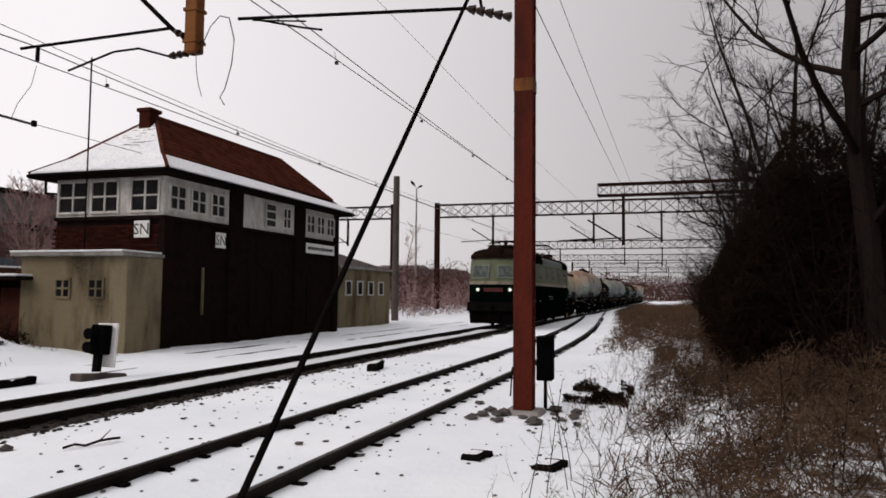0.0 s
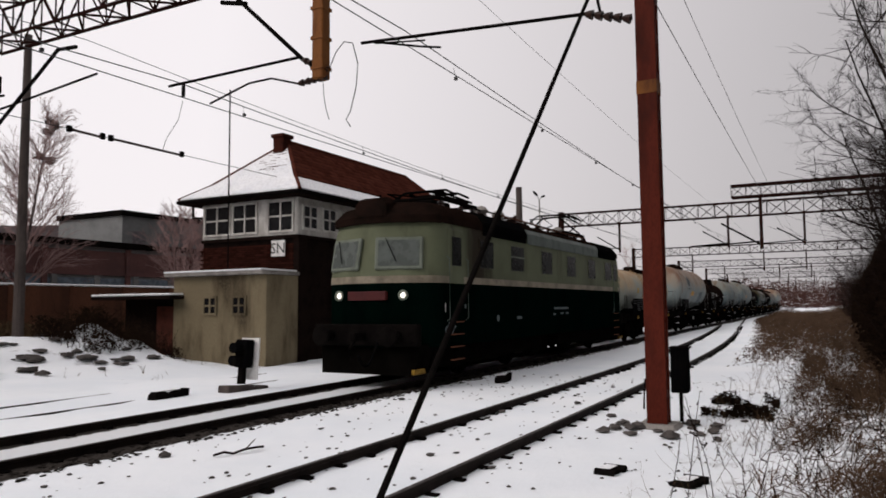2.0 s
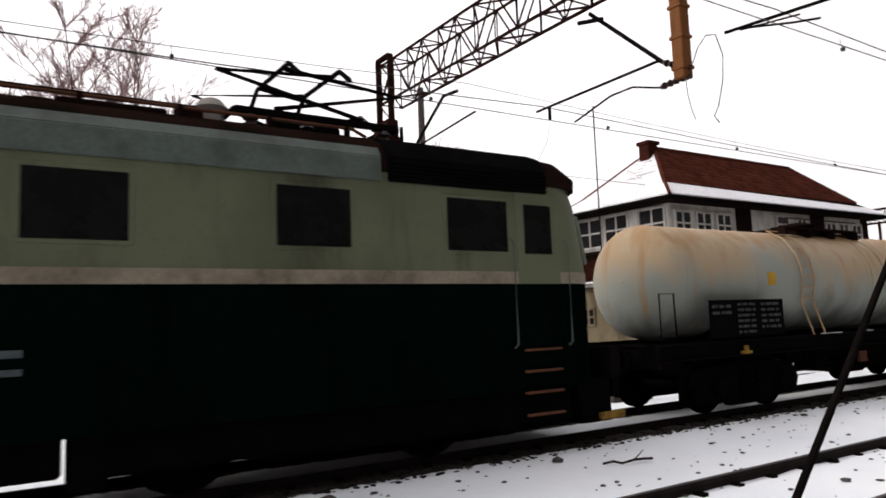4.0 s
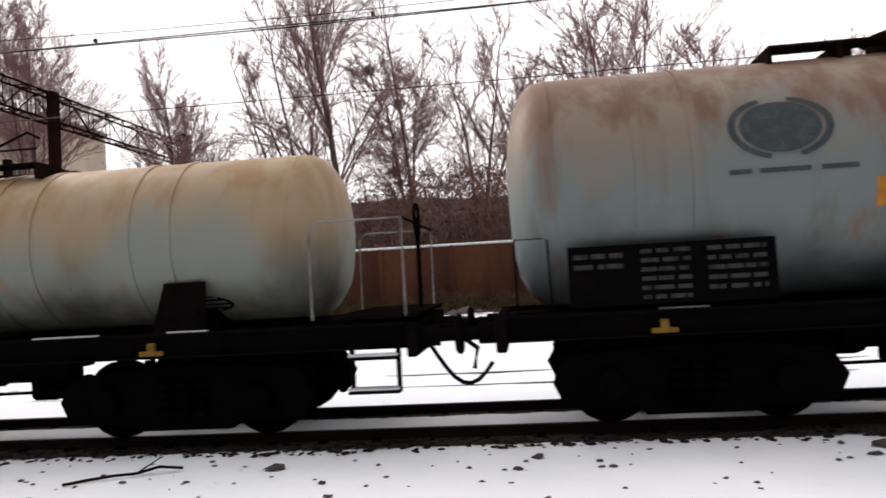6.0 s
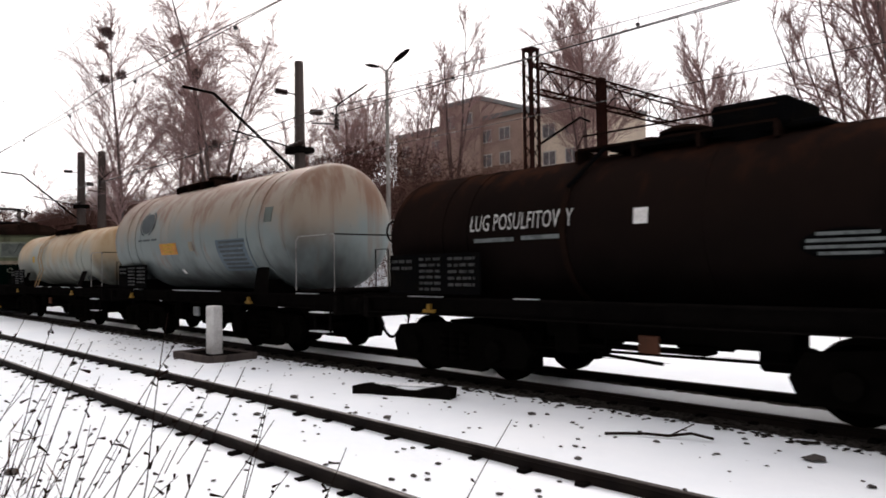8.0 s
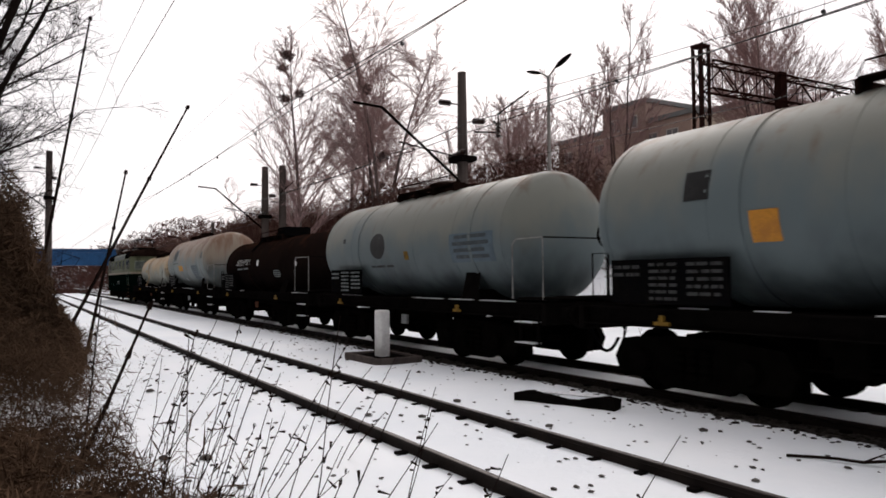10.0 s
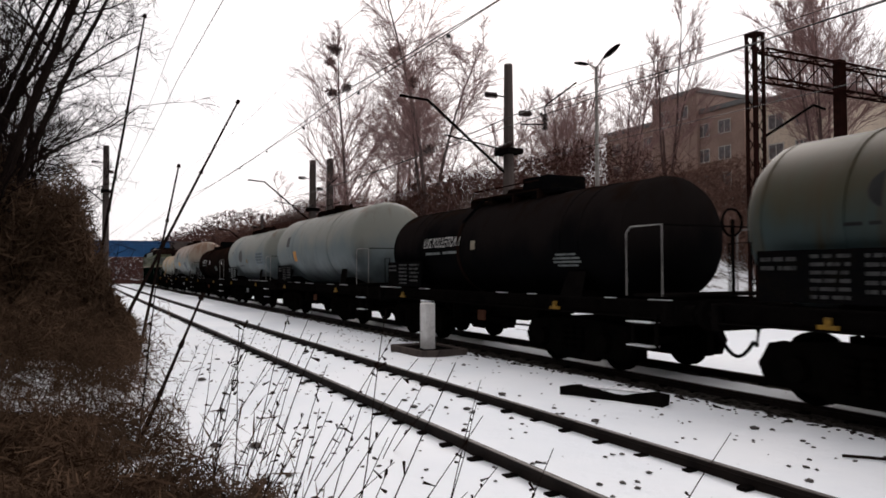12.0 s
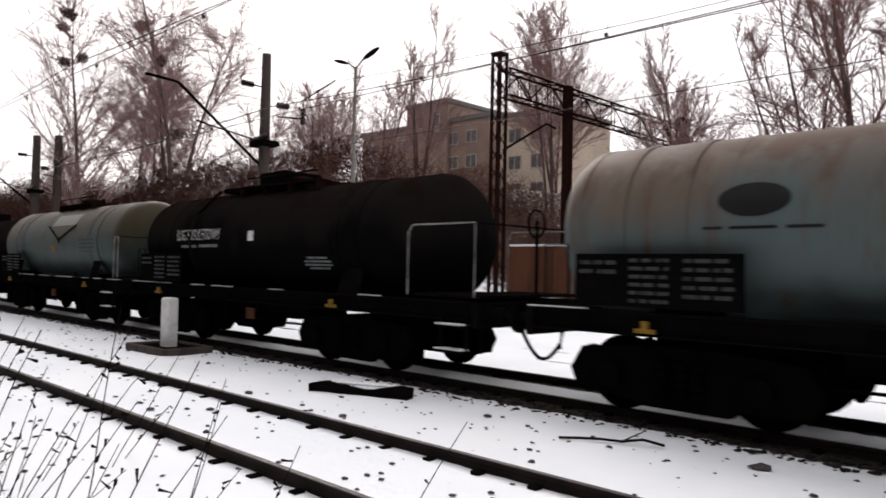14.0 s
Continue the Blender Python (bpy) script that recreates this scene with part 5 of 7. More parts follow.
    # jacking bracket, hooks
    part("jacking_bracket", Geo().box(a + 1.42, a + 1.68, -1.33, -1.28, 1.0, 1.05).box(a + 1.51, a + 1.59, -1.33, -1.28, 1.05, 1.14), M["dull_yellow"], top, "yellow jacking mark")
    part("jacking_bracket", Geo().box(b - 2.13, b - 1.87, -1.33, -1.28, 1.0, 1.05).box(b - 2.04, b - 1.96, -1.33, -1.28, 1.05, 1.14), M["dull_yellow"], top, "yellow jacking mark")
    # walkway and hatch on top
    wz = zc + k
    w0, w1 = style.get("walk", (-1.2, 1.6))
    for y in (-.55, .25):
        part("walkway", Geo().box(w0, w1, y, y + .3, wz + .06, wz + .09), M["roof"], top, "dark roof walkway")
    for x in [w0 + (w1 - w0) * t for t in (0, .33, .66, 1)]:
        part("walkway_bearer", Geo().box(x - .025, x + .025, -.58, .58, wz - .12, wz + .06), M["roof"], top)
    for y in () if "low_rail" in style else (-.55,):
        part("walkway_rail", Geo().path([(w0, y, wz + .09), (w0 + .1, y, wz + .26), (w1, y, wz + .26)], .014, 5), M["roof"], top)
    hx = style.get("hatch", .2)
    g = Geo().lathe([(wz - .1, .3), (wz + .16, .3), (wz + .17, .36), (wz + .21, .36), (wz + .27, .2), (wz + .27, .01)], "z", (hx, 0, 0), 16)
    g.tube((hx + .5, .1, wz - .1), (hx + .5, .1, wz + .28), .06).tube((hx - .55, .0, wz - .1), (hx - .55, .0, wz + .2), .08)
    part("hatch", g, M["roof"], top, "domed loading hatch")
    # side ladder bent to the shell
    lx = style.get("ladder", .0)
    if style.get("has_ladder", True):
        for d in (-.2, .2):
            part("ladder_stile", Geo().path([(lx + d, -1.22, 1.24)] + [on_shell(lx + d, k * q, k, zc, .07) for q in (-.4, 0, .4, .8, 1.2)], .02, 5), M[paint], top)
        for q in range(9):
            h = k * (-.35 + q * .19)
            part("ladder_rung", Geo().tube(on_shell(lx - .2, h, k, zc, .07), on_shell(lx + .2, h, k, zc, .07), .014, .014, 5), M[paint], top)
    # data panels low on the near end
    d0 = a + style.get("data", .6)
    pn = part("data_panel", Geo().box(d0, d0 + 2.1, -1.33, -1.3, 1.3, 1.93, .005), M["black"], top, "black panel with faded data")
    tagged(part("writing", bar_rows(bar_rows(bar_rows(Geo(), d0 + .06, d0 + .6, 1.66, 1.88, -1.331, 2, 2), d0 + .75, d0 + 1.25, 1.33, 1.9, -1.331, 6, 3), d0 + 1.42, d0 + 2.0, 1.4, 1.9, -1.331, 5, int(l)), M["grey_letter" if style.get("dim") else "dim_letter"], pn), kind="stuff")
    for fn in style.get("marks", ()):
        fn(top, shell, a, b, k, zc)
    return top


# marks on the shells; a mark belongs to its tank, whose middle is its own origin
def round_mark(x, h, rx, rh, mat="slate", arcs=True):
    def fn(top, shell, a, b, k, zc):
        part("round_mark", shell_disc(Geo(), a + x, h, rx * .78, rh * .8, k, 0), M[mat], shell, "dark round mark on the tank")
        for a0, a1 in ((-70, 75), (110, 255)) if arcs else ():
            part("mark_arc", shell_disc(Geo(), a + x, h, rx, rh, k, 0, inner=.86, a0=a0, a1=a1), M[mat], shell)
        for q, w in ((-.55, .22), (-.25, .5), (.35, .36)):
            part("word_bar", shell_patch(Geo(), a + x + q, a + x + q + w, h - rh * 1.36, h - rh * 1.22, k, 0), M[mat], shell)
    return fn


def panel_mark(x0, x1, h0, h1, mat, label, lines=0, ink="ink"):
    def fn(top, shell, a, b, k, zc):
        p = part("panel", shell_patch(Geo(), a + x0, a + x1, h0, h1, k, 0), M[mat], shell, label)
        if lines:
            g, rnd = Geo(), random.Random(int(x0 * 10))
            for j in range(lines):
                hh = h1 - (h1 - h0) * (j + .8) / (lines + .4)
                shell_patch(g, a + x0 + .12 + rnd.uniform(0, .1), a + x1 - .12 - rnd.uniform(0, .2), hh, hh + (h1 - h0) * .5 / lines, k, 0, .011, 2)
            part("writing", g, M[ink], p)
    return fn


def cargo_name(x, h, size):
    def fn(top, shell, a, b, k, zc):
        vs, fs = lettering("ŁUG POSULFITOWY", size)
        wide = max(p[0] for p in vs) - min(p[0] for p in vs)
        q = 1.95 / wide
        g = Geo().add([on_shell(a + x + p[0] * q, h + p[1], k, 0, .022) for p in vs], fs)
        part("cargo_name", g, M["lettering"], shell, "white stencilled cargo name")
        bars = Geo()
        shell_patch(bars, a + x - .9, a + x - .1, h - .17, h - .11, k, 0)
        shell_patch(bars, a + x + .05, a + x + .85, h - .16, h - .1, k, 0)
        part("word_bar", bars, M["grey_letter"], shell)
    return fn


def oval_plate(x, h):
    def fn(top, shell, a, b, k, zc):
        p = part("oval_plate", shell_disc(Geo(), a + x, h, .48, .17, k, 0, .012), M["black"], shell, "oval inspection plate")
        g = Geo()
        for j, w in enumerate((.3, .4, .42, .3)):
            shell_patch(g, a + x - w, a + x + w, h + .1 - .07 * j, h + .135 - .07 * j, k, 0, .018, 2)
        part("writing", g, M["grey_letter"], p)
    return fn


def square_mark(x, h, s, mat):
    def fn(top, shell, a, b, k, zc):
        part("square_mark", shell_patch(Geo(), a + x - s, a + x + s, h - s, h + s, k, 0, .008, 2), M[mat], shell)
    return fn


def big_dome(x):
    """A wide covered hatch with a dark walkway, as the liquor tanks carry."""
    def fn(top, shell, a, b, k, zc):
        wz = zc + k
        g = Geo().lathe([(wz - .15, .46), (wz + .16, .46), (wz + .17, .52), (wz + .22, .52), (wz + .28, .3), (wz + .3, .01)], "z", (a + x, 0, 0), 20).box(a + x - 1.9, a + x - .4, -.5, .5, wz + .0, wz + .1, .02).box(a + x - .4, a + x + .9, -.45, .45, wz - .02, wz + .06, .02).box(a + x - .4, a + x + .55, -.5, .5, wz + .02, wz + .36, .04)
        g.tube((a + x - 1.9, -.55, wz + .05), (a + x - 2.25, -.95, zc + k * .55), .03)
        part("hatch_cover", g, M["black"], top, "black hatch housing on top")
        part("dark_strap", Geo().lathe([(a + x - 2.3, k), (a + x - 2.3, k + .03), (a + x - 2.2, k + .03), (a + x - 2.2, k)], "x", (0, 0, 0), 40), M["roof"], shell)
    return fn


def vee_pipe(x):
    def fn(top, shell, a, b, k, zc):
        g = Geo().path([on_shell(a + x - 1.15, .5, k, 0, .03), on_shell(a + x, .05, k, 0, .03), on_shell(a + x + 1.15, .48, k, 0, .03)], .03)
        g.path([on_shell(a + x, .05, k, 0, .03), on_shell(a + x, -1.2, k, 0, .03)], .03)
        part("vee_pipe", g, M["roof"], shell, "dark pipes meeting in a vee")
        part("pale_patch", shell_patch(Geo(), a + x - .95, a + x + 1.0, .52, .95, k, 0, .005, 8), M["tank_pale"], shell, "pale cleaned patch")
    return fn


def build_wagons():
    grey_marks = (round_mark(2.83, .42, .52, .36), panel_mark(3.7, 4.75, -.48, -.18, "orange", "orange hazard panel", 3, "yellow"), panel_mark(6.95, 8.5, -1.0, -.2, "blue_panel", "blue-grey panel with dark lines", 7, "slate"), square_mark(9.4, .25, .16, "grey_green"), square_mark(4.55, -1.0, .07, "sign"), square_mark(5.6, -.3, .12, "stripe"))
    spec = [
        (55.3, 66.15, 1.03, 2.32, "tank_cream", "cream tank wagon heavily streaked with rust", dict(marks=(oval_plate(9.1, -.9), square_mark(2.9, .0, .12, "yellow")), straps=(1.2, 1.75, 3.0, 3.5), ladder=-1.4)),
        (68.2, 78.65, 1.37, 2.64, "tank_grey", "large grey tank wagon with round mark, orange panel, rust streaks", dict(marks=grey_marks, straps=(-3.83, -3.25, 3.2, 3.78), has_ladder=False, walk=(-2.2, .1), hatch=-.6, low_rail=True, pale_box=True)),
        (81.0, 91.25, 1.08, 2.20, "tank_brown", "brown-black tank wagon lettered in white", dict(marks=(cargo_name(3.25, .05, .25), oval_plate(7.6, -.32), square_mark(5.25, .12, .1, "sign"), square_mark(9.7, .0, .08, "sign"), big_dome(6.3)), has_ladder=False)),
        (93.55, 103.3, 1.27, 2.49, "tank_pale", "pale grey-green tank wagon with a dark round mark", dict(marks=(round_mark(3.9, .0, .55, .4, "ink", False), square_mark(5.4, -.28, .1, "dull_yellow"), square_mark(1.75, .22, .06, "ink"), panel_mark(7.4, 9.0, -.5, .1, "blue_panel", "blue-grey panel with dark lines", 4, "slate")), straps=(-2.2, 3.3), pale_box=True, data=.95, dim=True, has_ladder=False)),
        (105.2, 115.45, 1.34, 2.58, "tank_pale", "whitish tank wagon with faint stains", dict(marks=(square_mark(2.2, .3, .2, "ink"), square_mark(3.2, -.3, .2, "orange")), straps=(-2.3, 2.2), has_ladder=False)),
        (117.5, 127.9, 1.08, 2.22, "tank_black", "black tank wagon lettered in white with a hatch housing", dict(marks=(cargo_name(3.4, .04, .25), oval_plate(8.4, -.35), square_mark(4.95, .05, .1, "stripe"), big_dome(6.5)), has_ladder=False)),
        (129.7, 140.05, 1.14, 2.3, "tank_olive", "tank wagon with olive stains and blue-grey flanks", dict(marks=(vee_pipe(5.75), square_mark(5.2, -.2, .11, "dull_yellow"), panel_mark(7.2, 8.7, -.4, .1, "slate", "faded blue-grey panel", 4, "ink"), round_mark(2.2, .3, .35, .3, "ink", False)), has_ladder=False)),
        (141.2, 151.4, 1.1, 2.24, "tank_black", "black tank wagon lettered in white, end rails pale", dict(marks=(cargo_name(3.0, .0, .25), oval_plate(7.4, -.5), square_mark(5.2, .06, .1, "sign"), big_dome(4.9)), has_ladder=False)),
        (153.8, 164.4, 1.12, 2.27, "tank_dull", "grey-green tank wagon with rusty stains and a dark oval mark", dict(marks=(round_mark(2.7, .26, .5, .24, "ink", False),), straps=(-4.2, -3.4, 3.4))),
        (166.2, 177.0, 1.38, 2.68, "tank_grey", "grey tank wagon at the tail of the train", dict(marks=(round_mark(2.8, .42, .52, .36),))),
    ]
    ends = [54.15] + [s[0] - (.62 if s[0] - p[1] > 1.7 else .5) for p, s in zip(spec, spec[1:])] + [178.0]
    for k, (l, r, rad, zc, paint, label, style) in enumerate(spec):
        tank_wagon(l, r, ends[k], ends[k + 1], rad, zc, paint, label, style)


build_wagons()


def locomotive():
    """An electric locomotive, 17.3 m over its body, bogies of two axles. Its front is at -x."""
    U0, U1 = 36.3, 53.6
    c = (U0 + U1) / 2
    top = thing("locomotive", "two-tone green electric locomotive with a dark grimy roof", "locomotive")
    MOVERS.append((top, c))
    H = (U1 - U0) / 2

    BOW = .6                    # the cab fronts are bowed in plan

    def outline(hx, hy, z, rad=.26, n=6):
        pts = []
        for sx, sy, a0 in ((1, 1, 0), (-1, 1, 90), (-1, -1, 180), (1, -1, 270)):
            for k in range(n + 1):
                a = radians(a0 + 90 * k / n)
                pts.append((sx * (hx - rad) + rad * math.cos(a), sy * (hy - rad) + rad * math.sin(a), z))
        k = 2 * (n + 1)
        front = [(-hx, (hy - rad) * q, z) for q in (.6, .2, -.2, -.6)]
        back = [(hx, (hy - rad) * q, z) for q in (-.6, -.2, .2, .6)]
        pts = pts[:k] + front + pts[k:] + back
        return [(x - math.copysign(BOW * (y / hy) ** 2, x), y, z) for x, y, z in pts]
    part("lower_body", Geo().rings([outline(H - .04, 1.45, .78), outline(H, 1.48, .84), outline(H, 1.48, 2.2)]), M["green"], top, "dark green lower body")
    part("stripe", Geo().rings([outline(H + .006, 1.487, 2.2), outline(H + .006, 1.487, 2.36)]), M["stripe"], top, "beige waist stripe")
    part("upper_body", Geo().rings([outline(H, 1.48, 2.36), outline(H - .16, 1.47, 3.3), outline(H - .26, 1.44, 3.62), outline(H - .3, 1.4, 3.72)]), M["cream"], top, "pale green upper body")
    part("roof", Geo().rings([outline(H - .12, 1.462, 3.56), outline(H - .1, 1.455, 3.72), outline(H - .3, 1.3, 3.95), outline(H - .6, 1.0, 4.08), outline(H - 1.0, .55, 4.14)]), M["roof"], top, "brown-black curved roof")
    # louvre bands under the eaves
    for x0, x1, mt in ((39.35, 42.3, "black"), (42.4, 49.7, "grey_green"), (49.8, 52.3, "black")):
        for s in (-1, 1):
            g = Geo()
            y = s * 1.45
            g.box(x0 - c, x1 - c, min(y, y + s * .035), max(y, y + s * .035), 3.44, 3.73, .01)
            if mt == "black":
                for k in range(5):
                    g.box(x0 - c, x1 - c, min(y + s * .03, y + s * .06), max(y + s * .03, y + s * .06), 3.47 + k * .05, 3.49 + k * .05)
            part("louvre", g, M[mt], top)
        # the band goes on up the curve of the roof, in one panel
        for s in (-1, 1):
            g = Geo()
            edge = [(1.462, 3.72), (1.475, 3.76), (1.33, 3.97), (1.12, 4.06), (1.08, 4.03), (1.3, 3.93)] if mt == "black" else [(1.462, 3.72), (1.475, 3.74), (1.40, 3.86), (1.37, 3.84)]
            g.rings([[(x - c, s * y, z) for y, z in edge] for x in (x0, x1)])
            part("roof_panel", g, M[mt], top)
    for s in (-1, 1):                                    # lamp housing over each cab front
        e = s * H
        g = Geo()
        ring = lambda x, w, z: [(e - s * x, -w, 3.7), (e - s * x, -w, z - .12), (e - s * x, -w * .7, z), (e - s * x, w * .7, z), (e - s * x, w, z - .12), (e - s * x, w, 3.7)]
        g.rings([ring(.1, .34, 3.96), ring(.16, .42, 4.1), ring(.4, .46, 4.17), ring(.65, .4, 4.14), ring(.95, .26, 4.08)])
        part("lamp_housing", g, M["roof"], top, "dark hooded lamp housing on the roof edge")
    # side windows and doors
    for s in (-1, 1):
        y = s * 1.48
        def slab(x0, x1, z0, z1, d, name, mat, parent=top, bev=.03):
            return part(name, Geo().box(x0 - c, x1 - c, min(y - s * .05, y + s * d), max(y - s * .05, y + s * d), z0, z1, bev), M[mat], parent)
        for x0, x1, split in ((39.1, 39.95, 0), (41.1, 42.1, 1), (43.5, 44.5, 0), (45.93, 46.9, 0), (48.36, 49.3, 0), (50.6, 51.6, 0)):
            f = slab(x0 - .05, x1 + .05, 2.56, 3.36, .008, "window", "cream", bev=.05)
            slab(x0, x1, 2.6, 3.32, .016, "pane", "pane", f, .05)
            if split:
                slab(x0, x1, 2.98, 3.02, .024, "bar", "rubber", f, 0)
        for x0, x1 in ((37.42, 38.2), (51.72, 52.5)):
            d = slab(x0, x1, 1.25, 3.45, .012, "door", "cream", bev=.02)
            slab(x0 + .0, x1 - .0, 1.25, 2.2, .018, "door_panel", "green", d, .01)
            slab(x0 + .12, x1 - .13, 2.58, 3.3, .022, "pane", "pane", d, .04)
            for x in (x0 - .09, x1 + .09):
                part("handrail", Geo().path([(x - c, y, 1.35), (x - c, y + s * .07, 1.4), (x - c, y + s * .07, 2.75), (x - c, y, 2.8)], .012), M["grey_green"], top, "thin grey handrail")
            st = Geo()
            for z in (.45, .74, 1.02, 1.3):
                st.box(x0 + .05 - c, x1 - .1 - c, min(y, y + s * .06), max(y, y + s * .06), z, z + .03)
            part("step", st, M["wall_brown"], top, "worn steps below the door")
        wr = Geo()
        for x0, x1, z0, z1 in ((44.6, 46.0, 1.54, 1.61), (44.5, 44.75, 1.36, 1.42), (45.2, 45.5, 1.38, 1.44), (45.75, 46.0, 1.38, 1.44), (37.9, 38.3, 1.62, 1.72), (41.5, 41.85, 1.3, 1.38), (37.22, 37.3, 1.1, 1.2)):
            wr.box(x0 - c, x1 - c, min(y, y + s * .006), max(y, y + s * .006), z0, z1)
        part("writing", wr, M["slate"], top)
        badge = Geo().lathe([(y, .02), (y + s * .012, .16), (y + s * .012, .01)], "y", (37.5 - c, 0, 1.2), 18)
        badge.box(37.26 - c, 37.74 - c, min(y, y + s * .01), max(y, y + s * .01), 1.18, 1.24)
        badge.lathe([(y, .01), (y, .09), (y + s * .01, .01)], "y", (40.2 - c, 0, 1.35), 12)
        part("badge", badge, M["slate"], top, "winged metal badge")
    vs, fs = lettering("1", .2)
    part("cab_number", Geo().add([(37.24 - c + p[0], -1.486, 1.55 + p[1]) for p in vs], fs), M["lettering"], top)
    # cab ends
    for s in (-1, 1):
        lean = math.atan2(.16, .94)
        for y in (-.70, .70):
            swing = math.atan(s * 2 * BOW * y / 1.48 ** 2)
            tilt = Matrix.Translation((s * (H - .1 - BOW * (y / 1.48) ** 2), y, 2.86)) @ Matrix.Rotation(swing, 4, "Z") @ Euler((0, -s * lean, 0)).to_matrix().to_4x4()
            f = part("windscreen", Geo().box(-.04, .04, -.54, .54, -.37, .37, .025, tilt), M["rubber"], top, "pale windscreen surround")
            part("pane", Geo().box(-.046, .046, -.48, .48, -.31, .31, .02, tilt), M["pane_pale"], f)
            part("wiper", Geo().path([tilt @ Vector((s * .07, .3, .33)), tilt @ Vector((s * .07, .05, -.2))], .01), M["black"], f)
        for y in (-.85, .85):
            hb = BOW * (.85 / 1.48) ** 2
            hl = part("headlight", Geo().lathe([(s * H, .11), (s * (H + .07), .12), (s * (H + .09), .09), (s * (H + .05), .07)], "x", (-s * hb, y, 1.93), 16), M["rubber"], top, "round headlight")
            part("lens", Geo().lathe([(s * (H + .05), .068), (s * (H + .07), .04), (s * (H + .075), .005)], "x", (-s * hb, y, 1.93), 14), M["lamp" if s < 0 else "pane"], hl)
        part("number_plate", Geo().box(min(s * (H - .08), s * (H + .02)), max(s * (H - .08), s * (H + .02)), -.5, .5, 1.82, 2.02, .01), M["red"], top, "red number plate")
        part("buffer_beam", Geo().box(min(s * (H - .1), s * (H + .12)), max(s * (H - .1), s * (H + .12)), -1.35, 1.35, .82, 1.3, .03), M["steel"], top)
        buffers(top, s * (H + .1), s)
        hose(top, s * (H + .1), s)
        pl = Geo()
        pl.add([(s * (H - .1), -1.3, .85), (s * (H - .1), 1.3, .85), (s * (H + .02), 1.2, .2), (s * (H + .02), -1.2, .2), (s * (H - .75), 1.3, .85), (s * (H - .75), -1.3, .85), (s * (H - .55), 1.2, .2), (s * (H - .55), -1.2, .2)], [(0, 1, 2, 3), (5, 4, 6, 7), (0, 3, 7, 5), (1, 4, 6, 2), (3, 2, 6, 7)])
        part("pilot", pl, M["bogie"], top)
        part("pilot_mark", Geo().box(min(s * (H - .3), s * (H + .18)), max(s * (H - .3), s * (H + .18)), -1.32, -1.24, .24, .34, .01), M["dull_yellow"], top, "faded yellow guard mark")
    # running gear
    for x in (-4.15, 4.15):
        bogie(top, x, 3.1, .625, .36)
        part("bogie_frame", Geo().box(x - 2.4, x + 2.4, -1.2, 1.2, .55, .95, .05).box(x - 2.6, x + 2.6, -1.28, -1.15, .35, .8, .05).box(min(x, x + math.copysign(3.7, x)), max(x, x + math.copysign(3.7, x)), -1.27, 1.27, .3, .86, .05), M["bogie"], top)
        for d in (-2.7, 2.35):
            part("sand_box", Geo().box(x + d, x + d + .35, -1.3, -1.0, .25, .8, .03), M["bogie"], top)
        for d in (-1.55, 1.55):
            wheelset(top, x + d, .625)
    for x0, x1, z in ((-1.4, -.5, .3), (.55, 1.4, .4)):
        part("battery_box", Geo().box(x0, x1, -1.3, 1.3, z, .84, .04), M["bogie"], top)
    # roof gear
    for x in (-3.6, -2.4, 3.0):
        g = Geo().lathe([(4.05, .14), (4.2, .17), (4.26, .15), (4.36, .2), (4.46, .12), (4.5, .01)], "z", (x, -.5, 0), 14)
        part("roof_vent", g, M["concrete"], top, "pale ceramic roof vent")
    g, i = Geo(), Geo()
    for k in range(9):
        x = -5 + k * 1.15
        insulator(i, (x, -.55, 4.05), (x, -.55, 4.32), .09, 3)
        insulator(i, (x, .55, 4.05), (x, .55, 4.32), .09, 3)
    for y in (-.55, .55):
        g.path([(-5, y, 4.33), (-2.7, y, 4.36), (.5, y, 4.33), (4.2, y, 4.33)], .025)
    for k in range(12):
        x = -4.2 + k * .75
        g.box(x, x + .3, -.75 + (k % 3) * .3, -.55 + (k % 3) * .3, 4.08, 4.22 + .05 * (k % 2), .02)
    g.box(-4.6, 4.6, -.95, -.85, 4.05, 4.1).box(-4.6, 4.6, .85, .95, 4.05, 4.1)
    part("bus_bar", g, M["roof"], top)
    for y in (-1.02, 1.02):
        part("roof_conduit", Geo().path([(-3.9, y, 4.1), (-3.6, y, 4.2), (-.6, y, 4.2), (-.4, y, 4.16), (2.4, y, 4.17), (4.6, y, 4.17), (4.8, y, 4.08)], .022), M["wall_brown"], top, "rusty conduit along the roof edge")
        for k in range(9):
            part("conduit_bracket", Geo().box(-3.5 + k, -3.44 + k, y - .03, y + .03, 4.0, 4.2), M["roof"], top)
        for x0 in (-2.2, 1.3):
            part("roof_hatch", Geo().box(x0, x0 + 1.1, y * .7 - .3, y * .7 + .3, 4.02, 4.14, .03), M["roof"], top)
    part("roof_insulators", i, M["insulator"], top)
    for x, up in ((-5.6, .06), (4.3, .42)):
        q = Geo()
        pan = part("pantograph", Geo().box(x - .5, x + .5, -.3, .3, 4.2, 4.4, .04), M["steel"], top, "folded diamond pantograph")
        for y in (-.75, .75):
            part("base_rail", Geo().box(x - 1.1, x + 1.1, y - .04, y + .04, 4.28, 4.36), M["steel"], pan)
            for d in (-.9, .9):
                insulator(q, (x + d, y, 4.05), (x + d, y, 4.28), .1, 3)
            for d in (-1, 1):
                part("arm", Geo().path([(x + d * .6, y, 4.38), (x - d * 1.25, y * .75, 4.42 + up), (x + d * .35, y * .6, 4.52 + up * 1.2)], .03), M["steel"], pan)
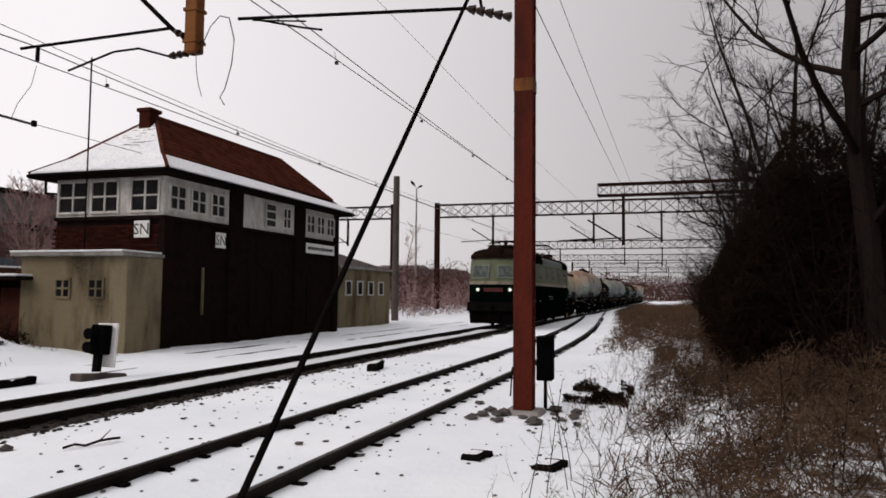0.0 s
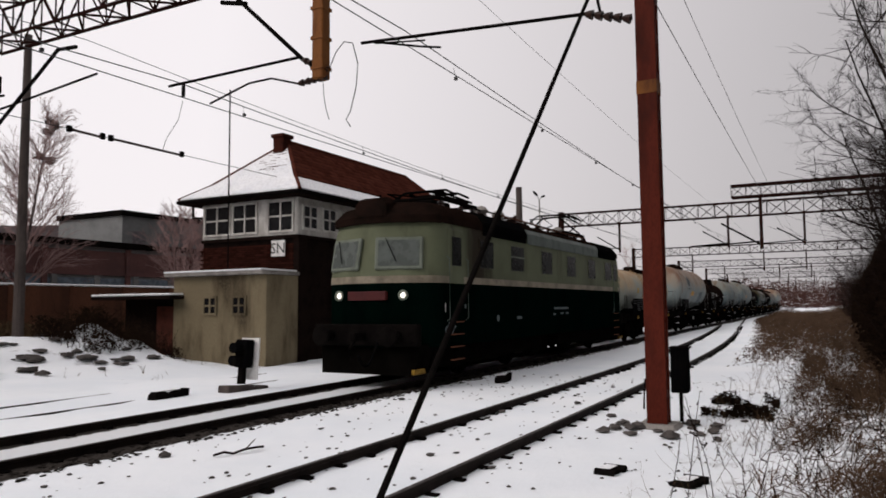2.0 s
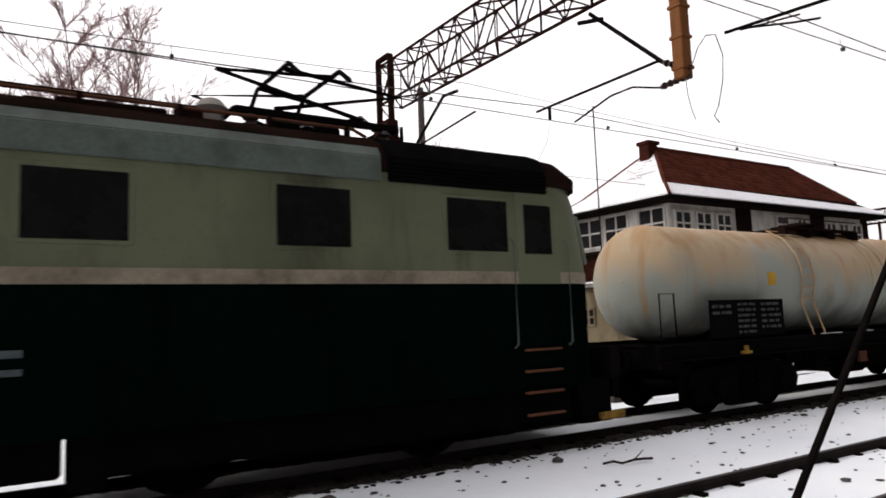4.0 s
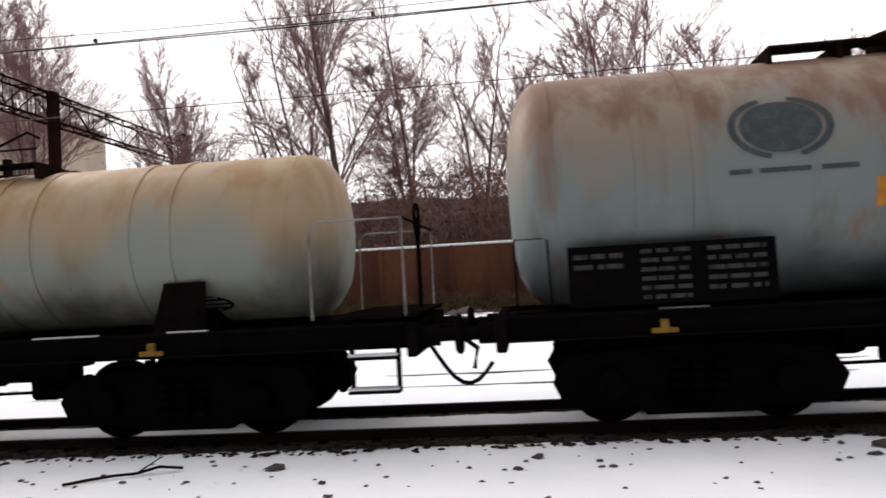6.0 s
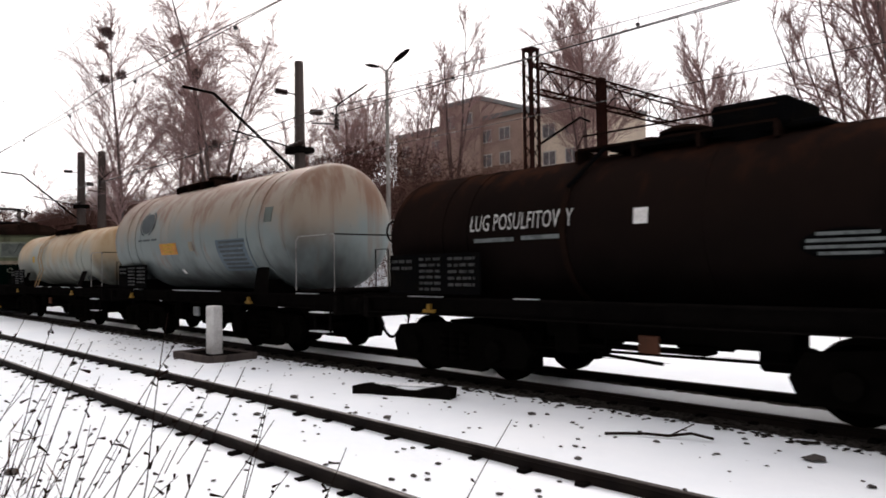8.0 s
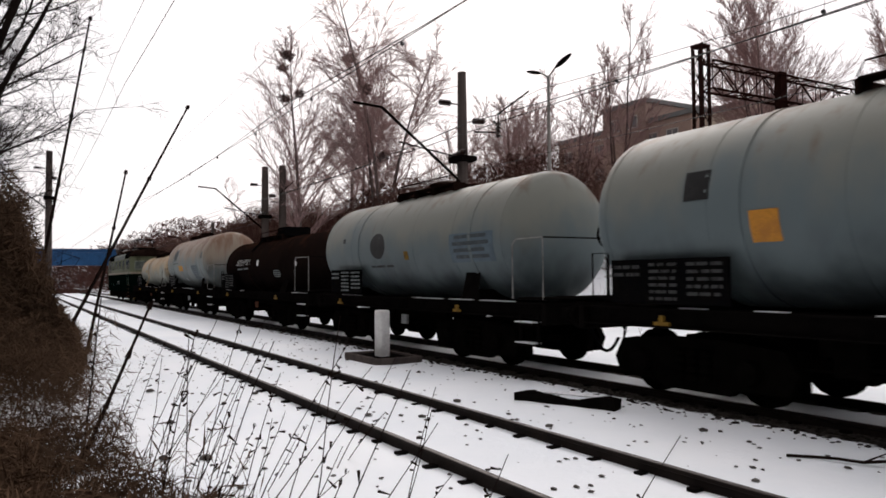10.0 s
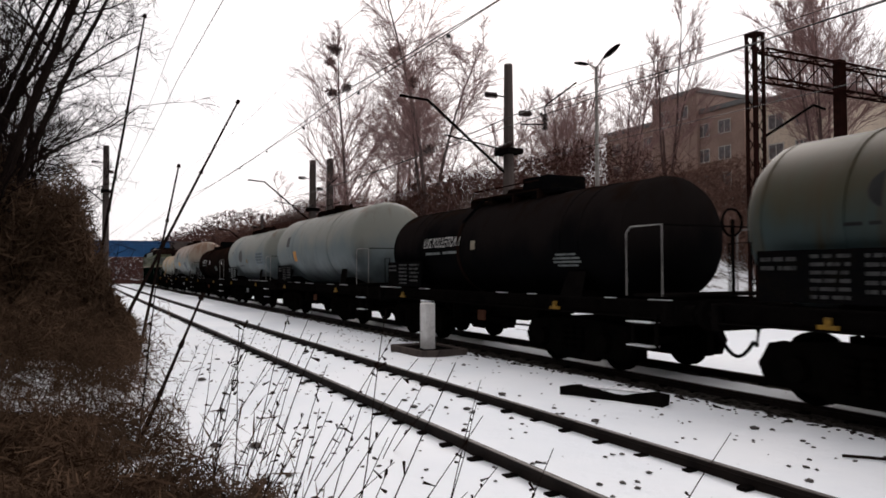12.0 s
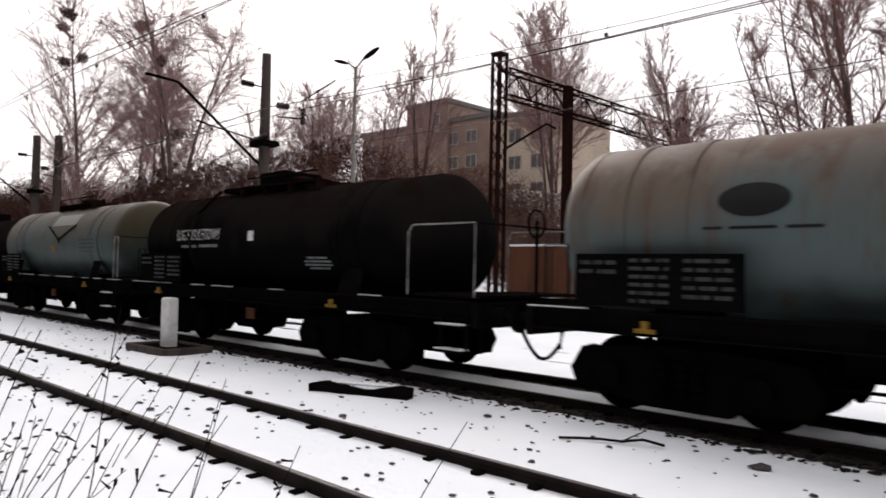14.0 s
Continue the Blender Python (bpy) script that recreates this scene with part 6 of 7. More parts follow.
        for d in (-.35, .35):
            part("collector", Geo().path([(x + d, -.9, 4.42 + up), (x + d, -.6, 4.55 + up * 1.2), (x + d, .6, 4.55 + up * 1.2), (x + d, .9, 4.42 + up)], .035), M["steel"], pan)
        for d in (-1.1, 1.1):
            part("cross_tube", Geo().tube((x + d, -.75, 4.32), (x + d, .75, 4.32), .04), M["steel"], pan)
        part("insulators", q, M["insulator"], pan)
    part("horn", Geo().tube((-7.6, .3, 4.0), (-7.6, .3, 4.35), .05, .02), M["steel"], top)


locomotive()


# ---- bare trees and scrub ----
def quick_mesh(name, g, material):
    me = bpy.data.meshes.new(name)
    me.from_pydata([tuple(p) for p in g.v], [], g.f)
    me.materials.append(material)
    return me


def sweep(g, pts, r0, r1, n):
    """One unbroken tapering stem through the points."""
    rings_, m = [], len(pts)
    for k, p in enumerate(pts):
        t = (pts[min(k + 1, m - 1)] - pts[max(k - 1, 0)])
        q = t.to_track_quat("Z", "Y")
        r = r0 + (r1 - r0) * k / (m - 1)
        rings_.append([p + q @ Vector((math.cos(i * math.tau / n) * r, math.sin(i * math.tau / n) * r, 0)) for i in range(n)])
    g.rings(rings_, n > 3)


def branch_tree(seed, height, spread, limbs=13, trunk_r=.16, lean=(0, 0), stems=1, rise=.55, reach=.42, low=.22):
    """Trunk stems, each limb a curved stem of its own, and a crown of ever finer bowed twigs."""
    rnd = random.Random(seed)
    trunks, arms, crown = [], [], Geo()

    def bow(p, d, ln, n, kink, up):
        pts = [p.copy()]
        for k in range(n):
            d = (d + Vector((rnd.gauss(0, kink), rnd.gauss(0, kink), rnd.gauss(up, kink * .6)))).normalized()
            pts.append(pts[-1] + d * ln / n)
        return pts

    def twigs(pts, ln, r, level):
        for _ in range((8, 5, 4)[level]):
            f = rnd.uniform(.18, 1)
            k = min(int(f * (len(pts) - 1)), len(pts) - 2)
            p = pts[k].lerp(pts[k + 1], rnd.random())
            d = (pts[k + 1] - pts[k]).normalized()
            nd = (d + Vector((rnd.gauss(0, .6), rnd.gauss(0, .6), rnd.gauss(.12, .5)))).normalized()
            q = bow(p, nd, ln * rnd.uniform(.6, 1.15), (4, 3, 2)[level], (.16, .2, .22)[level], (.03, .0, -.05)[level])
            sweep(crown, q, r, r * .4, 3)
            if level < 2:
                twigs(q, ln * .52, max(.0035, r * .5), level + 1)
    for s in range(stems):
        a = rnd.uniform(0, math.tau)
        d = Vector((lean[0] + (.22 * math.cos(a) if stems > 1 else 0), lean[1] + (.16 * math.sin(a) if stems > 1 else 0), 1)).normalized()
        h = height * (1 if s == 0 else rnd.uniform(.72, 1))
        pts = bow(Vector((rnd.gauss(0, .12) * (stems > 1), rnd.gauss(0, .12) * (stems > 1), -.4)), d, h, 9, .045, .01)
        g = Geo()
        sweep(g, pts, trunk_r, trunk_r * .16, 8)
        trunks.append(g)
        for k in range(limbs):
            f = low + (.97 - low) * (k + rnd.random()) / limbs
            i = min(int(f * 9), 8)
            p = pts[i].lerp(pts[i + 1], f * 9 - i)
            a = k * 2.4 + rnd.uniform(-.5, .5)
            nd = Vector((math.cos(a) * spread, math.sin(a) * spread, rise * rnd.uniform(.5, 1.5))).normalized()
            ln = h * reach * (1.15 - f) ** .6 * rnd.uniform(.75, 1.2)
            r = trunk_r * (1 - .84 * f) * .42
            q = bow(p, nd, ln, 7, .13, .02)
            g = Geo()
            sweep(g, q, r, .008, 5)
            arms.append(g)
            twigs(q, ln * .42, max(.007, r * .3), 0)
    return trunks, arms, crown


def twiggy_tree(seed, height, width, limbs, droop=0.0, stems=1, rise=.9):
    """Trunks running to the top with many upswept limbs, ending in a haze of fine twigs."""
    rnd = random.Random(seed)
    trunks, crown, nodes = [], Geo(), []

    def turned(d, amount):
        return (d + Vector((rnd.gauss(0, 1), rnd.gauss(0, 1), rnd.gauss(0, .7))) * amount).normalized()

    def shoot(p, d, ln, r, level):
        n = (3, 2, 2, 1)[level] + (level == 0)
        for k in range(n):
            d = (d + Vector((rnd.gauss(0, .12), rnd.gauss(0, .12), rnd.gauss(.04, .08) - droop * (k + 1) * (level + 1)))).normalized()
            e = p + d * ln / n
            crown.tube(p, e, r * (1 - .5 * k / n), r * (1 - .5 * (k + 1) / n), 3)
            if level < 3:
                for _ in range(((1, 2, 2, 2), (2, 3), (2, 2))[level][k]):
                    shoot(p.lerp(e, rnd.uniform(.1, 1)), turned(d, .34), ln * rnd.uniform(.35, .6), max(.008, r * .5), level + 1)
            p = e
    for s in range(stems):
        d = turned(Vector((0, 0, 1)), .05 if stems == 1 else .17)
        p, h, r = Vector((rnd.gauss(0, .1), rnd.gauss(0, .1), -.4)), height * (1 if s == 0 else rnd.uniform(.7, .95)), height * (.0115 if stems == 1 else .008)
        line = [p.copy()]
        for k in range(10):
            e = p + d * h / 10
            line.append(e)
            f0 = k / 10
            if k >= 2:
                for _ in range(limbs):
                    f = f0 + rnd.uniform(0, .1)
                    a = rnd.uniform(0, math.tau)
                    ln = height * width * (1.08 - f) ** .7 * min(1, .45 + f * 1.6) * rnd.uniform(.7, 1.15)
                    q = p.lerp(e, rnd.random())
                    nd = Vector((math.cos(a), math.sin(a), rise * rnd.uniform(.7, 1.4))).normalized()
                    nodes.append(q + nd * ln * .5)
                    shoot(q, nd, ln, max(.028, r * (1 - .09 * k) * .38), 0)
            p, d = e, turned(d, .035)
        trunk = Geo()
        sweep(trunk, line, r, r * .08, 7)
        trunks.append(trunk)
    return trunks, crown, nodes


def near_kind(name, label, seed, height, spread, **kw):
    trunks, arms, crown = branch_tree(seed, height, spread, **kw)
    top = thing(name, label, "tree", "bare trees")
    for g in trunks:
        part("trunk", g, M["bark"], top)
    for g in arms:
        part("limb", g, M["bark"], top)
    tagged(new_part("crown", crown, M["twig"], top), "fine bare twigs", kind="stuff")
    return top


def new_part(name, g, material, parent):
    ob = new(name, quick_mesh(name, g, material))
    ob.parent = parent
    return ob


def far_kind(name, label, seed, height, width, limbs, bark, nests=0, **kw):
    trunks, c, nodes = twiggy_tree(seed, height, width, limbs, **kw)
    top = thing(name, label, "tree", "bare trees")
    for g in trunks:
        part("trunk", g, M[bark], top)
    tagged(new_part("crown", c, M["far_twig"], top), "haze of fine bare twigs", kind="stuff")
    rnd = random.Random(seed)
    for o in rnd.sample(nodes[len(nodes) // 2:], nests):
        g = Geo()
        for _ in range(70):
            d = Vector((rnd.gauss(0, 1), rnd.gauss(0, 1), rnd.gauss(0, .8))).normalized() * .2
            e = Vector((rnd.gauss(0, 1), rnd.gauss(0, 1), rnd.gauss(0, .6))).normalized() * .2
            g.tube(o + d - e, o + d + e, .02, .012, 3)
        part("twig_clump", g, M["far_bark"], top, "dark clump of twigs")
    return top


def plant(kinds, spots, seed):
    rnd = random.Random(seed)
    used = set()
    for k, x, y, s, *turn in spots:
        spin = rnd.uniform(0, 360)
        m = pose(x, y, ground_z(x, y), 0, 0, turn[0] if turn else spin) @ Matrix.Diagonal((s, s, s, 1))
        if k not in used:
            kinds[k].matrix_basis = m
            used.add(k)
        else:
            o = copy_thing(kinds[k], m)
            o.scale = (s, s, s)


near_kinds = [near_kind("bare_tree", "thick dark bare tree in the trackside thicket", 11, 13.0, 1.0, limbs=15, trunk_r=.25, rise=.45, reach=.46, low=.2),
              near_kind("bare_tree", "dark bare tree of several stems with fine twigs", 12, 9.0, .8, limbs=9, trunk_r=.09, stems=3, rise=.8, reach=.36),
              near_kind("bare_sapling", "slender bare sapling at the edge of the thicket", 13, 7.0, .7, limbs=12, trunk_r=.06, rise=.8, reach=.34),
              near_kind("leaning_tree", "leaning bare tree of several dark stems by the track", 14, 10.5, .75, limbs=11, trunk_r=.085, lean=(0, .33), stems=4, rise=.6, reach=.34)]
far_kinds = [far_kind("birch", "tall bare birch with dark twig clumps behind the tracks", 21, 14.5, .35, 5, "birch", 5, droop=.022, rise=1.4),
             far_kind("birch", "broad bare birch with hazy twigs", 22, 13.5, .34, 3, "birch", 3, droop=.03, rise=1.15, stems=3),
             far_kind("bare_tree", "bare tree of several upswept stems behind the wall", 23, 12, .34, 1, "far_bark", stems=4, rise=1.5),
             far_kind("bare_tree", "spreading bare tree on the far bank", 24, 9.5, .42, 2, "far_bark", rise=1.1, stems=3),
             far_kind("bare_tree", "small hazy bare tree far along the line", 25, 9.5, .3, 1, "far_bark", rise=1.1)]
plant(near_kinds, [(0, 14.0, -3.3, 1.0), (1, 17.5, -3.0, 1.0), (1, 22, -3.0, 1.0), (0, 27, -3.6, .85), (1, 33, -3.2, 1.05), (2, 19.5, -1.8, 1.1), (2, 24, -1.7, 1.1), (1, 20, -4.5, 1.1),
                   (1, 40, -3.6, 1.1), (0, 50, -4.5, .95), (2, 30, -2.0, 1.2), (1, 26, -5.5, 1.2),
                   (3, -16.5, -2.4, 1.25, 0), (3, -19, -3.4, 1.25, 14), (2, -18, -.9, 1.1), (2, -21, -1.2, 1.05), (1, -19, -2.4, 1.0), (1, -25, -2.6, 1.0), (1, -33, -2.6, 1.1), (0, -45, -3.5, 1.0), (2, -28, -1.2, 1.1), (0, -60, -4, 1.1)], 5)
plant(far_kinds, [(0, -49.5, 17.2, 1.25), (1, -45.5, 21.8, 1.5), (1, -58, 26, 1.2), (0, -70, 30, 1.3), (2, -34, 33, 1.1), (3, -27, 38, 1.4), (2, -20, 42, 1.3), (3, -31, 44, 1.5),
                  (0, -9.0, 37, 1.35), (1, -6.0, 40, 1.2), (2, -2.5, 37, 1.35), (2, -12, 41, 1.3), (3, 6, 38, 1.75), (3, 11, 41, 1.5), (2, 2.5, 44, 1.3), (3, 19, 40, 1.4), (2, 16, 35, 1.0), (3, -16, 33, 1.1), (0, 24, 39, .9),
                  (3, 33, 36, .9), (4, 45, 50, 1.2), (4, 60, 45, 1.2), (4, 75, 40, 1.3), (4, 90, 35, 1.2), (3, -60, 45, 1.5), (4, -82, 40, 1.5), (4, -95, 34, 1.4), (4, -110, 30, 1.4), (2, -47, 40, 1.3),
                  (2, -41, 29, 1.0), (3, -37, 27, .9), (2, -53, 31, 1.1), (3, -64, 22, .9), (4, 120, 30, 1.3)], 6)


def scrub(name, label, area, height, n, seed, mat, lean=.5, r=.012, forks=3, slope=None):
    """A thicket of thin stems with short side twigs, one mesh."""
    rs = np.random.RandomState(seed)
    g = Geo()
    for _ in range(n):
        x, y = rs.uniform(*area[0]), rs.uniform(*area[1])
        h = height * rs.uniform(.45, 1.0) * (slope(x, y) if slope else 1)
        if h < .12:
            continue
        p = Vector((x, y, ground_z(x, y) - .03))
        d = Vector((rs.normal(0, lean), rs.normal(0, lean), 1)).normalized()
        rr = r * rs.uniform(.6, 1.3)
        segs = 3
        for k in range(segs):
            e = p + d * h / segs
            g.tube(p, e, rr * (1 - .25 * k), rr * (.75 - .25 * k), 3)
            for _ in range(forks):
                t = Vector((rs.normal(0, 1), rs.normal(0, 1), rs.uniform(.1, 1.2))).normalized()
                q = p.lerp(e, rs.uniform(.1, 1))
                g.tube(q, q + t * h * rs.uniform(.12, .34), rr * .5, rr * .2, 3)
            p, d = e, (d + Vector((rs.normal(0, .22), rs.normal(0, .22), rs.normal(-.02, .1)))).normalized()
    ob = new(name, quick_mesh(name, g, M[mat]))
    return tagged(ob, label, "scrub", kind="stuff")


def ramp(v, a, b):
    q = min(1, max(0, (v - a) / (b - a)))
    return q * q * (3 - 2 * q)


def shelf(x, y):
    return min(1, max(.1, (1.4 - y) / 4.5))


def leaves(name, label, area, n, size, seed, mat, top, keep=None, slim=.35, low=1.0):
    """Withered leaves and fine spray filling a thicket up to the height top(x, y)."""
    rs = np.random.RandomState(seed)
    x, y, u = rs.uniform(*area[0], n), rs.uniform(*area[1], n), rs.uniform(0, 1, n) ** low
    if keep:
        sel = np.array([c < keep(a, b) for a, b, c in zip(x, y, rs.uniform(0, 1, n))])
        x, y, u = x[sel], y[sel], u[sel]
        n = len(x)
    z = np.array([ground_z(a, b) + c * top(a, b) for a, b, c in zip(x, y, u)])
    a, b = rs.normal(0, 1, (n, 3)), rs.normal(0, 1, (n, 3))
    a /= np.linalg.norm(a, axis=1)[:, None]
    b -= a * (a * b).sum(1)[:, None]
    b /= np.linalg.norm(b, axis=1)[:, None]
    s = rs.uniform(*size, n)[:, None]
    c = np.stack([x, y, z], 1)
    v = np.stack([c - a * s, c + b * s * slim, c + a * s, c - b * s * slim], 1).reshape(-1, 3)
    me = bpy.data.meshes.new(name)
    me.from_pydata(v.tolist(), [], [(4 * k, 4 * k + 1, 4 * k + 2, 4 * k + 3) for k in range(n)])
    me.materials.append(M[mat])
    tagged(new(name, me), label, "scrub", kind="stuff")


def mound(h, f=.12):
    return lambda x, y: h * (.75 + .5 * noise.noise((x * f, y * f, 9)) + .2 * noise.noise((x * .7, y * .7, 4)))


scrub("bramble_patch", "dry brown brambles in the snow beside the mast", ((5.2, 26), (-4.6, .9)), 1.15, 1500, 31, "bramble", .5, .006, 1, lambda x, y: .35 + .65 * shelf(x, y))
scrub("dead_weeds", "dead weeds and straw sticking out of the snow", ((6, 30), (-2.5, 1.7)), .5, 900, 32, "straw", .5, .004, 1)
scrub("track_weeds", "brown weeds crowding the curve of the near track", ((22, 90), (-2.0, 6.5)), .8, 2600, 46, "bramble", .5, .008, 2, lambda x, y: ramp(y, track_y(TRACK_1, x) - 1.3, track_y(TRACK_1, x) - 3.6) * ramp(x, 21, 28))
leaves("dry_leaves", "brown withered blades crowding the curve of the near track", ((22, 110), (-3.0, 7.4)), 120000, (.04, .11), 64, "brush", lambda x, y: .75 * ramp(y, track_y(TRACK_1, x) - 1.4, track_y(TRACK_1, x) - 4.5) * (.6 + .8 * max(0, .3 + noise.noise((x * .4, y * .6, 17)))),
       lambda x, y: ramp(y, track_y(TRACK_1, x) - 1.4, track_y(TRACK_1, x) - 2.6) * ramp(x, 21, 30), .2)
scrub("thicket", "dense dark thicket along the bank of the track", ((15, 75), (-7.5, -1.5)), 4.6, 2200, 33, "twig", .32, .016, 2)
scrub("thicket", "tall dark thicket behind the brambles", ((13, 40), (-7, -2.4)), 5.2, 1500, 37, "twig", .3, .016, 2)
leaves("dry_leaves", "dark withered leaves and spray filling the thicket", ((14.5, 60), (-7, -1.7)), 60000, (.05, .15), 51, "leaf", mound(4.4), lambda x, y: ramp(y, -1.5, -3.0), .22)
leaves("dry_leaves", "withered brown blades and leaves among the brambles", ((5.0, 34), (-4.4, 1.2)), 70000, (.06, .16), 52, "brush", lambda x, y: (.15 + .75 * shelf(x, y)) * (.4 + 1.3 * max(0, .2 + noise.noise((x * .9, y * .9, 7)))),
       lambda x, y: ramp(y, 1.2, -.8) * ramp(noise.noise((x * 1.1, y * 1.1, 3)) + .5 * noise.noise((x * 3, y * 3, 8)) - .07 * y, .02, .2), .05)
scrub("bramble_patch", "brown brambles and weeds at the edge of the near track", ((-9.8, -3.2), (-3.5, .85)), 1.0, 1000, 34, "brush", .4, .005, 2, lambda x, y: .45 + .55 * shelf(x, y))
leaves("dry_leaves", "withered brown blades filling the near weeds", ((-14.5, -2.8), (-3.4, 1.5)), 90000, (.06, .16), 53, "brush", lambda x, y: (.35 + .085 * (-2.8 - x)) * (.55 + 1.0 * max(0, .3 + noise.noise((x * 1.1, y * 1.1, 7)))),
       lambda x, y: ramp(y + .3 * noise.noise((x * .9, 1, 5)), 1.5, .1) * ramp(x, -2.6, -3.6) * ramp(noise.noise((x * .55, y * .7, 11)) + .4 * noise.noise((x * 2.5, y * 2.5, 6)) + (.3 if -6.4 < x or x < -10.5 else -.3), -.05, .15), .05)
scrub("thicket", "dense brown thicket on the near bank beyond the weeds", ((-75, -15.8), (-7, .3)), 3.6, 2100, 36, "twig", .32, .015, 2)
leaves("dry_leaves", "brown leaves and spray filling the near bank thicket", ((-75, -17.0), (-7, .6)), 140000, (.09, .24), 54, "brush", lambda x, y: mound(3.6)(x, y) * (.35 + .65 * ramp(y, .5, -.6)), None, .07)
leaves("dry_leaves", "dense brown leaves at the head of the near bank thicket", ((-25, -15.4), (-5, 1.1)), 110000, (.09, .25), 67, "brush", lambda x, y: 3.9 * (.22 + .78 * ramp(y, 1.1, -.2)) * (.9 + .3 * noise.noise((x * .5, y * .9, 27))), None, .07, 1.2)
leaves("dry_leaves", "matted brown weeds in front of the leaning canes", ((-8.2, -4.2), (-1.2, 1.15)), 60000, (.04, .12), 68, "brush", lambda x, y: .62 * (.6 + .7 * max(0, .3 + noise.noise((x * 1.6, y * 1.6, 31)))), lambda x, y: ramp(noise.noise((x * .9, y * 1.2, 33)) - .35 * (y - .6), -.1, .15), .06, 1.3)
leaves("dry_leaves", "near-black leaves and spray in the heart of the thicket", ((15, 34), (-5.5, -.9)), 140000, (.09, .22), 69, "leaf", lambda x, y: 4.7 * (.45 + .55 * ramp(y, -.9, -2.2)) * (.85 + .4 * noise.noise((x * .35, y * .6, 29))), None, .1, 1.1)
leaves("dry_leaves", "brown bramble leaves in patches on the snowy bank", ((6.5, 24), (-5.0, .6)), 100000, (.05, .14), 70, "brush", lambda x, y: .75 * (.5 + .5 * shelf(x, y)) * (.5 + .9 * max(0, .3 + noise.noise((x * 1.3, y * 1.3, 37)))), lambda x, y: ramp(noise.noise((x * .8, y * .9, 39)) + .45 * noise.noise((x * 2.6, y * 2.6, 41)) - .1 * (y + .8), -.02, .14), .055, 1.4)
leaves("dry_leaves", "dark twiggy hollow beside the mast footing", ((12.2, 14.4), (.8, 1.9)), 6000, (.02, .06), 71, "leaf", lambda x, y: .1 + .35 * max(0, noise.noise((x * 2.2, y * 2.2, 43))), lambda x, y: ramp(noise.noise((x * 2.0, y * 2.0, 45)), .0, .25), .3)
# supposed growth behind the camera: unseen, it blocks sky light from that side
scrub("thicket", "unseen wooded bank behind the camera, blocking the sky", ((-13, 13), (-13, -4.0)), 5.5, 300, 38, "twig", .3, .018, 1)
leaves("dry_leaves", "dark leaves and spray on the unseen wooded bank", ((-14, 15), (-14, -3.8)), 16000, (.12, .3), 55, "leaf", mound(6.0))
scrub("hedge", "brown hedge on the rise behind the far wall", ((-40, 14), (26, 36)), 7.5, 1900, 39, "far_brush", .16, .02, 2, lambda x, y: .42 + .58 * ramp(x, -19, -13))
leaves("russet_spray", "russet spray of the hedge behind the far wall", ((-40, 14), (27, 36)), 80000, (.15, .4), 56, "far_brush", lambda x, y: 6.0 * (.4 + .6 * ramp(x, -19, -13)) * (.8 + .4 * noise.noise((x * .15, y * .15, 9))), None, .08, 1.5)
scrub("hedge", "brown scrub beyond the signal box", ((10, 120), (33, 41)), 3.4, 1600, 40, "far_brush", .25, .018, 2)
leaves("russet_spray", "russet spray of the scrub beyond the signal box", ((10, 150), (30, 41)), 16000, (.09, .22), 57, "far_leaf", mound(2.4))
scrub("hedge", "brown scrub on the railway bank", ((-150, -24), (18, 27)), 5.6, 2200, 41, "far_brush", .25, .018, 2)
leaves("russet_spray", "russet spray of the railway bank", ((-140, -24), (17.5, 25)), 260000, (.1, .3), 58, "far_leaf", mound(4.9, .06), None, .07, 1.0)
scrub("hedge", "low brown bushes beside the hut and the far line", ((46, 160), (17, 26)), 3.4, 1400, 42, "far_twig", .3, .025, 1)
leaves("russet_spray", "russet spray of bushes along the far line", ((47, 220), (17, 28)), 60000, (.14, .36), 59, "far_leaf", mound(4.2, .06), None, .09)
leaves("russet_spray", "dark wood closing the line in the distance", ((230, 300), (-60, 70)), 50000, (.25, .5), 60, "far_leaf", mound(9, .03))
leaves("russet_spray", "dark wood beyond the bridge", ((-240, -118), (-60, 80)), 130000, (.3, .7), 61, "far_leaf", lambda x, y: 0.1 if abs(y - 5.5) < 4 and x > -150 else 7 + 3 * noise.noise((x * .05, y * .05, 2)), None, .14)
leaves("russet_spray", "dark brown scrub behind the wall by the lattice mast", ((4, 21), (27.3, 36)), 90000, (.12, .32), 65, "far_leaf", lambda x, y: 4.6 * (1 - .55 * ramp(x, 15.5, 18.5)) * (.85 + .4 * noise.noise((x * .3, y * .3, 19))), None, .08, 1.1)
leaves("dead_grass", "yellow-brown dead grass before the boundary wall", ((-16, 24), (22.4, 24.9)), 45000, (.1, .3), 72, "straw", lambda x, y: .85 * ramp(y, 22.2, 24) * (.6 + .6 * max(0, .4 + noise.noise((x * .5, y * .5, 51)))), None, .05)
scrub("weeds", "yellowed grass along the foot of the boundary wall", ((-14, 19), (22.8, 24.9)), .9, 1500, 47, "straw", .35, .012, 2)
leaves("russet_spray", "brown scrub on the bank before the bridge", ((-112, -58), (12.6, 19)), 70000, (.12, .35), 66, "far_leaf", lambda x, y: 5.5 * ramp(y, 12.4, 16) * (.8 + .4 * noise.noise((x * .1, y * .2, 23))), None, .06)
scrub("weeds", "low dead weeds in the snow beyond the far track", ((-60, 18), (15, 22)), .55, 1000, 45, "brush", .5, .009, 2, lambda x, y: 1.6 * max(0, noise.noise((x * .4, y * .5, 6))))
scrub("weeds", "brown weeds along the boundary wall", ((14, 49), (25.2, 26.8)), 1.5, 800, 44, "brush", .3, .012, 2)
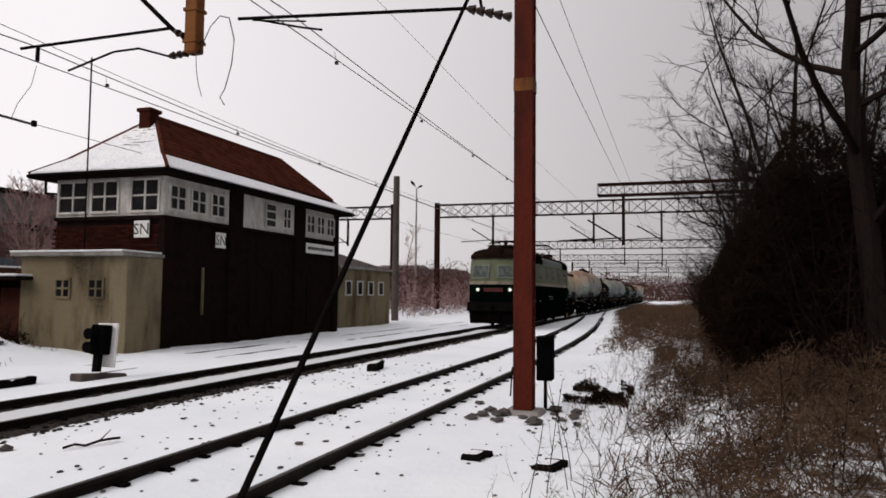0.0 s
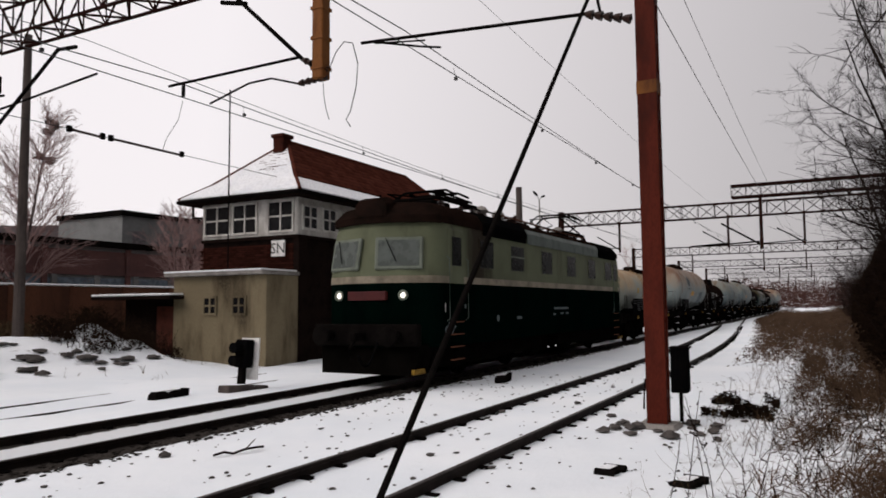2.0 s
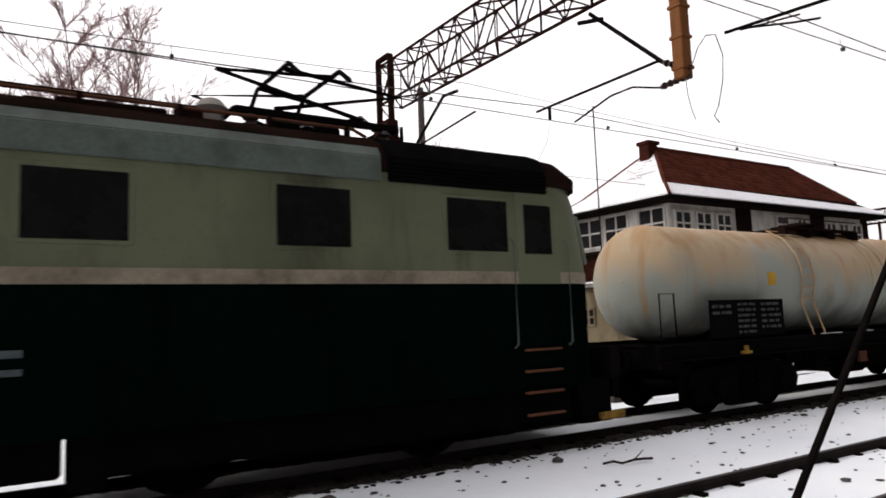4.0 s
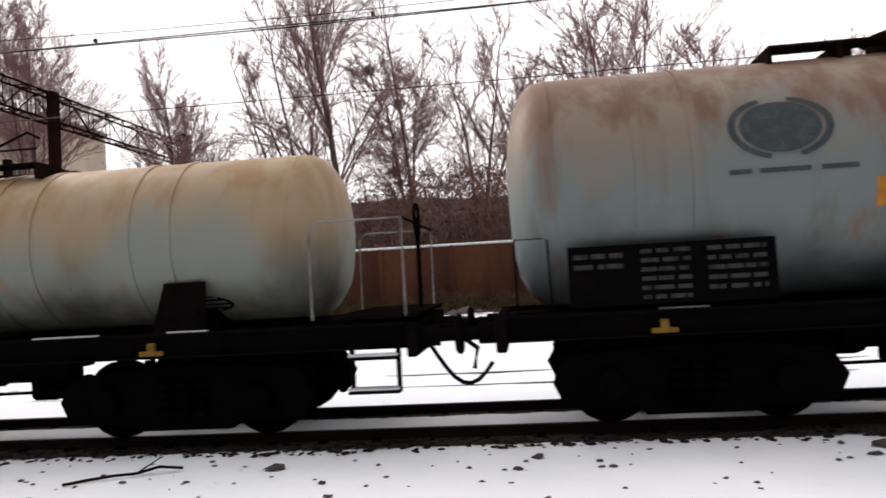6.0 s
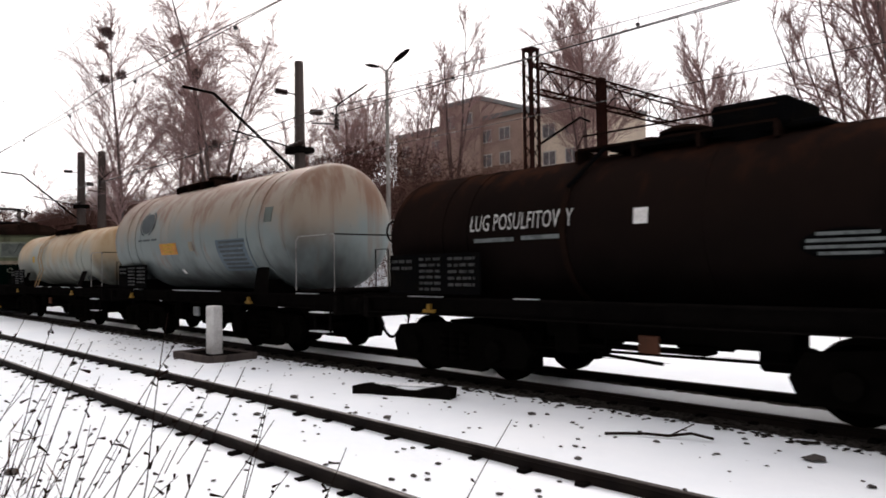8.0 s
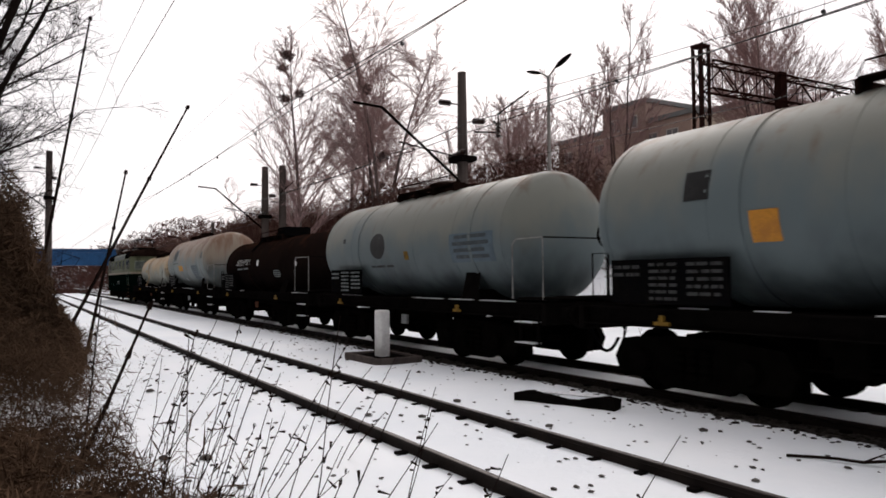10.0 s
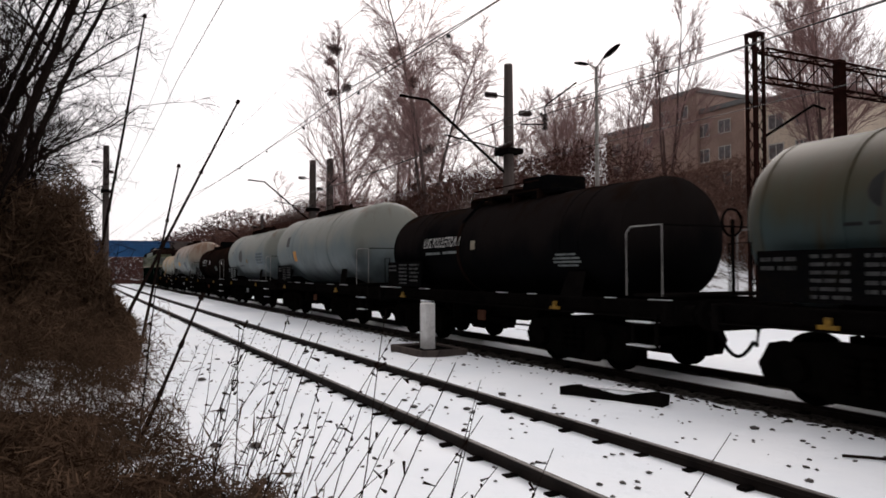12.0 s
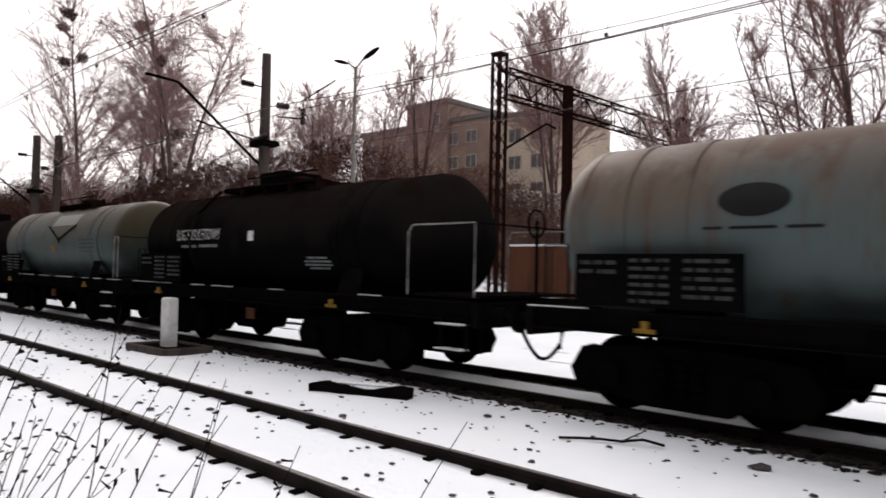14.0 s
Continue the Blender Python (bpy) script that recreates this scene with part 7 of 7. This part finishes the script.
scrub("bush", "snow-dusted bush by the annex door", ((13.6, 17.0), (18.6, 21.0)), 1.0, 260, 43, "bramble", .6, .012, 4)
leaves("dry_leaves", "dark withered leaves on the heap by the annex", ((13.4, 17.0), (18.4, 21.2)), 9000, (.03, .09), 63, "bramble", mound(.7, .5), lambda x, y: ramp(noise.noise((x * .8, y * .8, 21)), -.05, .25), .3)


def stalk(x, y, ln, az, el, r, label, bend=0.0):
    """A single dead stem, leaning, with knots or dry seed heads."""
    top = thing("dead_stalk", label, "stalk", "dead stalks", pose(x, y, ground_z(x, y)))
    d = Vector((math.cos(radians(az)) * math.cos(radians(el)), math.sin(radians(az)) * math.cos(radians(el)), math.sin(radians(el))))
    p, rnd = Vector((0, 0, -.1)), random.Random(int(ln * 100 + az))
    pts = [p]
    for k in range(7):
        kink = .004 if r > .012 else .03
        d = (d + Vector((rnd.gauss(0, kink), rnd.gauss(0, kink), -bend))).normalized()
        pts.append(pts[-1] + d * ln / 7)
    g = Geo()
    sweep(g, pts, r, r * .45, 5)
    part("stem", g, M["twig"], top)
    if r > .012:
        for k in (3, 5, 7):
            t = (pts[k] - pts[k - 1]).normalized()
            part("knot", Geo().tube(pts[k] - t * .04, pts[k] + t * .04, r * 1.25, r * .8, 6), M["twig"], top)
        return
    for k in range(rnd.randint(2, 5)):
        i = rnd.randint(3, 6)
        q = pts[i].lerp(pts[i + 1], rnd.random())
        w = Vector((rnd.gauss(0, 1), rnd.gauss(0, 1), rnd.gauss(.2, 1))).normalized() * rnd.uniform(.02, .05)
        h = Geo()
        sweep(h, [q, q + w * .5, q + w, q + w * 1.5], r * .5, r * 1.8, 5)
        part("seed_head", h, M["leaf"], top)


# tall canes, leaning over the near track
for cx, cy, ty, tz, r, label in ((-17.0, .1, 1.23, 7.31, .042, "tall thin dead cane standing in the thicket"), (-17.0, .5, 3.29, 5.59, .045, "long dead cane leaning over the near track"),
                                 (-17.1, 1.2, 2.04, 4.06, .04, "short dead cane crossing its neighbour"), (-7.9, .48, 1.13, 1.45, .026, "thick dead cane leaning to the track"), (-7.95, .56, .69, 1.55, .012, "upright dead cane among weeds")):
    z0 = ground_z(cx, cy)
    stalk(cx, cy, math.hypot(ty - cy, tz - z0) + .1, 90, math.degrees(math.atan2(tz - z0, ty - cy)), r, label)
wrnd = random.Random(77)
for _ in range(20):
    sx, sy = wrnd.uniform(-7.0, -2.6), wrnd.uniform(1.3, 2.9)
    stalk(sx, sy, wrnd.uniform(.6, 1.35), wrnd.uniform(20, 75), wrnd.uniform(48, 72), .0055, "thin dead weed stalk with dry seed heads", wrnd.uniform(0, .05))
for _ in range(34):
    sx = wrnd.uniform(-9, -3.6)
    sy = wrnd.uniform(.6, 1.6) - .04 * sx * wrnd.random()
    stalk(sx, sy, wrnd.uniform(.8, 1.8), wrnd.uniform(20, 80), wrnd.uniform(55, 80), .0055, "thin dead weed stalk with dry seed heads", wrnd.uniform(0, .04))
for _ in range(46):
    sx, sy = wrnd.uniform(5.5, 15), wrnd.uniform(-2.6, 1.5)
    stalk(sx, sy, wrnd.uniform(.5, 1.3), wrnd.uniform(0, 360), wrnd.uniform(58, 85), .0055, "thin dead weed stalk beside the mast", wrnd.uniform(0, .05))


FAR_RIDGE = Geo()
for k in range(90):
    x0, x1 = -420 + k * 9.6, -420 + (k + 1) * 9.6
    h0, h1 = [12.0 + 5 * noise.noise((x * .018, 2, 0)) + 1.6 * noise.noise((x * .11, 5, 0)) for x in (x0, x1)]
    FAR_RIDGE.add([(x0, 118, -2), (x1, 118, -2), (x1, 126, h1 + 3), (x0, 126, h0 + 3), (x1, 150, h1 + 3), (x0, 150, h0 + 3)], [(0, 1, 2, 3), (3, 2, 4, 5)])
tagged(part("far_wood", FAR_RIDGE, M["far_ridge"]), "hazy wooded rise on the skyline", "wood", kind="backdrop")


# ---- movement ----
def motions():
    for top, u in MOVERS:
        walk(top, [(t, pose(u - SPEED * t, TRACK_2, 0)) for t in range(15)])
    for w, x, r in WHEELS:
        rows = []
        for k in range(0, 421, 1):
            t = k / 30
            rows.append((t, Matrix.Translation((x, 0, r)) @ Euler((0, -SPEED * t / r, 0)).to_matrix().to_4x4()))
        walk(w, rows)


motions()
